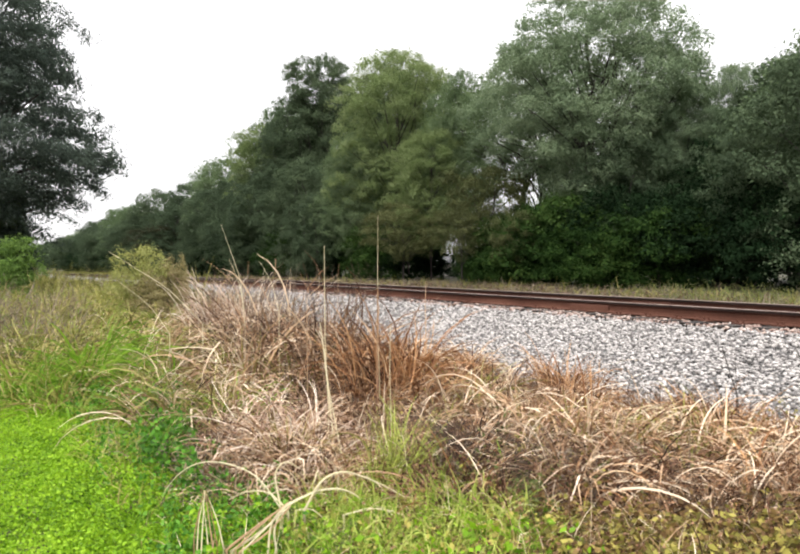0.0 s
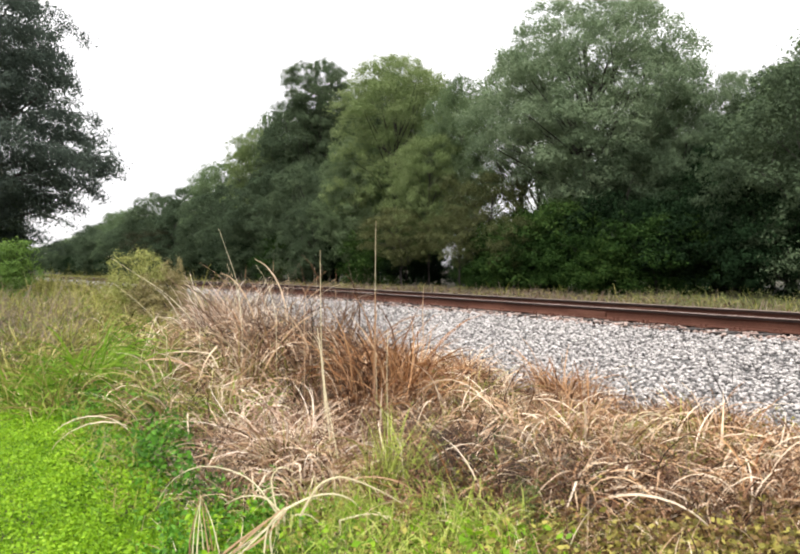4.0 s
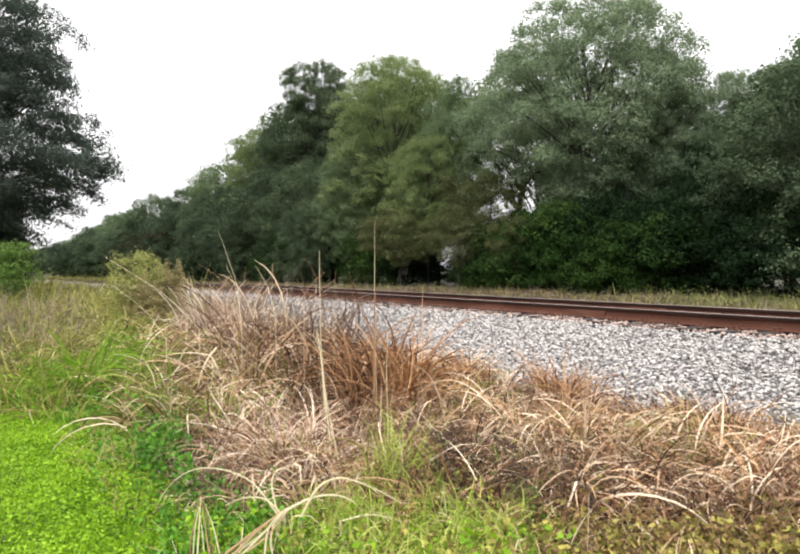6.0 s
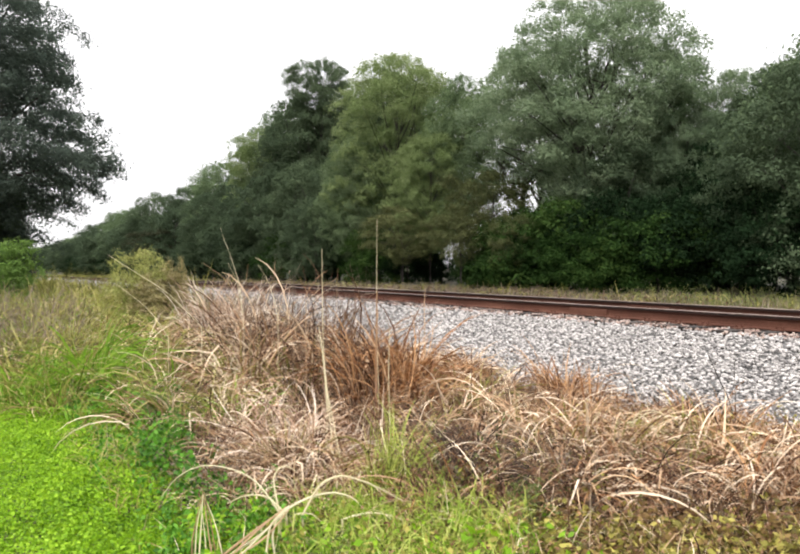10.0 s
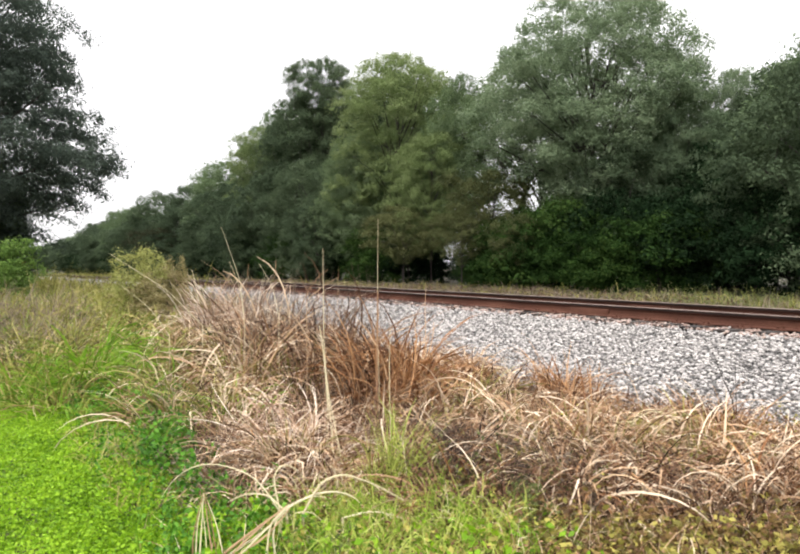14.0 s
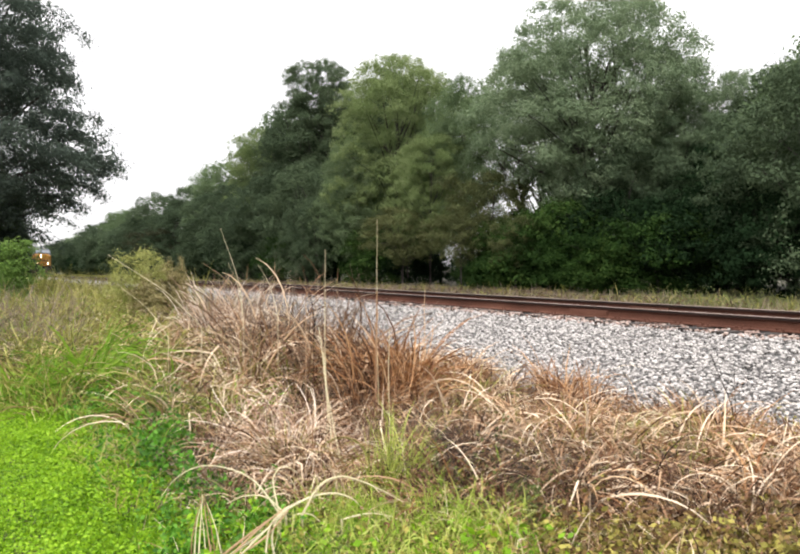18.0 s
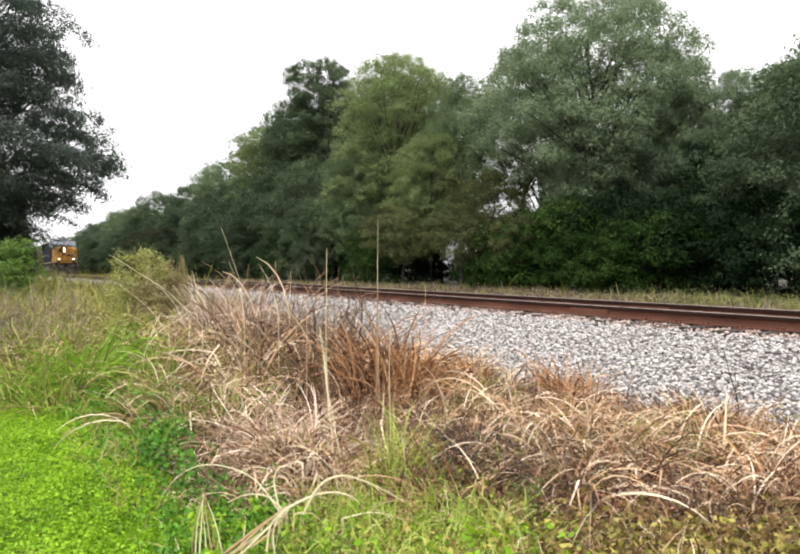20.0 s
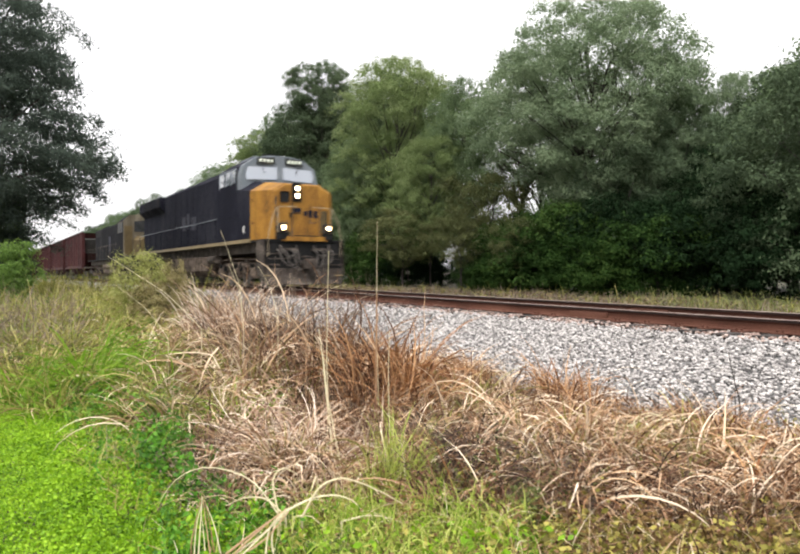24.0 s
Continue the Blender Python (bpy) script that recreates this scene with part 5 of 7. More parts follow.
herbs("weeds", 110, wedge(3.0, 4.2, -0.28, -0.04), 0.15, 0.036, CLOVER, "bright green low weeds before the dry grass")
herbs("weeds", 500, strip(-2.0, 9, 0.9, 4.6, 0.4), 0.22, 0.05, WEED_YELLOW, "yellow-green and rusty low weeds beside the path")
herbs("weeds", 70, wedge(4.2, 6.0, 0.0, 0.62), 0.34, 0.03, WEED_YELLOW, "yellowing weeds among the dry grass", 22)
herbs("weeds", 45, wedge(4.2, 5.4, 0.04, 0.30), 0.32, 0.03, WEED_GREY, "grey-brown weeds among the dry grass", 22)
herbs("weeds", 30, wedge(3.9, 4.8, 0.13, 0.24), 0.24, 0.03, WEED_GREEN, "dark olive weeds in a hollow of the dry grass", 22)
herbs("weeds", 22, wedge(4.0, 5.2, 0.02, 0.34), 0.40, 0.026, WEED_GREEN, "dull olive weeds among the dry grass", 26)
herbs("weeds", 60, wedge(4.4, 5.2, -0.31, -0.22), 0.24, 0.03, WEED_GREY, "grey withered weeds at the foot of the dry grass", 20, 0.09, 0.4)
herbs("weeds", 40, wedge(3.3, 4.0, -0.17, -0.08), 0.16, 0.032, WEED_GREEN, "dull grey-green weeds among fallen straw", 18, 0.08, 0.4)
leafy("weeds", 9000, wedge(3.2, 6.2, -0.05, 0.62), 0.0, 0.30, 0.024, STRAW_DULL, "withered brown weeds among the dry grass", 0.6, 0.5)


def build_fennel():
    m = tree_meshes(41, oval(0.0, 1.85, 0.66, 0.45), 30, 20, 26, 0.042, FENNEL, 0.27, 0.12, 0.025, 0.35, 0.2, 30, 0.5, 0.9, 0.0)
    x, y = -5.62, 16.0
    tree("weed_shrub", m, pose(x, y, float(ground_z(x, y)), 0, 0, 30), "tall pale yellow-green flowering weed clump beside the track")
    dry = tree_meshes(42, oval(0.1, 1.75, 0.5, 0.4), 30, 16, 22, 0.042, FENNEL_DRY, 0.22, 0.10, 0.02, 0.4, 0.15, 14, 0.5, 1.1, 0.0)
    for x, y, k, tall, turn in ((-5.0, 15.8, 0.75, 0.88, 0), (-5.2, 15.3, 0.9, 0.72, 70), (-4.78, 15.8, 0.5, 0.9, 220), (-4.55, 15.4, 0.5, 0.6, 130)):
        tree("weed_shrub", dry, pose(x, y, float(ground_z(x, y)), 0, 0, turn) @ Matrix.Diagonal((k, k, tall, 1)), "brown seeding weed clump beside the track", "brown weed clumps")


build_fennel()


# ---- single stalks and fallen blades that stand out ----
def sight(px, py, y):
    """The place y metres ahead in the line of sight of a place of the view."""
    return Vector(((px - 784) / 1430 * y, y, 1.5 - (py - 524) / 1430 * y))


def stalk(points, ahead, width, material, label, head=0.0):
    """A dry stalk or bent blade through a few places of the view, all about as far ahead."""
    pts = [sight(px, py, ahead + 0.03 * i) for i, (px, py) in enumerate(points)]
    fine = []
    for i in range(len(pts) - 1):
        a, b = pts[max(i - 1, 0)], pts[min(i + 2, len(pts) - 1)]
        for k in range(4):
            t = k / 4
            p, q = pts[i], pts[i + 1]
            m0, m1 = (q - a) * 0.5, (b - p) * 0.5
            fine.append(p * (2 * t ** 3 - 3 * t ** 2 + 1) + m0 * (t ** 3 - 2 * t ** 2 + t) + q * (3 * t ** 2 - 2 * t ** 3) + m1 * (t ** 3 - t ** 2))
    fine.append(pts[-1])
    foot = fine[0]
    root = Vector((foot.x, foot.y, float(ground_z(foot.x, foot.y)) - 0.02))
    if foot.z - root.z > 0.05:
        fine.insert(0, root)
    ob = new("grass_stalk")
    ob.location = root
    part("stem", Shape().tube([p - root for p in fine], width * 0.5, 5, width * 0.2), material, ob)
    if head:
        tip, way = fine[-1] - root, (fine[-1] - fine[-2]).normalized()
        part("seed_head", Shape().tube([tip - way * head, tip - way * head * 0.6, tip - way * head * 0.2, tip + way * 0.02], width * 0.8, 6, width * 0.3), material, ob, "thin brown seed head")
    return tagged(ob, label, "grass stalk", "single dry stalks")


STALKS = {}
tall_stalks = [
    ("tall", [(640, 800), (634, 700), (632, 600), (631, 488)], 5.6, 0.009, STRAW_PALE, "tall thin upright dry grass stalk", 0.0),
    ("cane", [(742, 760), (739, 650), (739, 560), (740, 430)], 6.6, 0.008, STRAW_PALE, "tall thin dry stalk with frayed middle", 0.0),
    ("", [(764, 830), (762, 730), (764, 645)], 5.6, 0.008, STRAW_PALE, "thin pale upright stalk", 0.0),
    ("sheath", [(738, 690), (739, 620), (739, 572)], 6.55, 0.024, STRAW, "pale dry leaf sheath round a stalk", 0.0),
    ("", [(478, 640), (470, 560), (455, 510), (433, 447)], 7.5, 0.006, STRAW_PALE, "dry grass stalk leaning over", 0.0),
    ("", [(478, 640), (468, 565), (448, 515)], 7.5, 0.006, STRAW_PALE, "short dry grass stalk leaning over", 0.0),
    ("", [(545, 620), (530, 560), (506, 518)], 7.4, 0.006, STRAW_PALE, "dry grass stalk leaning over", 0.0),
    ("", [(470, 590), (440, 545), (395, 513)], 8.0, 0.006, STRAW, "thin bowed dry stalk", 0.0)]
leaning_stalks = [
    ("", [(395, 640), (330, 575), (270, 535), (212, 498)], 8.0, 0.008, STRAW_PALE, "long straw blade leaning far over", 0.0),
    ("", [(330, 660), (290, 605), (228, 555)], 8.0, 0.008, STRAW_PALE, "straw blade leaning far over", 0.0),
    ("", [(615, 640), (608, 580), (592, 518)], 6.6, 0.007, STRAW_DULL, "thin dark dry stalk", 0.0),
    ("", [(600, 590), (630, 565), (662, 545)], 6.6, 0.006, STRAW, "thin bent dry stalk", 0.0),
    ("", [(833, 640), (832, 600), (834, 560)], 8.0, 0.010, STRAW, "short pale stalk beside the ballast", 0.0),
    ("sway", [(1445, 860), (1430, 790), (1408, 745), (1385, 695)], 6.0, 0.014, BARK, "dark dry stalk swaying before the ballast", 0.0),
    ("", [(1444, 850), (1443, 780), (1440, 700)], 6.1, 0.009, BARK, "thin dark upright stalk", 0.0),
    ("", [(1146, 790), (1140, 745), (1130, 705)], 6.3, 0.016, STRAW_RED, "short red-brown pointed blade", 0.0)]
short_stalks = [
    ("", [(1160, 800), (1156, 760), (1150, 722)], 6.3, 0.014, STRAW_RED, "short red-brown pointed blade", 0.0),
    ("", [(1215, 820), (1212, 790), (1207, 760)], 6.3, 0.013, STRAW_DULL, "short brown pointed blade", 0.0),
    ("", [(930, 760), (928, 730), (924, 705)], 7.0, 0.013, STRAW_RED, "short brown pointed blade", 0.0),
    ("", [(650, 860), (640, 770), (632, 690), (625, 640)], 5.3, 0.013, STRAW_PALE, "broad upright pale straw blade", 0.0),
    ("", [(668, 910), (655, 840), (642, 770), (634, 690)], 5.0, 0.011, STRAW_PALE, "broad upright pale straw blade", 0.0),
    ("", [(545, 1000), (535, 940), (555, 915), (580, 925)], 3.9, 0.012, STRAW_PALE, "pale straw blade arching to the ground", 0.0),
    ("", [(550, 1000), (520, 975), (480, 973), (444, 988)], 3.9, 0.012, STRAW_PALE, "pale straw blade arching to the ground", 0.0)]
arching_blades = [
    ("", [(548, 1010), (500, 945), (440, 917), (385, 916), (342, 940), (315, 975)], 3.9, 0.009, STRAW_PALE, "thin pale blade arching to the ground", 0.0),
    ("", [(560, 1000), (610, 975), (655, 968), (690, 978), (712, 1000)], 3.9, 0.014, STRAW_PALE, "pale straw blade arching to the ground", 0.0),
    ("", [(592, 1012), (625, 955), (665, 935), (705, 943), (745, 960), (790, 985)], 3.9, 0.015, STRAW_PALE, "broad pale straw blade fallen over", 0.0),
    ("", [(670, 1020), (720, 1008), (760, 1012), (800, 1026)], 3.9, 0.012, STRAW_PALE, "pale straw blade fallen over", 0.0),
    ("", [(575, 1010), (610, 1010), (640, 1038)], 3.9, 0.011, STRAW_PALE, "short pale blade fallen over", 0.0),
    ("", [(380, 1086), (384, 1030), (395, 985)], 3.45, 0.008, STRAW_PALE, "straw blade leaning on the weeds", 0.0),
    ("", [(420, 1086), (410, 1020), (398, 965)], 3.45, 0.007, STRAW, "straw blade leaning on the weeds", 0.0)]
fallen_blades = [
    ("", [(402, 1088), (398, 1040), (392, 990)], 3.45, 0.007, STRAW_PALE, "straw blade leaning on the weeds", 0.0),
    ("", [(455, 1088), (505, 1040), (560, 995)], 3.45, 0.013, STRAW, "wide bleached blade lying on the weeds", 0.0),
    ("", [(470, 1090), (520, 1042), (565, 1000)], 3.45, 0.010, STRAW_PALE, "bleached blade lying on the weeds", 0.0),
    ("", [(520, 1088), (530, 1030), (566, 992)], 3.45, 0.013, STRAW_PALE, "bleached blade bent to the ground", 0.0),
    ("", [(985, 895), (1030, 890), (1080, 893)], 5.0, 0.013, STRAW_PALE, "pale straw blade lying across the grass", 0.0),
    ("", [(1100, 930), (1125, 925), (1180, 950), (1215, 985)], 5.0, 0.014, STRAW_PALE, "pale straw blade arching over", 0.0),
    ("", [(1210, 830), (1240, 830), (1270, 812), (1300, 810)], 5.6, 0.014, STRAW_PALE, "pale straw blade arching over", 0.0),
    ("", [(1240, 835), (1250, 815), (1275, 806), (1310, 818)], 5.6, 0.013, STRAW_PALE, "pale straw blade arching over", 0.0)]
sheaves = [
    ("", [(388, 1088), (392, 1030), (396, 970)], 3.45, 0.009, STRAW_PALE, "straw blade of a fallen sheaf", 0.0),
    ("", [(412, 1088), (404, 1030), (397, 972)], 3.47, 0.009, STRAW, "straw blade of a fallen sheaf", 0.0),
    ("", [(432, 1085), (420, 1030), (400, 978)], 3.45, 0.008, STRAW_PALE, "straw blade of a fallen sheaf", 0.0),
    ("", [(374, 1062), (385, 1010), (396, 962)], 3.5, 0.008, STRAW, "straw blade of a fallen sheaf", 0.0),
    ("", [(438, 1088), (500, 1040), (556, 1000)], 3.45, 0.016, STRAW, "wide straw blade of a fallen sheaf", 0.0),
    ("", [(448, 1091), (512, 1048), (562, 998)], 3.47, 0.018, STRAW_PALE, "wide bleached blade of a fallen sheaf", 0.0),
    ("", [(464, 1093), (522, 1052), (566, 1000)], 3.45, 0.015, STRAW, "wide straw blade of a fallen sheaf", 0.0),
    ("", [(536, 1090), (533, 1050), (545, 1015), (568, 995)], 3.5, 0.013, STRAW_PALE, "bleached blade bent to the ground", 0.0)]
pale_blades = [
    ("", [(728, 1080), (727, 990), (724, 900), (728, 830)], 4.3, 0.012, GRASS_OLIVE, "upright yellow-green grass stem", 0.0)]
for name, points, ahead, width, mat, label, head in tall_stalks + leaning_stalks + short_stalks + arching_blades + fallen_blades + sheaves + pale_blades:
    made = stalk(points, ahead, width, mat, label, head)
    if name:
        STALKS[name] = made


def build_seed_stalks():
    """Thin withered weeds with seed heads that rise over the brown grass before the rails."""
    for k in range(11):
        px = 470 + k * 21 + rng.uniform(-6, 6)
        top = rng.uniform(512, 575) + max(0, px - 640) * 0.5
        lean = rng.uniform(-26, 26)
        stalk([(px, 700), (px + lean * 0.25, 640), (px + lean, top)], 7.4 + rng.uniform(-0.3, 0.3), 0.0045, STRAW if k % 3 == 0 else WEED_GREY, "thin withered weed stalk with a seed head", rng.uniform(0.06, 0.12))
    for k in range(9):
        px = 905 + k * 62 + rng.uniform(-20, 20)
        row = 700 + (px - 905) * 0.2
        lean = rng.uniform(-10, 10)
        stalk([(px, row + 90), (px + lean * 0.3, row + 40), (px + lean, row + rng.uniform(-22, 8))], 6.2, 0.007, STRAW_DULL, "short dark withered stalk before the ballast", 0.08)


build_seed_stalks()


def build_late_tussocks():
    """Small dry clumps that close the gap at the foot of the ballast."""
    for k in range(20):
        p = track_point(-12.0 + k * 0.5 + rng.uniform(-0.15, 0.15), rng.uniform(5.3, 5.95))
        plant(("red_arch", "straw_arch", "brown", "red_up")[k % 4], p.x, p.y, rng.uniform(0.5, 0.7), rng.uniform(0.6, 0.85))
    for px, py, kind, k in ((1120, 880, "fan", 0.7), (1180, 890, "straw_arch", 0.75), (1240, 900, "fan", 0.7), (1070, 870, "straw_arch", 0.7), (1320, 905, "straw_arch", 0.75), (1400, 915, "fan", 0.7), (1440, 900, "red_up", 0.8)):
        x, y = at_view(px, py)
        plant(kind, x, y, k, 0.85, None, rng.uniform(-10, 10))
    # dry blades hanging over the leafy weeds at the side of the path
    for px, py, kind, k, lean in ((440, 850, "fan", 0.75, -24), (405, 830, "straw_arch", 0.8, -22), (470, 880, "straw_arch", 0.75, -18), (375, 800, "straw_arch", 0.8, -20), (415, 890, "brown", 0.6, -12),
                                  (330, 770, "olive", 0.8, -8), (290, 760, "straw_arch", 0.7, 0), (240, 745, "olive", 0.8, 6), (120, 740, "straw_arch", 0.65, -6), (70, 750, "olive", 0.8, 4)):
        x, y = at_view(px, py)
        plant(kind, x, y, k, 0.9, None, lean)
    # the straw that hides the far end of the ballast
    for k in range(44):
        x, y = at_view(385 + 2.8 * k + rng.uniform(-6, 6), 686 + rng.uniform(0, 16))
        plant_far(("dull", "bleached", "brown", "bleached")[k % 4], x, y, rng.uniform(0.66, 0.80), rng.uniform(1.8, 2.2))


build_late_tussocks()


def build_withered_weed():
    """A dark withered leafy weed in a gap of the dry grass."""
    dark = tree_meshes(43, oval(0.02, 0.42, 0.15, 0.5), 18, 14, 12, 0.014, WEED_WITHERED, 0.07, 0.035, 0.006, 0.4, 0.06, 16, 0.5, 1.0, 0.0)
    for px, py, k in ((884, 960, 1.0), (905, 985, 0.8), (1015, 1000, 0.75)):
        x, y = at_view(px, py)
        tree("weed_shrub", dark, pose(x, y, float(ground_z(x, y)), 0, 0, px) @ Matrix.Diagonal((k, k, k, 1)), "dark brown withered weed among the dry grass", "withered weeds")


build_withered_weed()
join_far_tufts()


leafy("clover", 60000, strip(-8.8, -2.7, 0.3, 1.8, 0.35), 0.0, 0.08, 0.022, CLOVER, "bright green clover reaching the dry grass")


# ---- the train; each vehicle's front is at x = 0 of its own space, rail height at z = 0 ----
NAVY = solid_material("dark_blue_paint", [(0.25, (0.006, 0.006, 0.009)), (0.5, (0.013, 0.0135, 0.021)), (0.68, (0.033, 0.034, 0.043)), (0.85, (0.080, 0.082, 0.090))], 0.7, 0.85, 0, 0.1, 14, stretch=(1, 1, 0.3), spec=0.05)
SOOT = solid_material("sooty_dark_paint", [(0.3, (0.006, 0.006, 0.007)), (0.55, (0.014, 0.014, 0.016)), (0.68, (0.034, 0.034, 0.036)), (0.82, (0.12, 0.12, 0.12))], 0.6, 0.85, 0, 0.1, 12, stretch=(1, 1, 0.4), spec=0.05)
YELLOW = solid_material("yellow_paint", [(0.30, (0.070, 0.034, 0.012)), (0.42, (0.20, 0.094, 0.017)), (0.56, (0.30, 0.148, 0.024)), (0.85, (0.37, 0.21, 0.05))], 2.2, 0.6, 0, 0.05, 25, stretch=(1, 1, 0.35), spec=0.2)
ROOF_GREY = solid_material("grey_cab_paint", [(0.25, (0.085, 0.10, 0.115)), (0.6, (0.18, 0.205, 0.225)), (0.85, (0.33, 0.355, 0.37))], 2.0, 0.6, 0, 0.1, 25, spec=0.25)
SILL = solid_material("sill_stripe", [(0.25, (0.12, 0.09, 0.045)), (0.6, (0.24, 0.18, 0.09)), (0.85, (0.34, 0.28, 0.17))], 1.5, 0.6, 0, 0.1, 25)
FADED = solid_material("faded_emblem_paint", [(0.3, (0.03, 0.03, 0.042)), (0.6, (0.06, 0.062, 0.075)), (0.85, (0.12, 0.12, 0.13))], 5, 0.85, 0, 0.1, 25, spec=0.05)
TAN = solid_material("dirty_tan_paint", [(0.28, (0.04, 0.030, 0.018)), (0.5, (0.11, 0.094, 0.066)), (0.8, (0.28, 0.245, 0.19))], 2.4, 0.7, 0, 0.1, 25, stretch=(1, 1, 0.3), spec=0.2)
MUSTARD = solid_material("dull_mustard_paint", [(0.25, (0.05, 0.036, 0.018)), (0.6, (0.11, 0.080, 0.036)), (0.85, (0.19, 0.15, 0.08))], 1.5, 0.7, 0, 0.1, 25, spec=0.2)
GRIME = solid_material("grimy_running_gear", [(0.25, (0.014, 0.012, 0.010)), (0.5, (0.055, 0.045, 0.038)), (0.68, (0.15, 0.125, 0.105)), (0.86, (0.30, 0.26, 0.22))], 2.5, 0.85, 0.0, 0.4, 12, spec=0.15)
DUST = solid_material("dusty_plow", [(0.28, (0.016, 0.012, 0.010)), (0.46, (0.060, 0.046, 0.036)), (0.62, (0.17, 0.132, 0.104)), (0.84, (0.33, 0.27, 0.215))], 3.5, 0.9, 0, 0.4, 12, spec=0.15)
BLACK = solid_material("black_iron", [(0.3, (0.010, 0.010, 0.010)), (0.7, (0.02, 0.02, 0.02))], 4, 0.8, 0.0, 0.2, 40, spec=0.12)
HOSE = solid_material("dusty_rubber_hose", [(0.3, (0.03, 0.027, 0.025)), (0.6, (0.09, 0.08, 0.072)), (0.85, (0.20, 0.18, 0.16))], 8, 0.85, 0, 0.2, 30, spec=0.2)
STEEL = solid_material("wheel_steel", [(0.3, (0.06, 0.05, 0.045)), (0.7, (0.20, 0.18, 0.17))], 6, 0.5, 0.6, 0.2, 40)
RAILING = solid_material("handrail_paint", [(0.3, (0.20, 0.15, 0.09)), (0.7, (0.36, 0.30, 0.20))], 8, 0.6, 0, 0.1, 40)
HOPPER_RED = solid_material("oxide_red_hopper", [(0.25, (0.013, 0.006, 0.006)), (0.5, (0.044, 0.011, 0.011)), (0.8, (0.090, 0.026, 0.024))], 0.8, 0.75, 0, 0.2, 14, stretch=(1, 1, 0.35), spec=0.2)
# pale base colour adds the look of sky reflected in the windshields
GLASS = glass_material("cab_glass", (0.36, 0.40, 0.46))
SIDE_GLASS = glass_material("side_glass", (0.12, 0.14, 0.17))
DIM_GLASS = solid_material("dusty_dark_glass", [(0.3, (0.010, 0.011, 0.012)), (0.7, (0.04, 0.042, 0.044))], 3, 0.5, 0, 0.05, 30, spec=0.2)
LAMP = solid_material("lit_lamp", [(0.3, (0.9, 0.85, 0.7)), (0.7, (1, 0.95, 0.8))], 4, 0.3, 0, 0, 30, glow=(1.0, 0.70, 0.37, 13.0))
# disc round each lens made to glow, for the warm glare of the lamps
LAMP_HALO = solid_material("lamp_halo_glow", [(0.3, (0.5, 0.4, 0.25)), (0.7, (0.7, 0.6, 0.4))], 4, 0.3, 0.5, 0, 30, glow=(1.0, 0.68, 0.34, 1.8))
BOARD = solid_material("number_board", [(0.3, (0.01, 0.012, 0.01)), (0.7, (0.02, 0.024, 0.02))], 4, 0.4, 0, 0, 30)
DIGIT = solid_material("board_figures", [(0.3, (0.62, 0.68, 0.55)), (0.7, (0.75, 0.80, 0.68))], 4, 0.5, 0, 0, 30)
WHITE = solid_material("white_decal", [(0.3, (0.62, 0.62, 0.6)), (0.7, (0.8, 0.8, 0.78))], 6, 0.5, 0, 0, 30)
WHEELS = []


def wheelset(parent, x, radius):
    """An axle with two flanged wheels, turning about its own middle."""
    sh = Shape().disc((0, 0, 0), "y", 0.09, 1.7, 10)
    for y in (-0.755, 0.755):
        sh.disc((0, y, 0), "y", radius, 0.13, 24)
        sh.disc((0, y * 0.91, 0), "y", radius + 0.028, 0.03, 24)
        for k in range(5):
            a = k * math.tau / 5
            sh.disc((radius * 0.55 * math.cos(a), y * 1.09, radius * 0.55 * math.sin(a)), "y", 0.07, 0.03, 8)
    ob = part("wheelset", sh, STEEL, parent, "steel wheels on their axle")
    ob.location = (x, 0, radius)
    WHEELS.append((ob, x, radius))
    return ob


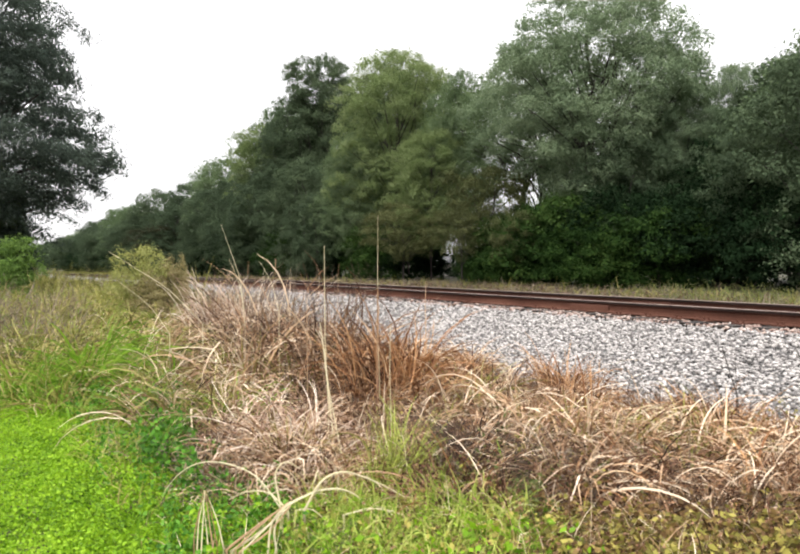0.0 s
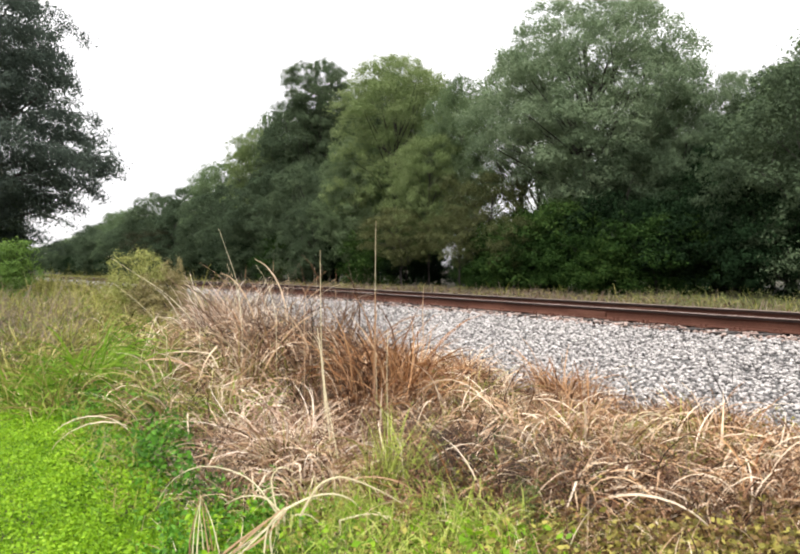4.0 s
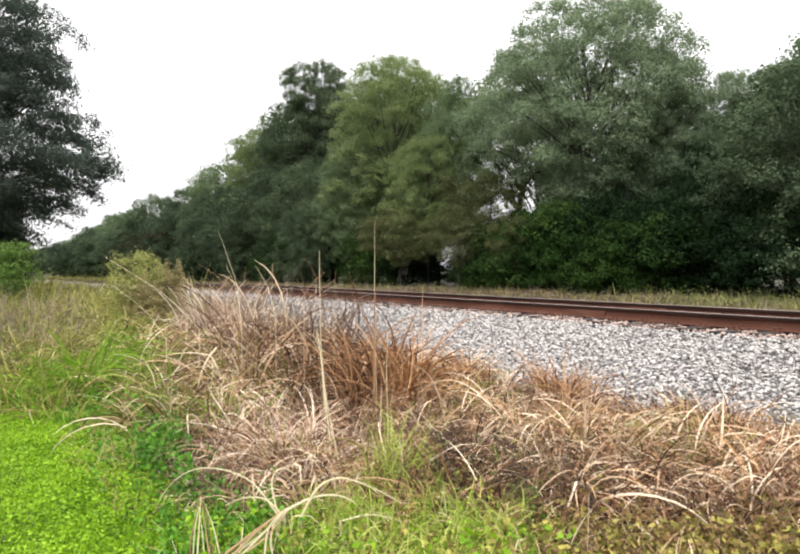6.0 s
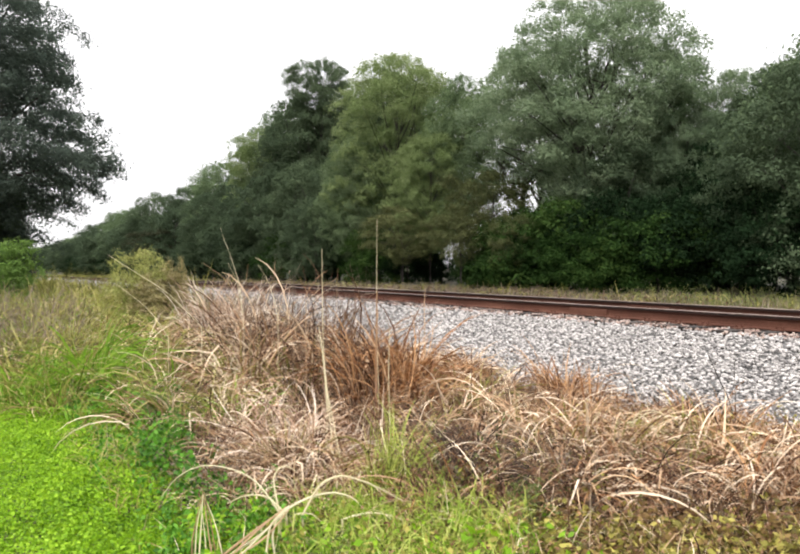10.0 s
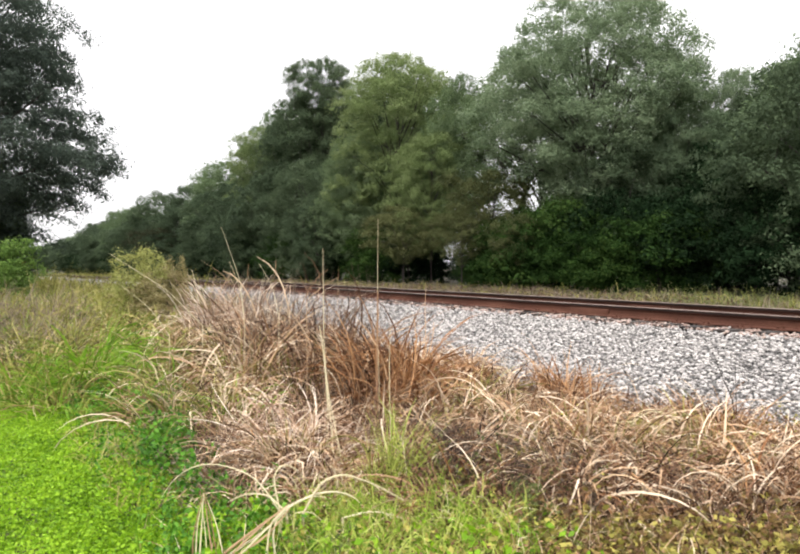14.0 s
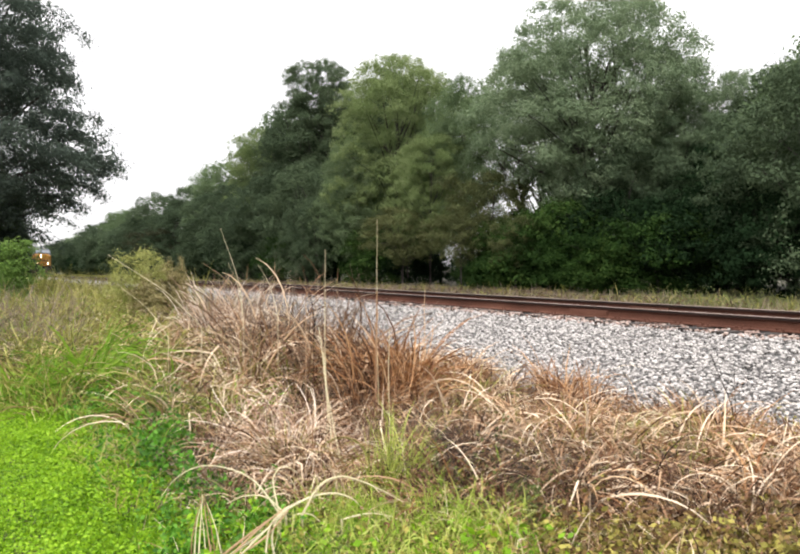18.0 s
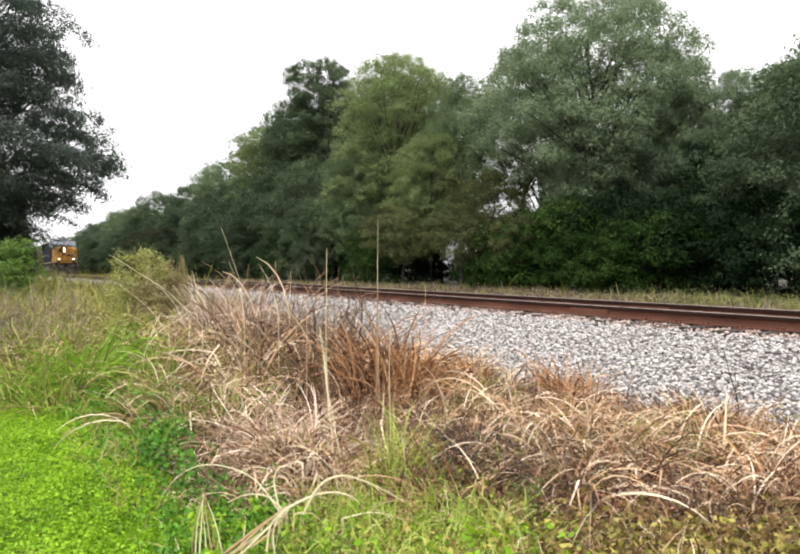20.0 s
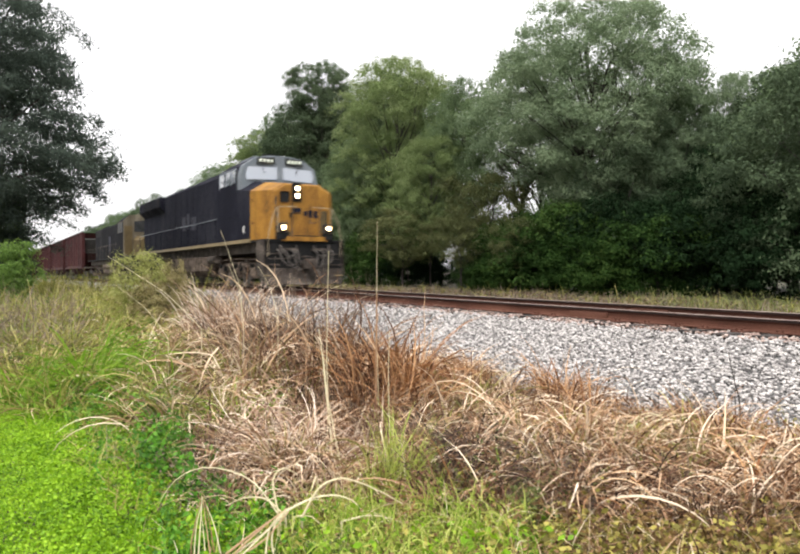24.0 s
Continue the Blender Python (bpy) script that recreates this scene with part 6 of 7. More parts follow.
def loco_bogie(parent, centre):
    frame_shape = Shape()
    for y in (-1.02, 1.02):
        a, b = (y - 0.1, y + 0.1)
        frame_shape.prism([(centre - 2.5, 0.62), (centre - 2.3, 0.86), (centre - 1.0, 0.98), (centre + 1.0, 0.98), (centre + 2.3, 0.86), (centre + 2.5, 0.62),
                           (centre + 2.0, 0.52), (centre + 1.3, 0.66), (centre + 0.6, 0.52), (centre - 0.6, 0.52), (centre - 1.3, 0.66), (centre - 2.0, 0.52)], "y", a, b, 0.02)
    frame_shape.box(centre - 0.35, centre + 0.35, -1.0, 1.0, 0.6, 0.95, 0.03)
    frame_shape.box(centre - 2.45, centre - 2.25, -1.0, 1.0, 0.6, 0.8)
    frame_shape.box(centre + 2.25, centre + 2.45, -1.0, 1.0, 0.6, 0.8)
    bogie = part("bogie", frame_shape, DUST, parent, "grimy grey cast-steel three-axle bogie")
    for dx in (-1.98, 0, 1.98):
        for y in (-1.16, 1.16):
            box = Shape().box(centre + dx - 0.2, centre + dx + 0.2, y - 0.12, y + 0.12, 0.34, 0.72, 0.03)
            box.disc((centre + dx, y * 1.11, 0.53), "y", 0.14, 0.06, 12)
            part("axle_box", box, DUST, bogie)
            for e in (-0.33, 0.33):
                spring = Shape().disc((centre + dx + e, y * 0.98, 0.74), "z", 0.09, 0.28, 10)
                for k in range(4):
                    spring.disc((centre + dx + e, y * 0.98, 0.64 + k * 0.065), "z", 0.11, 0.03, 10)
                part("spring", spring, BLACK, bogie)
        wheelset(bogie, centre + dx, 0.53)
    for y in (-1.2, 1.2):
        brake = Shape()
        for dx in (-1.0, 1.0):
            brake.tube([(centre + dx - 0.25, y, 0.82), (centre + dx + 0.2, y, 0.82)], 0.085, 10)
            brake.tube([(centre + dx, y, 0.82), (centre + dx + 0.1, y, 0.45)], 0.03, 6)
        brake.tube([(centre - 2.3, y, 1.02), (centre, y, 1.08), (centre + 2.3, y, 1.02)], 0.025, 6)
        part("brake_gear", brake, DUST, bogie)


def bars_text(parent, x, y0, y1, z0, z1, n):
    """A number that is not spelled out: plain pale bars on the board."""
    sh = Shape()
    w = (y1 - y0) / n
    for i in range(n):
        a = y0 + i * w + w * 0.18
        sh.box(x, x + 0.006, a, a + w * 0.64, z0, z1)
    part("number_bars", sh, DIGIT, parent)


def ring(centre, inner, outer, depth, sides=20):
    """A short open tube along x."""
    cx, cy, cz = centre
    loops = []
    for x, rad in ((0, inner), (0, outer), (depth, outer), (depth, inner)):
        loops.append([(cx + x, cy + rad * math.cos(math.tau * k / sides), cz + rad * math.sin(math.tau * k / sides)) for k in range(sides)])
    return Shape().loft(loops + loops[:1], False)


def build_loco():
    loco = tagged(new("locomotive"), "dark blue diesel locomotive with yellow nose and lit headlights", "locomotive", "locomotives")
    front_paint, paint = YELLOW, NAVY
    # frame, walkway, sills
    part("underframe", Shape().box(-21.9, 0.25, -1.25, 1.25, 1.25, 1.62, 0.02), GRIME, loco)
    walk_shape = Shape().box(-22.2, -1.35, -1.53, 1.53, 1.62, 1.70, 0.01).box(-1.35, 0.35, -1.50, 1.50, 1.62, 1.70, 0.01)
    part("walkway", walk_shape, BLACK, loco)
    for y in (-1.54, 1.54):
        part("sill_stripe", Shape().box(-22.2, -1.0, y - 0.012, y + 0.012, 1.62, 1.75), SILL, loco, "dirty yellow stripe along the frame")
    # the nose: broad, with raked corners and a sloping top
    def section(x, half, corner, z_low, z_mid, z_top):
        return [(x, -half, z_low), (x, half, z_low), (x, half, z_mid), (x, corner, z_top), (x, -corner, z_top), (x, -half, z_mid)]
    nose = Shape().loft([section(-1.10, 1.50, 0.95, 1.70, 3.46, 3.80), section(-0.60, 1.45, 0.88, 1.70, 3.42, 3.76), section(0.0, 1.10, 0.66, 1.70, 3.42, 3.68), section(0.06, 1.02, 0.58, 1.74, 3.36, 3.62)])
    part("nose_back", Shape().loft([section(-2.45, 1.54, 0.98, 1.70, 3.62, 4.00), section(-1.101, 1.502, 0.952, 1.70, 3.462, 3.802)]), paint, loco, "dark blue rear half of the nose")
    part("nose", nose, front_paint, loco, "yellow painted nose")
    part("nose_door", Shape().box(0.05, 0.085, -0.96, -0.40, 1.85, 3.42, 0.012), front_paint, loco)
    part("door_window", Shape().box(0.084, 0.10, -0.84, -0.50, 3.0, 3.38, 0.05), BLACK, loco, "small dark window of the nose door")
    part("headlight_housing", Shape().box(0.05, 0.13, -0.38, -0.04, 3.04, 3.70, 0.03), BLACK, loco)
    for z in (3.24, 3.50):
        lamp = part("headlight", Shape().disc((0.14, -0.21, z), "x", 0.076, 0.02, 18), LAMP, loco, "lit round headlight")
        part("rim", ring((0.13, -0.21, z), 0.092, 0.11, 0.10), BLACK, lamp)
        part("reflector", Shape().disc((0.132, -0.21, z), "x", 0.091, 0.02, 18), LAMP_HALO, lamp)
    emblem = Shape().box(0.066, 0.074, 0.06, 0.20, 2.55, 2.72).box(0.066, 0.074, 0.24, 0.40, 2.50, 2.76).box(0.066, 0.074, 0.44, 0.60, 2.48, 2.74).box(0.088, 0.094, -0.34, -0.05, 2.66, 2.82)
    part("emblem", emblem, paint, loco, "dark worn emblem on the nose")
    part("nose_grab", Shape().tube([(0.10, -0.5, 2.62), (0.17, -0.48, 2.62), (0.17, -0.1, 2.62), (0.10, -0.08, 2.62)], 0.018, 6), BLACK, loco)
    for y, z in ((-0.96, 2.1), (-0.96, 2.6), (-0.96, 3.1)):
        part("hinge", Shape().tube([(0.09, y, z - 0.06), (0.09, y, z + 0.06)], 0.022, 6), BLACK, loco)
    for sgn in (-1, 1):
        part("sand_filler", Shape().box(0.05, 0.072, 0.60 + sgn * 0.16 - 0.12, 0.60 + sgn * 0.16 + 0.12, 2.92, 3.14, 0.008), front_paint, loco)
        part("grab_iron", Shape().tube([(0.03, sgn * 0.92, 2.2), (0.10, sgn * 0.92, 2.22), (0.10, sgn * 0.92, 2.78), (0.03, sgn * 0.92, 2.8)], 0.014, 5), BLACK, loco)
    for x, y, z in ((-0.9, -1.475, 3.1), (-0.9, -1.475, 2.3), (-0.9, 1.475, 3.1)):
        part("lifting_lug", Shape().disc((x, y, z), "y", 0.05, 0.03, 10), BLACK, loco)
    part("door_handle", Shape().box(0.085, 0.12, -0.48, -0.43, 2.45, 2.6, 0.006), BLACK, loco)
    part("grime_step", Shape().box(0.05, 0.09, -0.30, 0.62, 1.80, 1.86, 0.006), BLACK, loco)
    seam = Shape().box(0.064, 0.072, 0.66, 0.69, 1.8, 3.0).box(0.064, 0.072, 0.30, 0.325, 2.30, 2.95).box(0.064, 0.072, 0.30, 0.56, 2.30, 2.325).box(0.064, 0.072, 0.535, 0.56, 2.30, 2.6)
    part("panel_seam", seam, GRIME, loco, "dirty brown panel seams")
    gap = Shape().box(0.062, 0.088, -1.0, -0.965, 1.84, 3.2).box(0.062, 0.088, -0.395, -0.36, 1.84, 3.0).box(0.062, 0.088, -1.0, -0.36, 1.80, 1.845)
    part("door_gap", gap, GRIME, loco, "dirty gap round the nose door")
    scrape = Shape().box(0.084, 0.092, -0.92, -0.44, 1.86, 2.0).box(0.084, 0.092, -0.62, -0.56, 2.2, 2.36).box(0.084, 0.092, -0.78, -0.72, 2.2, 2.36).box(0.064, 0.070, 0.72, 0.98, 1.95, 2.75)
    part("worn_patch", scrape, MUSTARD, loco, "rubbed dull patches on the nose")
    # cab
    def cab_sec(x, s, low):
        return [(x, -1.54, low), (x, 1.54, low), (x, 1.54, 4.10), (x, 1.44, 4.52), (x, 0.95, 4.86 - s), (x, 0.4, 4.96 - s), (x, -0.4, 4.96 - s), (x, -0.95, 4.86 - s), (x, -1.44, 4.52), (x, -1.54, 4.10)]
    cab = Shape().loft([cab_sec(-5.2, 0.0, 1.70), cab_sec(-2.45, 0.0, 1.70)])
    part("cab", cab, paint, loco)
    brow = Shape().loft([[(x, y, z) for _, y, z in cab_sec(0, 0.0, 3.62)] for x in (-2.46,)] + [[(x, y * k, z) for _, y, z in cab_sec(0, 0.0, 3.64)] for x, k in ((-2.12, 0.985),)])
    part("cab_front", brow, ROOF_GREY, loco, "grey cab front and brow")
    for sgn in (-1, 1):
        pane = Shape().prism([(sgn * 0.12, 4.06), (sgn * 1.30, 4.00), (sgn * 1.34, 4.20), (sgn * 1.26, 4.48), (sgn * 0.12, 4.52)], "x", -2.115, -2.075)
        part("windshield", pane, GLASS, loco, "reflecting windshield, sky's paleness also put into the glass colour")
        wiper = Shape().tube([(-2.06, sgn * 0.7, 4.52), (-2.05, sgn * 0.62, 4.26)], 0.012, 5)
        part("wiper", wiper, BLACK, loco)
        board = part("number_board", Shape().prism([(sgn * 0.22, 4.64), (sgn * 0.90, 4.60), (sgn * 0.88, 4.83), (sgn * 0.22, 4.90)], "x", -2.16, -2.04, 0.01), BOARD, loco, "black number board with pale figures")
        a, b = (0.27, 0.85) if sgn > 0 else (-0.85, -0.27)
        bars_text(board, -2.038, a, b, 4.69, 4.80, 4)
        for x0, x1 in ((-3.15, -2.62), (-3.85, -3.30), (-4.7, -4.1)):
            part("side_window", Shape().box(x0, x1, sgn * 1.535 - 0.012, sgn * 1.535 + 0.012, 3.90, 4.40, 0.008), SIDE_GLASS, loco)
            part("window_frame", Shape().box(x0 - 0.05, x0, sgn * 1.54 - 0.016, sgn * 1.54 + 0.016, 3.84, 4.46).box(x0 - 0.05, x1 + 0.05, sgn * 1.54 - 0.016, sgn * 1.54 + 0.016, 4.40, 4.46), ROOF_GREY, loco)
        part("mirror", Shape().box(-2.56, -2.5, sgn * 1.56 - 0.01, sgn * 1.56 + 0.1, 3.93, 4.28, 0.005), BLACK, loco)
        part("side_marking", Shape().box(-1.80, -1.68, sgn * 1.535 - 0.004, sgn * 1.535 + 0.004, 1.98, 2.25), WHITE, loco, "small white mark")
        part("side_panel", Shape().box(-3.9, -2.5, sgn * 1.545 - 0.01, sgn * 1.545 + 0.01, 2.62, 2.92, 0.006), paint, loco)
    part("cab_vent", Shape().box(-4.7, -3.1, -0.7, 0.7, 4.94, 5.06, 0.05), ROOF_GREY, loco)
    horn = Shape()
    for k, y in enumerate((-0.12, 0.0, 0.12)):
        horn.tube([(-3.9 + 0.05 * k, y, 5.13), (-3.6 + 0.05 * k, y, 5.13), (-3.45 + 0.05 * k, y, 5.13)], 0.03, 8, 0.09)
    horn.box(-3.9, -3.7, -0.15, 0.15, 5.04, 5.11)
    part("horn", horn, BLACK, loco)
    part("antenna_dome", Shape().tube([(-2.85, 0.4, 4.92), (-2.85, 0.4, 5.04), (-2.85, 0.4, 5.09)], 0.12, 12, 0.05), WHITE, loco)
    # hoods
    def hood(name, x0, x1, half, top, low=1.70, edge=0.28):
        out = [(-half, low), (half, low), (half, top - edge), (half - edge, top), (-half + edge, top), (-half, top - edge)]
        return part(name, Shape().prism(out, "x", x0, x1, 0.02), paint, loco)
    hood("equipment_hood", -8.2, -5.21, 1.46, 4.66)
    hood("engine_hood", -15.6, -8.21, 1.32, 4.64, 1.70, 0.16)
    hood("radiator_hood", -21.7, -15.61, 1.20, 4.50)
    part("radiator_wing", Shape().prism([(-1.20, 3.75), (-1.5, 4.05), (-1.5, 4.58), (1.5, 4.58), (1.5, 4.05), (1.20, 3.75)], "x", -21.5, -15.9, 0.02), paint, loco, "flared radiator housing at the rear")
    for sgn in (-1, 1):
        for k in range(6):
            x0 = -15.3 + k * 1.15
            door = part("hood_door", Shape().box(x0, x0 + 1.08, sgn * 1.325 - 0.015, sgn * 1.325 + 0.015, 1.9, 4.30, 0.01), paint, loco)
            part("latch", Shape().box(x0 + 0.95, x0 + 1.0, sgn * 1.345 - 0.02, sgn * 1.345 + 0.02, 2.8, 2.95), BLACK, door)
        for k in range(3):
            x0 = -8.0 + k * 0.92
            part("equipment_door", Shape().box(x0, x0 + 0.86, sgn * 1.465 - 0.015, sgn * 1.465 + 0.015, 1.9, 3.9, 0.01), paint, loco)
        grille = part("radiator_grille", Shape().box(-20.4, -16.1, sgn * 1.505 - 0.01, sgn * 1.505 + 0.01, 4.10, 4.52), BLACK, loco)
        for k in range(14):
            part("slat", Shape().box(-20.35 + k * 0.3, -20.25 + k * 0.3, sgn * 1.52 - 0.012, sgn * 1.52 + 0.012, 4.11, 4.51), paint, grille)
        worn = Shape()
        y = sgn * 1.345
        for a, w, z0, z1 in ((-11.7, 0.7, 2.55, 3.2), (-10.8, 0.5, 2.6, 3.3), (-10.0, 0.9, 2.5, 3.1)):
            worn.box(a, a + w, y - 0.004, y + 0.004, z0, z1)
        part("faded_emblem", worn, FADED, loco, "faded emblem, plain worn patches on the hood")
        # handrail along the walkway
        rail = part("handrail", Shape().tube([(-21.4, sgn * 1.5, 2.7), (-13.0, sgn * 1.5, 2.72), (-8.3, sgn * 1.5, 2.7), (-5.25, sgn * 1.52, 2.72)], 0.016, 6), ROOF_GREY, loco)
        for k in range(12):
            x = -21.4 + k * 1.44
            part("stanchion", Shape().tube([(x, sgn * 1.5, 1.7), (x, sgn * 1.5, 2.7)], 0.018, 5), paint, rail)
        # front handrails, bent outward, and steps
        part("front_handrail", Shape().tube([(0.33, sgn * 1.36, 1.1), (0.38, sgn * 1.36, 1.8), (0.36, sgn * 1.22, 2.40), (0.34, sgn * 1.06, 2.76), (0.34, sgn * 0.96, 2.82)], 0.015, 6), RAILING, loco, "pale bent front handrail")
        part("deck_handrail", Shape().tube([(0.34, sgn * 0.96, 2.82), (0.34, sgn * 0.30, 2.84)], 0.014, 6), RAILING, loco)
        part("deck_post", Shape().tube([(0.34, sgn * 1.0, 1.7), (0.34, sgn * 1.0, 2.8)], 0.02, 6), RAILING, loco)
        steps = part("step_well", Shape().prism([(0.30, 0.42), (0.30, 1.66), (-0.50, 1.66), (-0.36, 0.42)], "y", sgn * 1.49 - 0.02, sgn * 1.49 + 0.02, 0.008), GRIME, loco, "grimy corner step panel")
        for z in (0.45, 0.82, 1.2):
            part("tread", Shape().box(-0.32, 0.34, sgn * 1.2 - 0.25, sgn * 1.2 + 0.25, z - 0.02, z + 0.02, 0.006), SILL if z < 0.5 else GRIME, steps)
        housing = part("ditch_light", Shape().box(0.28, 0.46, sgn * 0.84 - 0.16, sgn * 0.84 + 0.16, 1.94, 2.26, 0.03), GRIME, loco, "grimy square ditch light housing")
        part("lens", Shape().disc((0.465, sgn * 0.84, 2.1), "x", 0.062, 0.02, 18), LAMP, housing, "lit ditch light")
        part("rim", ring((0.45, sgn * 0.84, 2.1), 0.096, 0.115, 0.11), BLACK, housing)
        part("reflector", Shape().disc((0.457, sgn * 0.84, 2.1), "x", 0.095, 0.02, 18), LAMP_HALO, housing)
        part("light_bracket", Shape().box(0.30, 0.42, sgn * 0.84 - 0.2, sgn * 0.84 + 0.2, 1.70, 1.93, 0.01), BLACK, loco)
    # pilot, plow, coupler, hoses
    part("anticlimber", Shape().prism([(0.30, -0.98), (0.48, -0.6), (0.48, 0.6), (0.30, 0.98)], "z", 1.64, 1.80, 0.01), front_paint, loco, "yellow ledge under the nose")
    part("pilot", Shape().box(0.10, 0.30, -1.42, 1.42, 0.52, 1.64, 0.02), BLACK, loco, "black pilot plate")
    plow = Shape().loft([[(0.28, y, 0.72), (0.30, y, 0.70), (0.30 + 0.38 * (1 - abs(y) / 1.45), y, 0.14), (0.24 + 0.38 * (1 - abs(y) / 1.45), y, 0.13)] for y in (-1.42, -0.7, 0.0, 0.7, 1.42)])
    part("plow", plow, GRIME, loco, "dusty grey snow plow under the pilot")
    part("coupler", Shape().box(0.25, 0.72, -0.12, 0.12, 0.72, 0.98, 0.03).prism([(0.70, -0.20), (0.96, -0.22), (1.02, -0.05), (0.90, 0.02), (0.98, 0.16), (0.84, 0.22), (0.70, 0.16)], "z", 0.68, 1.02, 0.02), GRIME, loco, "cast steel knuckle coupler")
    for y, reach, drop in ((-0.80, 0.25, 0.70), (-0.55, 0.32, 0.62), (-0.36, 0.22, 0.86), (0.34, 0.30, 0.64), (0.55, 0.36, 0.72), (0.78, 0.25, 0.60), (0.98, 0.2, 0.80), (-1.02, 0.2, 0.78)):
        hose = Shape().tube([(0.30, y, 1.34), (0.34 + reach, y * 0.99, 1.26), (0.40 + reach, y * 0.92, 0.96), (0.42 + reach * 0.9, y * 0.72, drop), (0.44 + reach, y * 0.5, drop + 0.05)], 0.036, 6)
        part("air_hose", hose, HOSE, loco)
    for y in (-0.62, 0.62):
        loop = Shape().tube([(0.31, y - 0.3, 1.50), (0.46, y - 0.2, 1.20), (0.48, y, 1.08), (0.46, y + 0.2, 1.20), (0.31, y + 0.3, 1.50)], 0.04, 6)
        part("jumper_cable", loop, HOSE, loco, "dusty looped jumper cable")
        part("hose_bracket", Shape().box(0.29, 0.40, y - 0.35, y + 0.35, 1.32, 1.40, 0.01), GRIME, loco)
    part("cut_lever", Shape().tube([(0.34, -1.35, 1.02), (0.42, -0.5, 1.04), (0.5, 0.0, 1.12), (0.42, 0.5, 1.04), (0.34, 1.35, 1.02)], 0.016, 5), GRIME, loco)
    # tank, bogies, rear
    tank = Shape().prism([(-1.35, 0.62), (-1.0, 0.36), (1.0, 0.36), (1.35, 0.62), (1.35, 1.24), (-1.35, 1.24)], "x", -14.2, -7.2, 0.03)
    part("fuel_tank", tank, DUST, loco, "grimy grey fuel tank")
    for y in (-1.3, 1.3):
        part("air_tank", Shape().tube([(-7.0, y, 1.1), (-5.9, y, 1.1)], 0.17, 12), GRIME, loco)
    loco_bogie(loco, -3.55)
    loco_bogie(loco, -17.85)
    part("rear_pilot", Shape().box(-22.35, -22.2, -1.4, 1.4, 0.5, 1.62, 0.02), GRIME, loco)
    part("rear_coupler", Shape().box(-23.4, -22.3, -0.13, 0.13, 0.72, 0.98, 0.03), GRIME, loco)
    part("exhaust_stack", Shape().box(-12.4, -11.2, -0.4, 0.4, 4.63, 4.84, 0.03), BLACK, loco)
    return loco


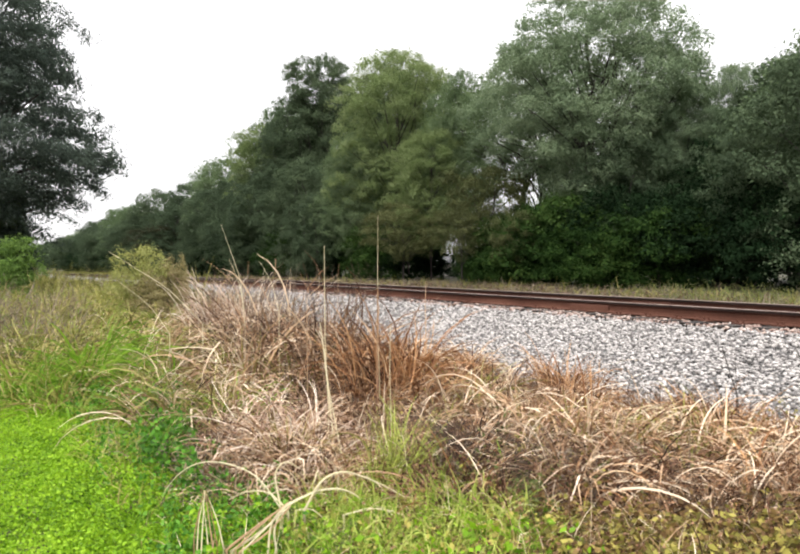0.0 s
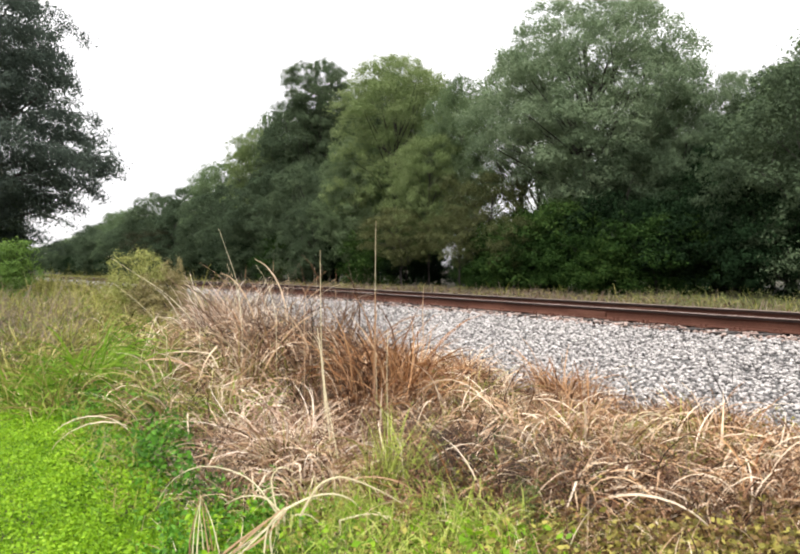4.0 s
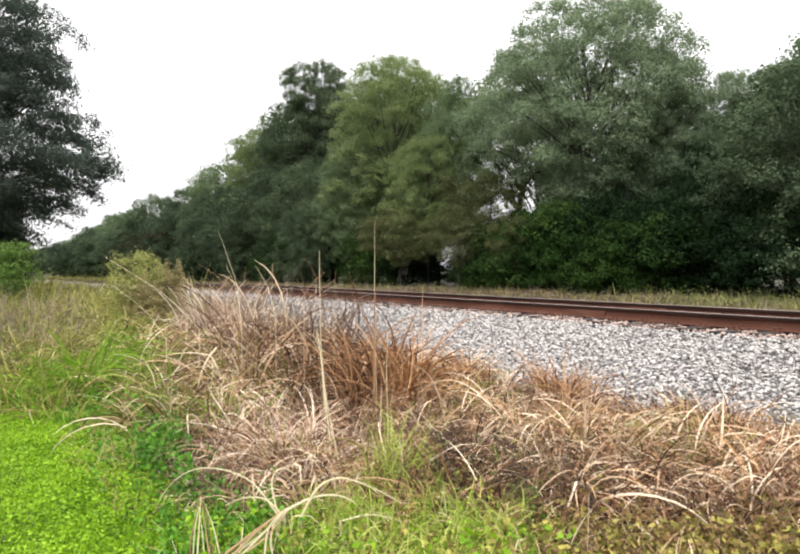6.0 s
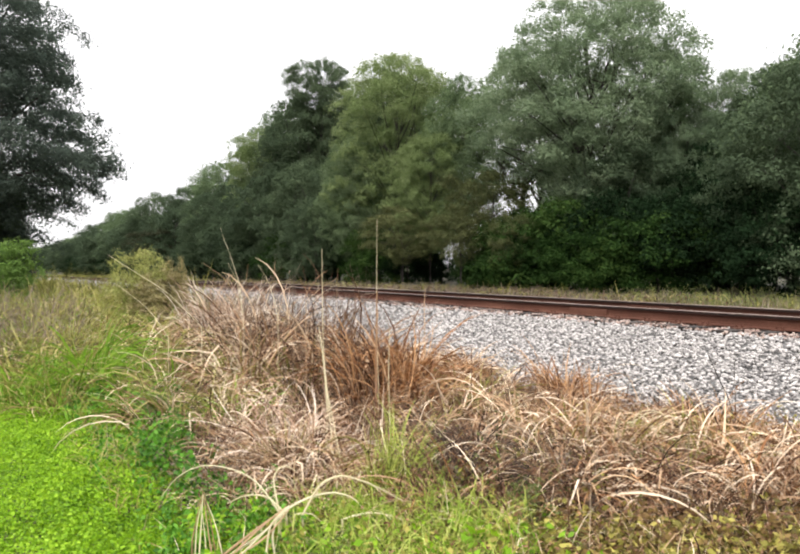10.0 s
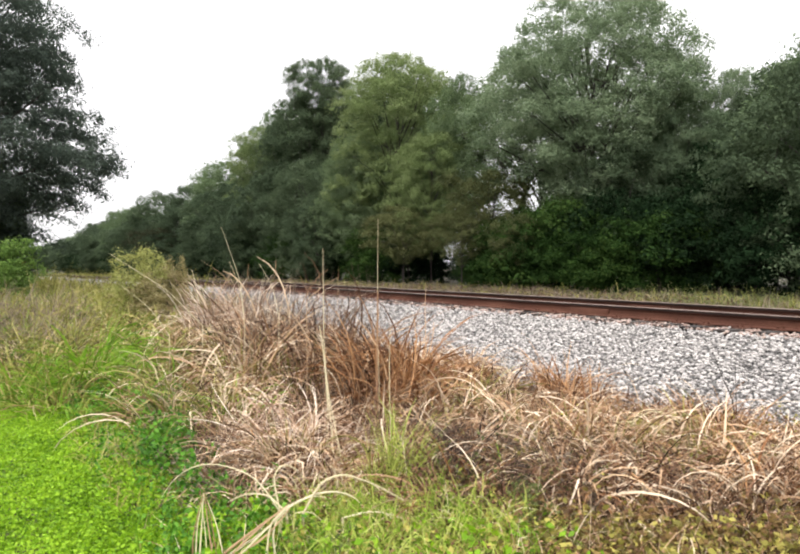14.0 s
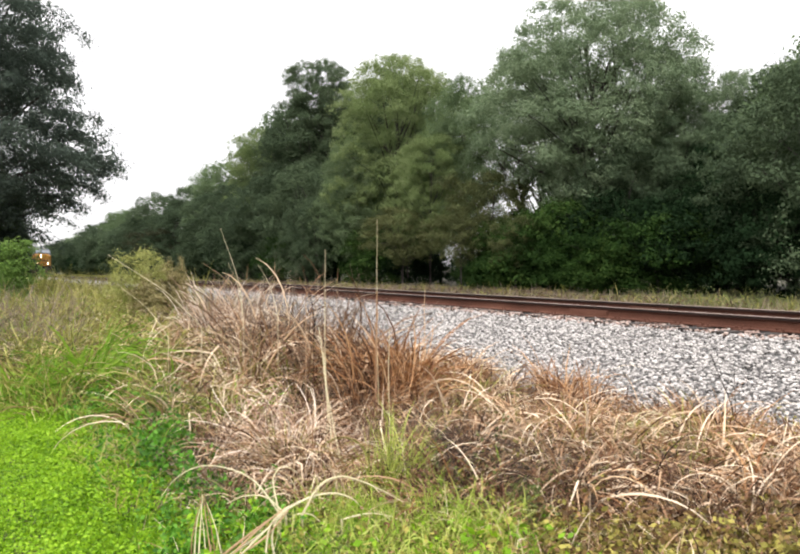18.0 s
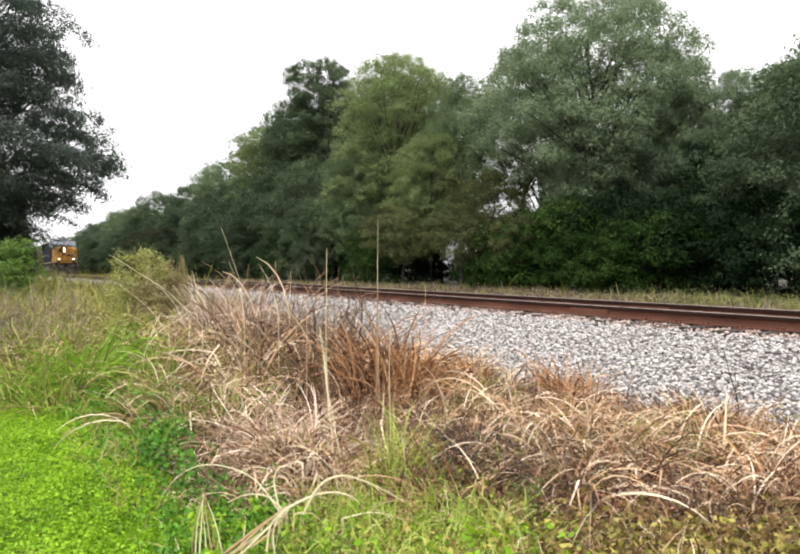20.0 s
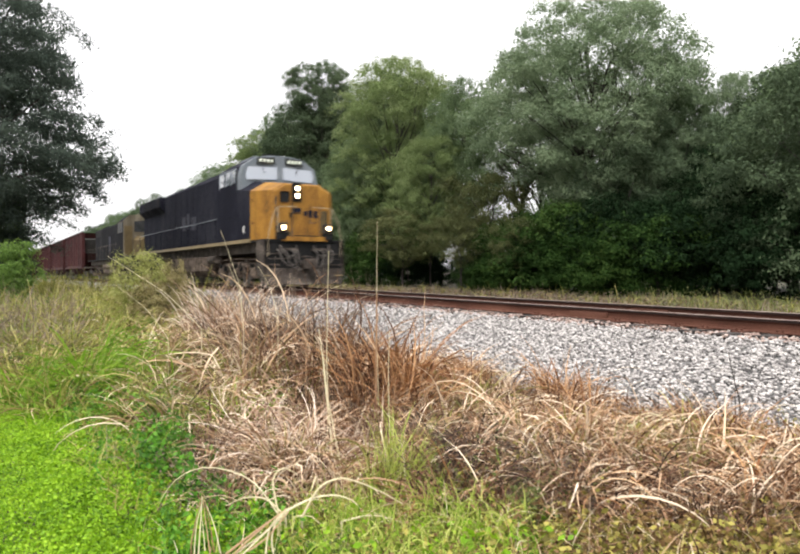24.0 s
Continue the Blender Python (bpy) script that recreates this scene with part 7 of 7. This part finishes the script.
def build_second_loco():
    """The older engine coupled behind: low short nose, narrow hood, tan cab front."""
    loco = tagged(new("locomotive"), "grimy black older diesel locomotive with tan cab front, coupled second", "locomotive", "locomotives")
    part("underframe", Shape().box(-20.6, -0.2, -1.25, 1.25, 1.2, 1.56, 0.02), GRIME, loco)
    part("walkway", Shape().box(-20.9, 0.0, -1.5, 1.5, 1.56, 1.64, 0.01), BLACK, loco)
    nose = Shape().loft([[(x, -w, 1.64), (x, w, 1.64), (x, w, top - 0.25), (x, w - 0.25, top), (x, -w + 0.25, top), (x, -w, top - 0.25)] for x, w, top in ((-3.0, 0.86, 3.05), (-1.35, 0.84, 2.95), (-1.05, 0.78, 2.86))])
    part("short_nose", nose, MUSTARD, loco, "dull yellow low short nose")
    def roof(x, low):
        return [(x, -1.5, low), (x, 1.5, low), (x, 1.5, 4.05), (x, 1.1, 4.42), (x, 0.0, 4.56), (x, -1.1, 4.42), (x, -1.5, 4.05)]
    part("cab", Shape().loft([roof(-5.4, 1.64), roof(-3.01, 1.64)]), SOOT, loco, "sooty black cab")
    part("cab_front", Shape().loft([roof(-3.01, 1.66), roof(-2.92, 1.66)]), TAN, loco, "pale tan cab front, streaked with dirt")
    for sgn in (-1, 1):
        pane = Shape().prism([(sgn * 0.12, 3.32), (sgn * 0.80, 3.32), (sgn * 0.80, 4.02), (sgn * 0.12, 4.10)], "x", -2.925, -2.90)
        part("windshield", pane, DIM_GLASS, loco)
        part("front_door", Shape().box(-2.93, -2.90, sgn * 1.18 - 0.24, sgn * 1.18 + 0.24, 1.8, 3.7, 0.01), MUSTARD, loco)
        for x0 in (-4.0, -4.95):
            window = part("side_window", Shape().box(x0, x0 + 0.75, sgn * 1.5 - 0.012, sgn * 1.5 + 0.012, 3.30, 3.95, 0.008), DIM_GLASS, loco)
            part("window_frame", Shape().box(x0 - 0.05, x0 + 0.80, sgn * 1.505 - 0.016, sgn * 1.505 + 0.016, 3.95, 4.0).box(x0 - 0.05, x0, sgn * 1.505 - 0.016, sgn * 1.505 + 0.016, 3.26, 3.95), TAN, window)
        for k in range(13):
            x0 = -19.9 + k * 1.08
            door = part("hood_door", Shape().box(x0, x0 + 1.0, sgn * 0.965 - 0.015, sgn * 0.965 + 0.015, 1.85, 3.55, 0.01), SOOT, loco)
            part("latch", Shape().box(x0 + 0.86, x0 + 0.91, sgn * 0.985 - 0.02, sgn * 0.985 + 0.02, 2.6, 2.75), GRIME, door)
        part("air_intake", Shape().box(-7.9, -6.2, sgn * 0.97 - 0.02, sgn * 0.97 + 0.02, 3.6, 4.1, 0.01), ROOF_GREY, loco, "grey intake grille behind the cab")
        part("radiator_grille", Shape().box(-19.6, -16.4, sgn * 0.97 - 0.02, sgn * 0.97 + 0.02, 3.62, 4.12, 0.01), BLACK, loco)
        part("pale_patch", Shape().box(-12.6, -11.7, sgn * 0.985 - 0.004, sgn * 0.985 + 0.004, 2.2, 3.4), FADED, loco, "faded grey patch on the hood")
        rail = part("handrail", Shape().tube([(-20.6, sgn * 1.45, 2.6), (-12.0, sgn * 1.45, 2.62), (-5.5, sgn * 1.45, 2.62)], 0.018, 6), GRIME, loco)
        for k in range(10):
            x = -20.6 + k * 1.65
            part("stanchion", Shape().tube([(x, sgn * 1.45, 1.64), (x, sgn * 1.45, 2.6)], 0.018, 5), GRIME, rail)
        steps = part("step_well", Shape().prism([(-0.05, 0.42), (-0.05, 1.6), (-0.7, 1.6), (-0.6, 0.42)], "y", sgn * 1.45 - 0.02, sgn * 1.45 + 0.02, 0.008), GRIME, loco)
        for z in (0.45, 0.82, 1.2):
            part("tread", Shape().box(-0.6, -0.05, sgn * 1.2 - 0.25, sgn * 1.2 + 0.25, z - 0.02, z + 0.02, 0.006), GRIME, steps)
        part("air_tank", Shape().tube([(-13.2, sgn * 1.2, 1.05), (-8.4, sgn * 1.2, 1.05)], 0.19, 12), DUST, loco)
    part("long_hood", Shape().prism([(-0.95, 1.64), (0.95, 1.64), (0.95, 4.15), (0.7, 4.30), (-0.7, 4.30), (-0.95, 4.15)], "x", -20.2, -5.41, 0.02), SOOT, loco, "sooty black long hood")
    for x in (-19.0, -17.6, -16.2, -10.6, -9.3):
        part("roof_fan", Shape().disc((x, 0, 4.36), "z", 0.58, 0.14, 20), BLACK, loco)
    part("exhaust_stack", Shape().box(-13.4, -12.6, -0.3, 0.3, 4.29, 4.55, 0.03), BLACK, loco)
    part("horn", Shape().tube([(-3.9, 0.3, 4.62), (-3.4, 0.3, 4.64)], 0.04, 8, 0.1), BLACK, loco)
    part("pilot", Shape().box(-0.2, -0.05, -1.42, 1.42, 0.45, 1.56, 0.02), BLACK, loco)
    part("fuel_tank", Shape().prism([(-1.3, 0.6), (-1.0, 0.35), (1.0, 0.35), (1.3, 0.6), (1.3, 1.0), (-1.3, 1.0)], "x", -13.6, -7.6, 0.03), DUST, loco, "grimy grey fuel tank")
    part("coupler", Shape().box(-0.06, 0.85, -0.13, 0.13, 0.72, 0.98, 0.03), GRIME, loco)
    part("rear_coupler", Shape().box(-22.0, -20.5, -0.13, 0.13, 0.72, 0.98, 0.03), GRIME, loco)
    loco_bogie(loco, -4.0)
    loco_bogie(loco, -17.0)
    return loco


def build_hopper():
    car = tagged(new("hopper_car"), "oxide-red open hopper wagon with ribbed steel sides", "hopper wagon", "hopper wagons of the train")
    L0, L1 = -15.6, -0.9
    for y in (-1.56, 1.56):
        side = part("side_wall", Shape().prism([(L0, 1.35), (L0, 4.25), (L1, 4.25), (L1, 1.35), (L1 - 2.4, 1.05), (L0 + 2.4, 1.05)], "y", y - 0.02, y + 0.02, 0.008), HOPPER_RED, car)
        for k in range(11):
            x = L0 + 0.1 + k * (L1 - L0 - 0.2) / 10
            part("rib", Shape().box(x - 0.07, x + 0.07, y - 0.09, y + 0.09, 1.3, 4.22, 0.01), HOPPER_RED, side)
        part("top_rail", Shape().box(L0 - 0.05, L1 + 0.05, y - 0.09, y + 0.09, 4.22, 4.36, 0.01), HOPPER_RED, car)
        part("side_sill", Shape().box(L0, L1, y - 0.08, y + 0.08, 1.02, 1.18, 0.01), HOPPER_RED, car)
        part("ladder", Shape().tube([(L1 + 0.1, y, 1.1), (L1 + 0.1, y, 4.3)], 0.02, 5).tube([(L1 + 0.5, y, 1.1), (L1 + 0.5, y, 2.4)], 0.02, 5), HOPPER_RED, car)
    for x, s in ((L1, -1), (L0, 1)):
        part("end_slope", Shape().prism([(x, 4.25), (x + s * 0.06, 4.25), (x + s * 2.2, 1.5), (x + s * 2.1, 1.45)], "y", -1.54, 1.54), HOPPER_RED, car)
        part("end_post", Shape().box(x - 0.06, x + 0.06, -1.5, -1.38, 1.2, 4.25).box(x - 0.06, x + 0.06, 1.38, 1.5, 1.2, 4.25), HOPPER_RED, car)
        part("platform", Shape().box(min(x, x - s * 0.9), max(x, x - s * 0.9), -1.45, 1.45, 1.0, 1.15, 0.01), GRIME, car)
        part("coupler", Shape().box(min(x - s * 0.8, x - s * 1.25), max(x - s * 0.8, x - s * 1.25), -0.13, 0.13, 0.75, 1.0, 0.02), GRIME, car)
    part("load", Shape().prism([(L0 + 0.1, 3.75), (L0 + 2, 4.1), (L0 + 4.5, 3.9), (L0 + 7.5, 4.18), (L0 + 11, 3.9), (L1 - 1.5, 4.1), (L1 - 0.1, 3.7), (L1 - 2.2, 1.6), (L0 + 2.2, 1.6)], "y", -1.52, 1.52), BALLAST_BASE, car, "grey stone load")
    for k in range(4):
        x = -12.3 + k * 2.7
        part("discharge_chute", Shape().loft([[(x - 1.2, -1.2, 1.1), (x + 1.2, -1.2, 1.1), (x + 1.2, 1.2, 1.1), (x - 1.2, 1.2, 1.1)], [(x - 0.4, -1.0, 0.45), (x + 0.4, -1.0, 0.45), (x + 0.4, 1.0, 0.45), (x - 0.4, 1.0, 0.45)]]), HOPPER_RED, car)
    for c in (-2.7, -14.3):
        sh = Shape()
        for y in (-1.0, 1.0):
            sh.prism([(c - 1.2, 0.38), (c - 1.15, 0.58), (c - 0.45, 0.82), (c + 0.45, 0.82), (c + 1.15, 0.58), (c + 1.2, 0.38), (c + 0.5, 0.28), (c - 0.5, 0.28)], "y", y - 0.09, y + 0.09, 0.015)
        sh.box(c - 0.2, c + 0.2, -1.0, 1.0, 0.5, 0.85, 0.02)
        bogie = part("bogie", sh, GRIME, car, "two-axle cast steel bogie")
        wheelset(bogie, c - 0.88, 0.46)
        wheelset(bogie, c + 0.88, 0.46)
    return car


LEAD = build_loco()
SECOND = build_second_loco()
HOPPERS = [build_hopper()]
hopper_wheels = [w for w in WHEELS if w[0].parent.parent == HOPPERS[0]]
for k in range(5):
    twin = copy_thing(HOPPERS[0], pose(0, 0, 0))
    HOPPERS.append(twin)
    for bogie in twin.children:
        for w in bogie.children:
            if w.name.startswith("wheelset"):
                WHEELS.append((w, w.location.x, 0.46))

# where the leading nose is along the railway: seconds, metres
RUN = [(0.0, -503.2), (13.13, -239.9), (18.0, -142.3), (20.5, -94.6), (21.5, -75.1), (22.5, -55.1), (23.5, -34.5), (24.0, -24.1)]


def motions():
    cars = [(LEAD, 0.0), (SECOND, -24.2)] + [(h, -47.3 - 16.7 * k) for k, h in enumerate(HOPPERS)]
    for car, back_by in cars:
        rows = []
        for t, s in RUN:
            high, low = float(dip(s + back_by)), float(dip(s + back_by - 20.0))
            rows.append((t, TRACK @ pose(s + back_by, TRACK_D, RAIL_TOP + 0.004 + high, 0, -math.degrees(math.atan2(high - low, 20.0)), 0)))
        walk(car, rows)
    # stalks stirred by the wind and the coming train: seconds, degrees of lean to the right
    for name, sway in (("tall", ((0, 0.5), (5, 0), (7, 0), (10, 0.1), (14, 0.15), (17, 0.8), (21, 1.3), (24, 1.9))),
                       ("sway", ((0, 9), (5, 0), (7, 0), (10, 1), (14, 3.5), (17, 2.5), (19.5, 7), (21, 15), (22.5, 15.5), (24, 13.5)))):
        ob = STALKS[name]
        root = ob.location.copy()
        walk(ob, [(t, pose(*root, 0, a, 0)) for t, a in sway])
    times = [k / 30 for k in range(0, 721)]
    ts, ss = [t for t, _ in RUN], [s for _, s in RUN]
    for ob, x, radius in WHEELS:
        walk(ob, [(t, pose(x, 0, radius, 0, math.degrees(float(np.interp(t, ts, ss)) / radius) % 360, 0)) for t in times])


build_stones()
motions()
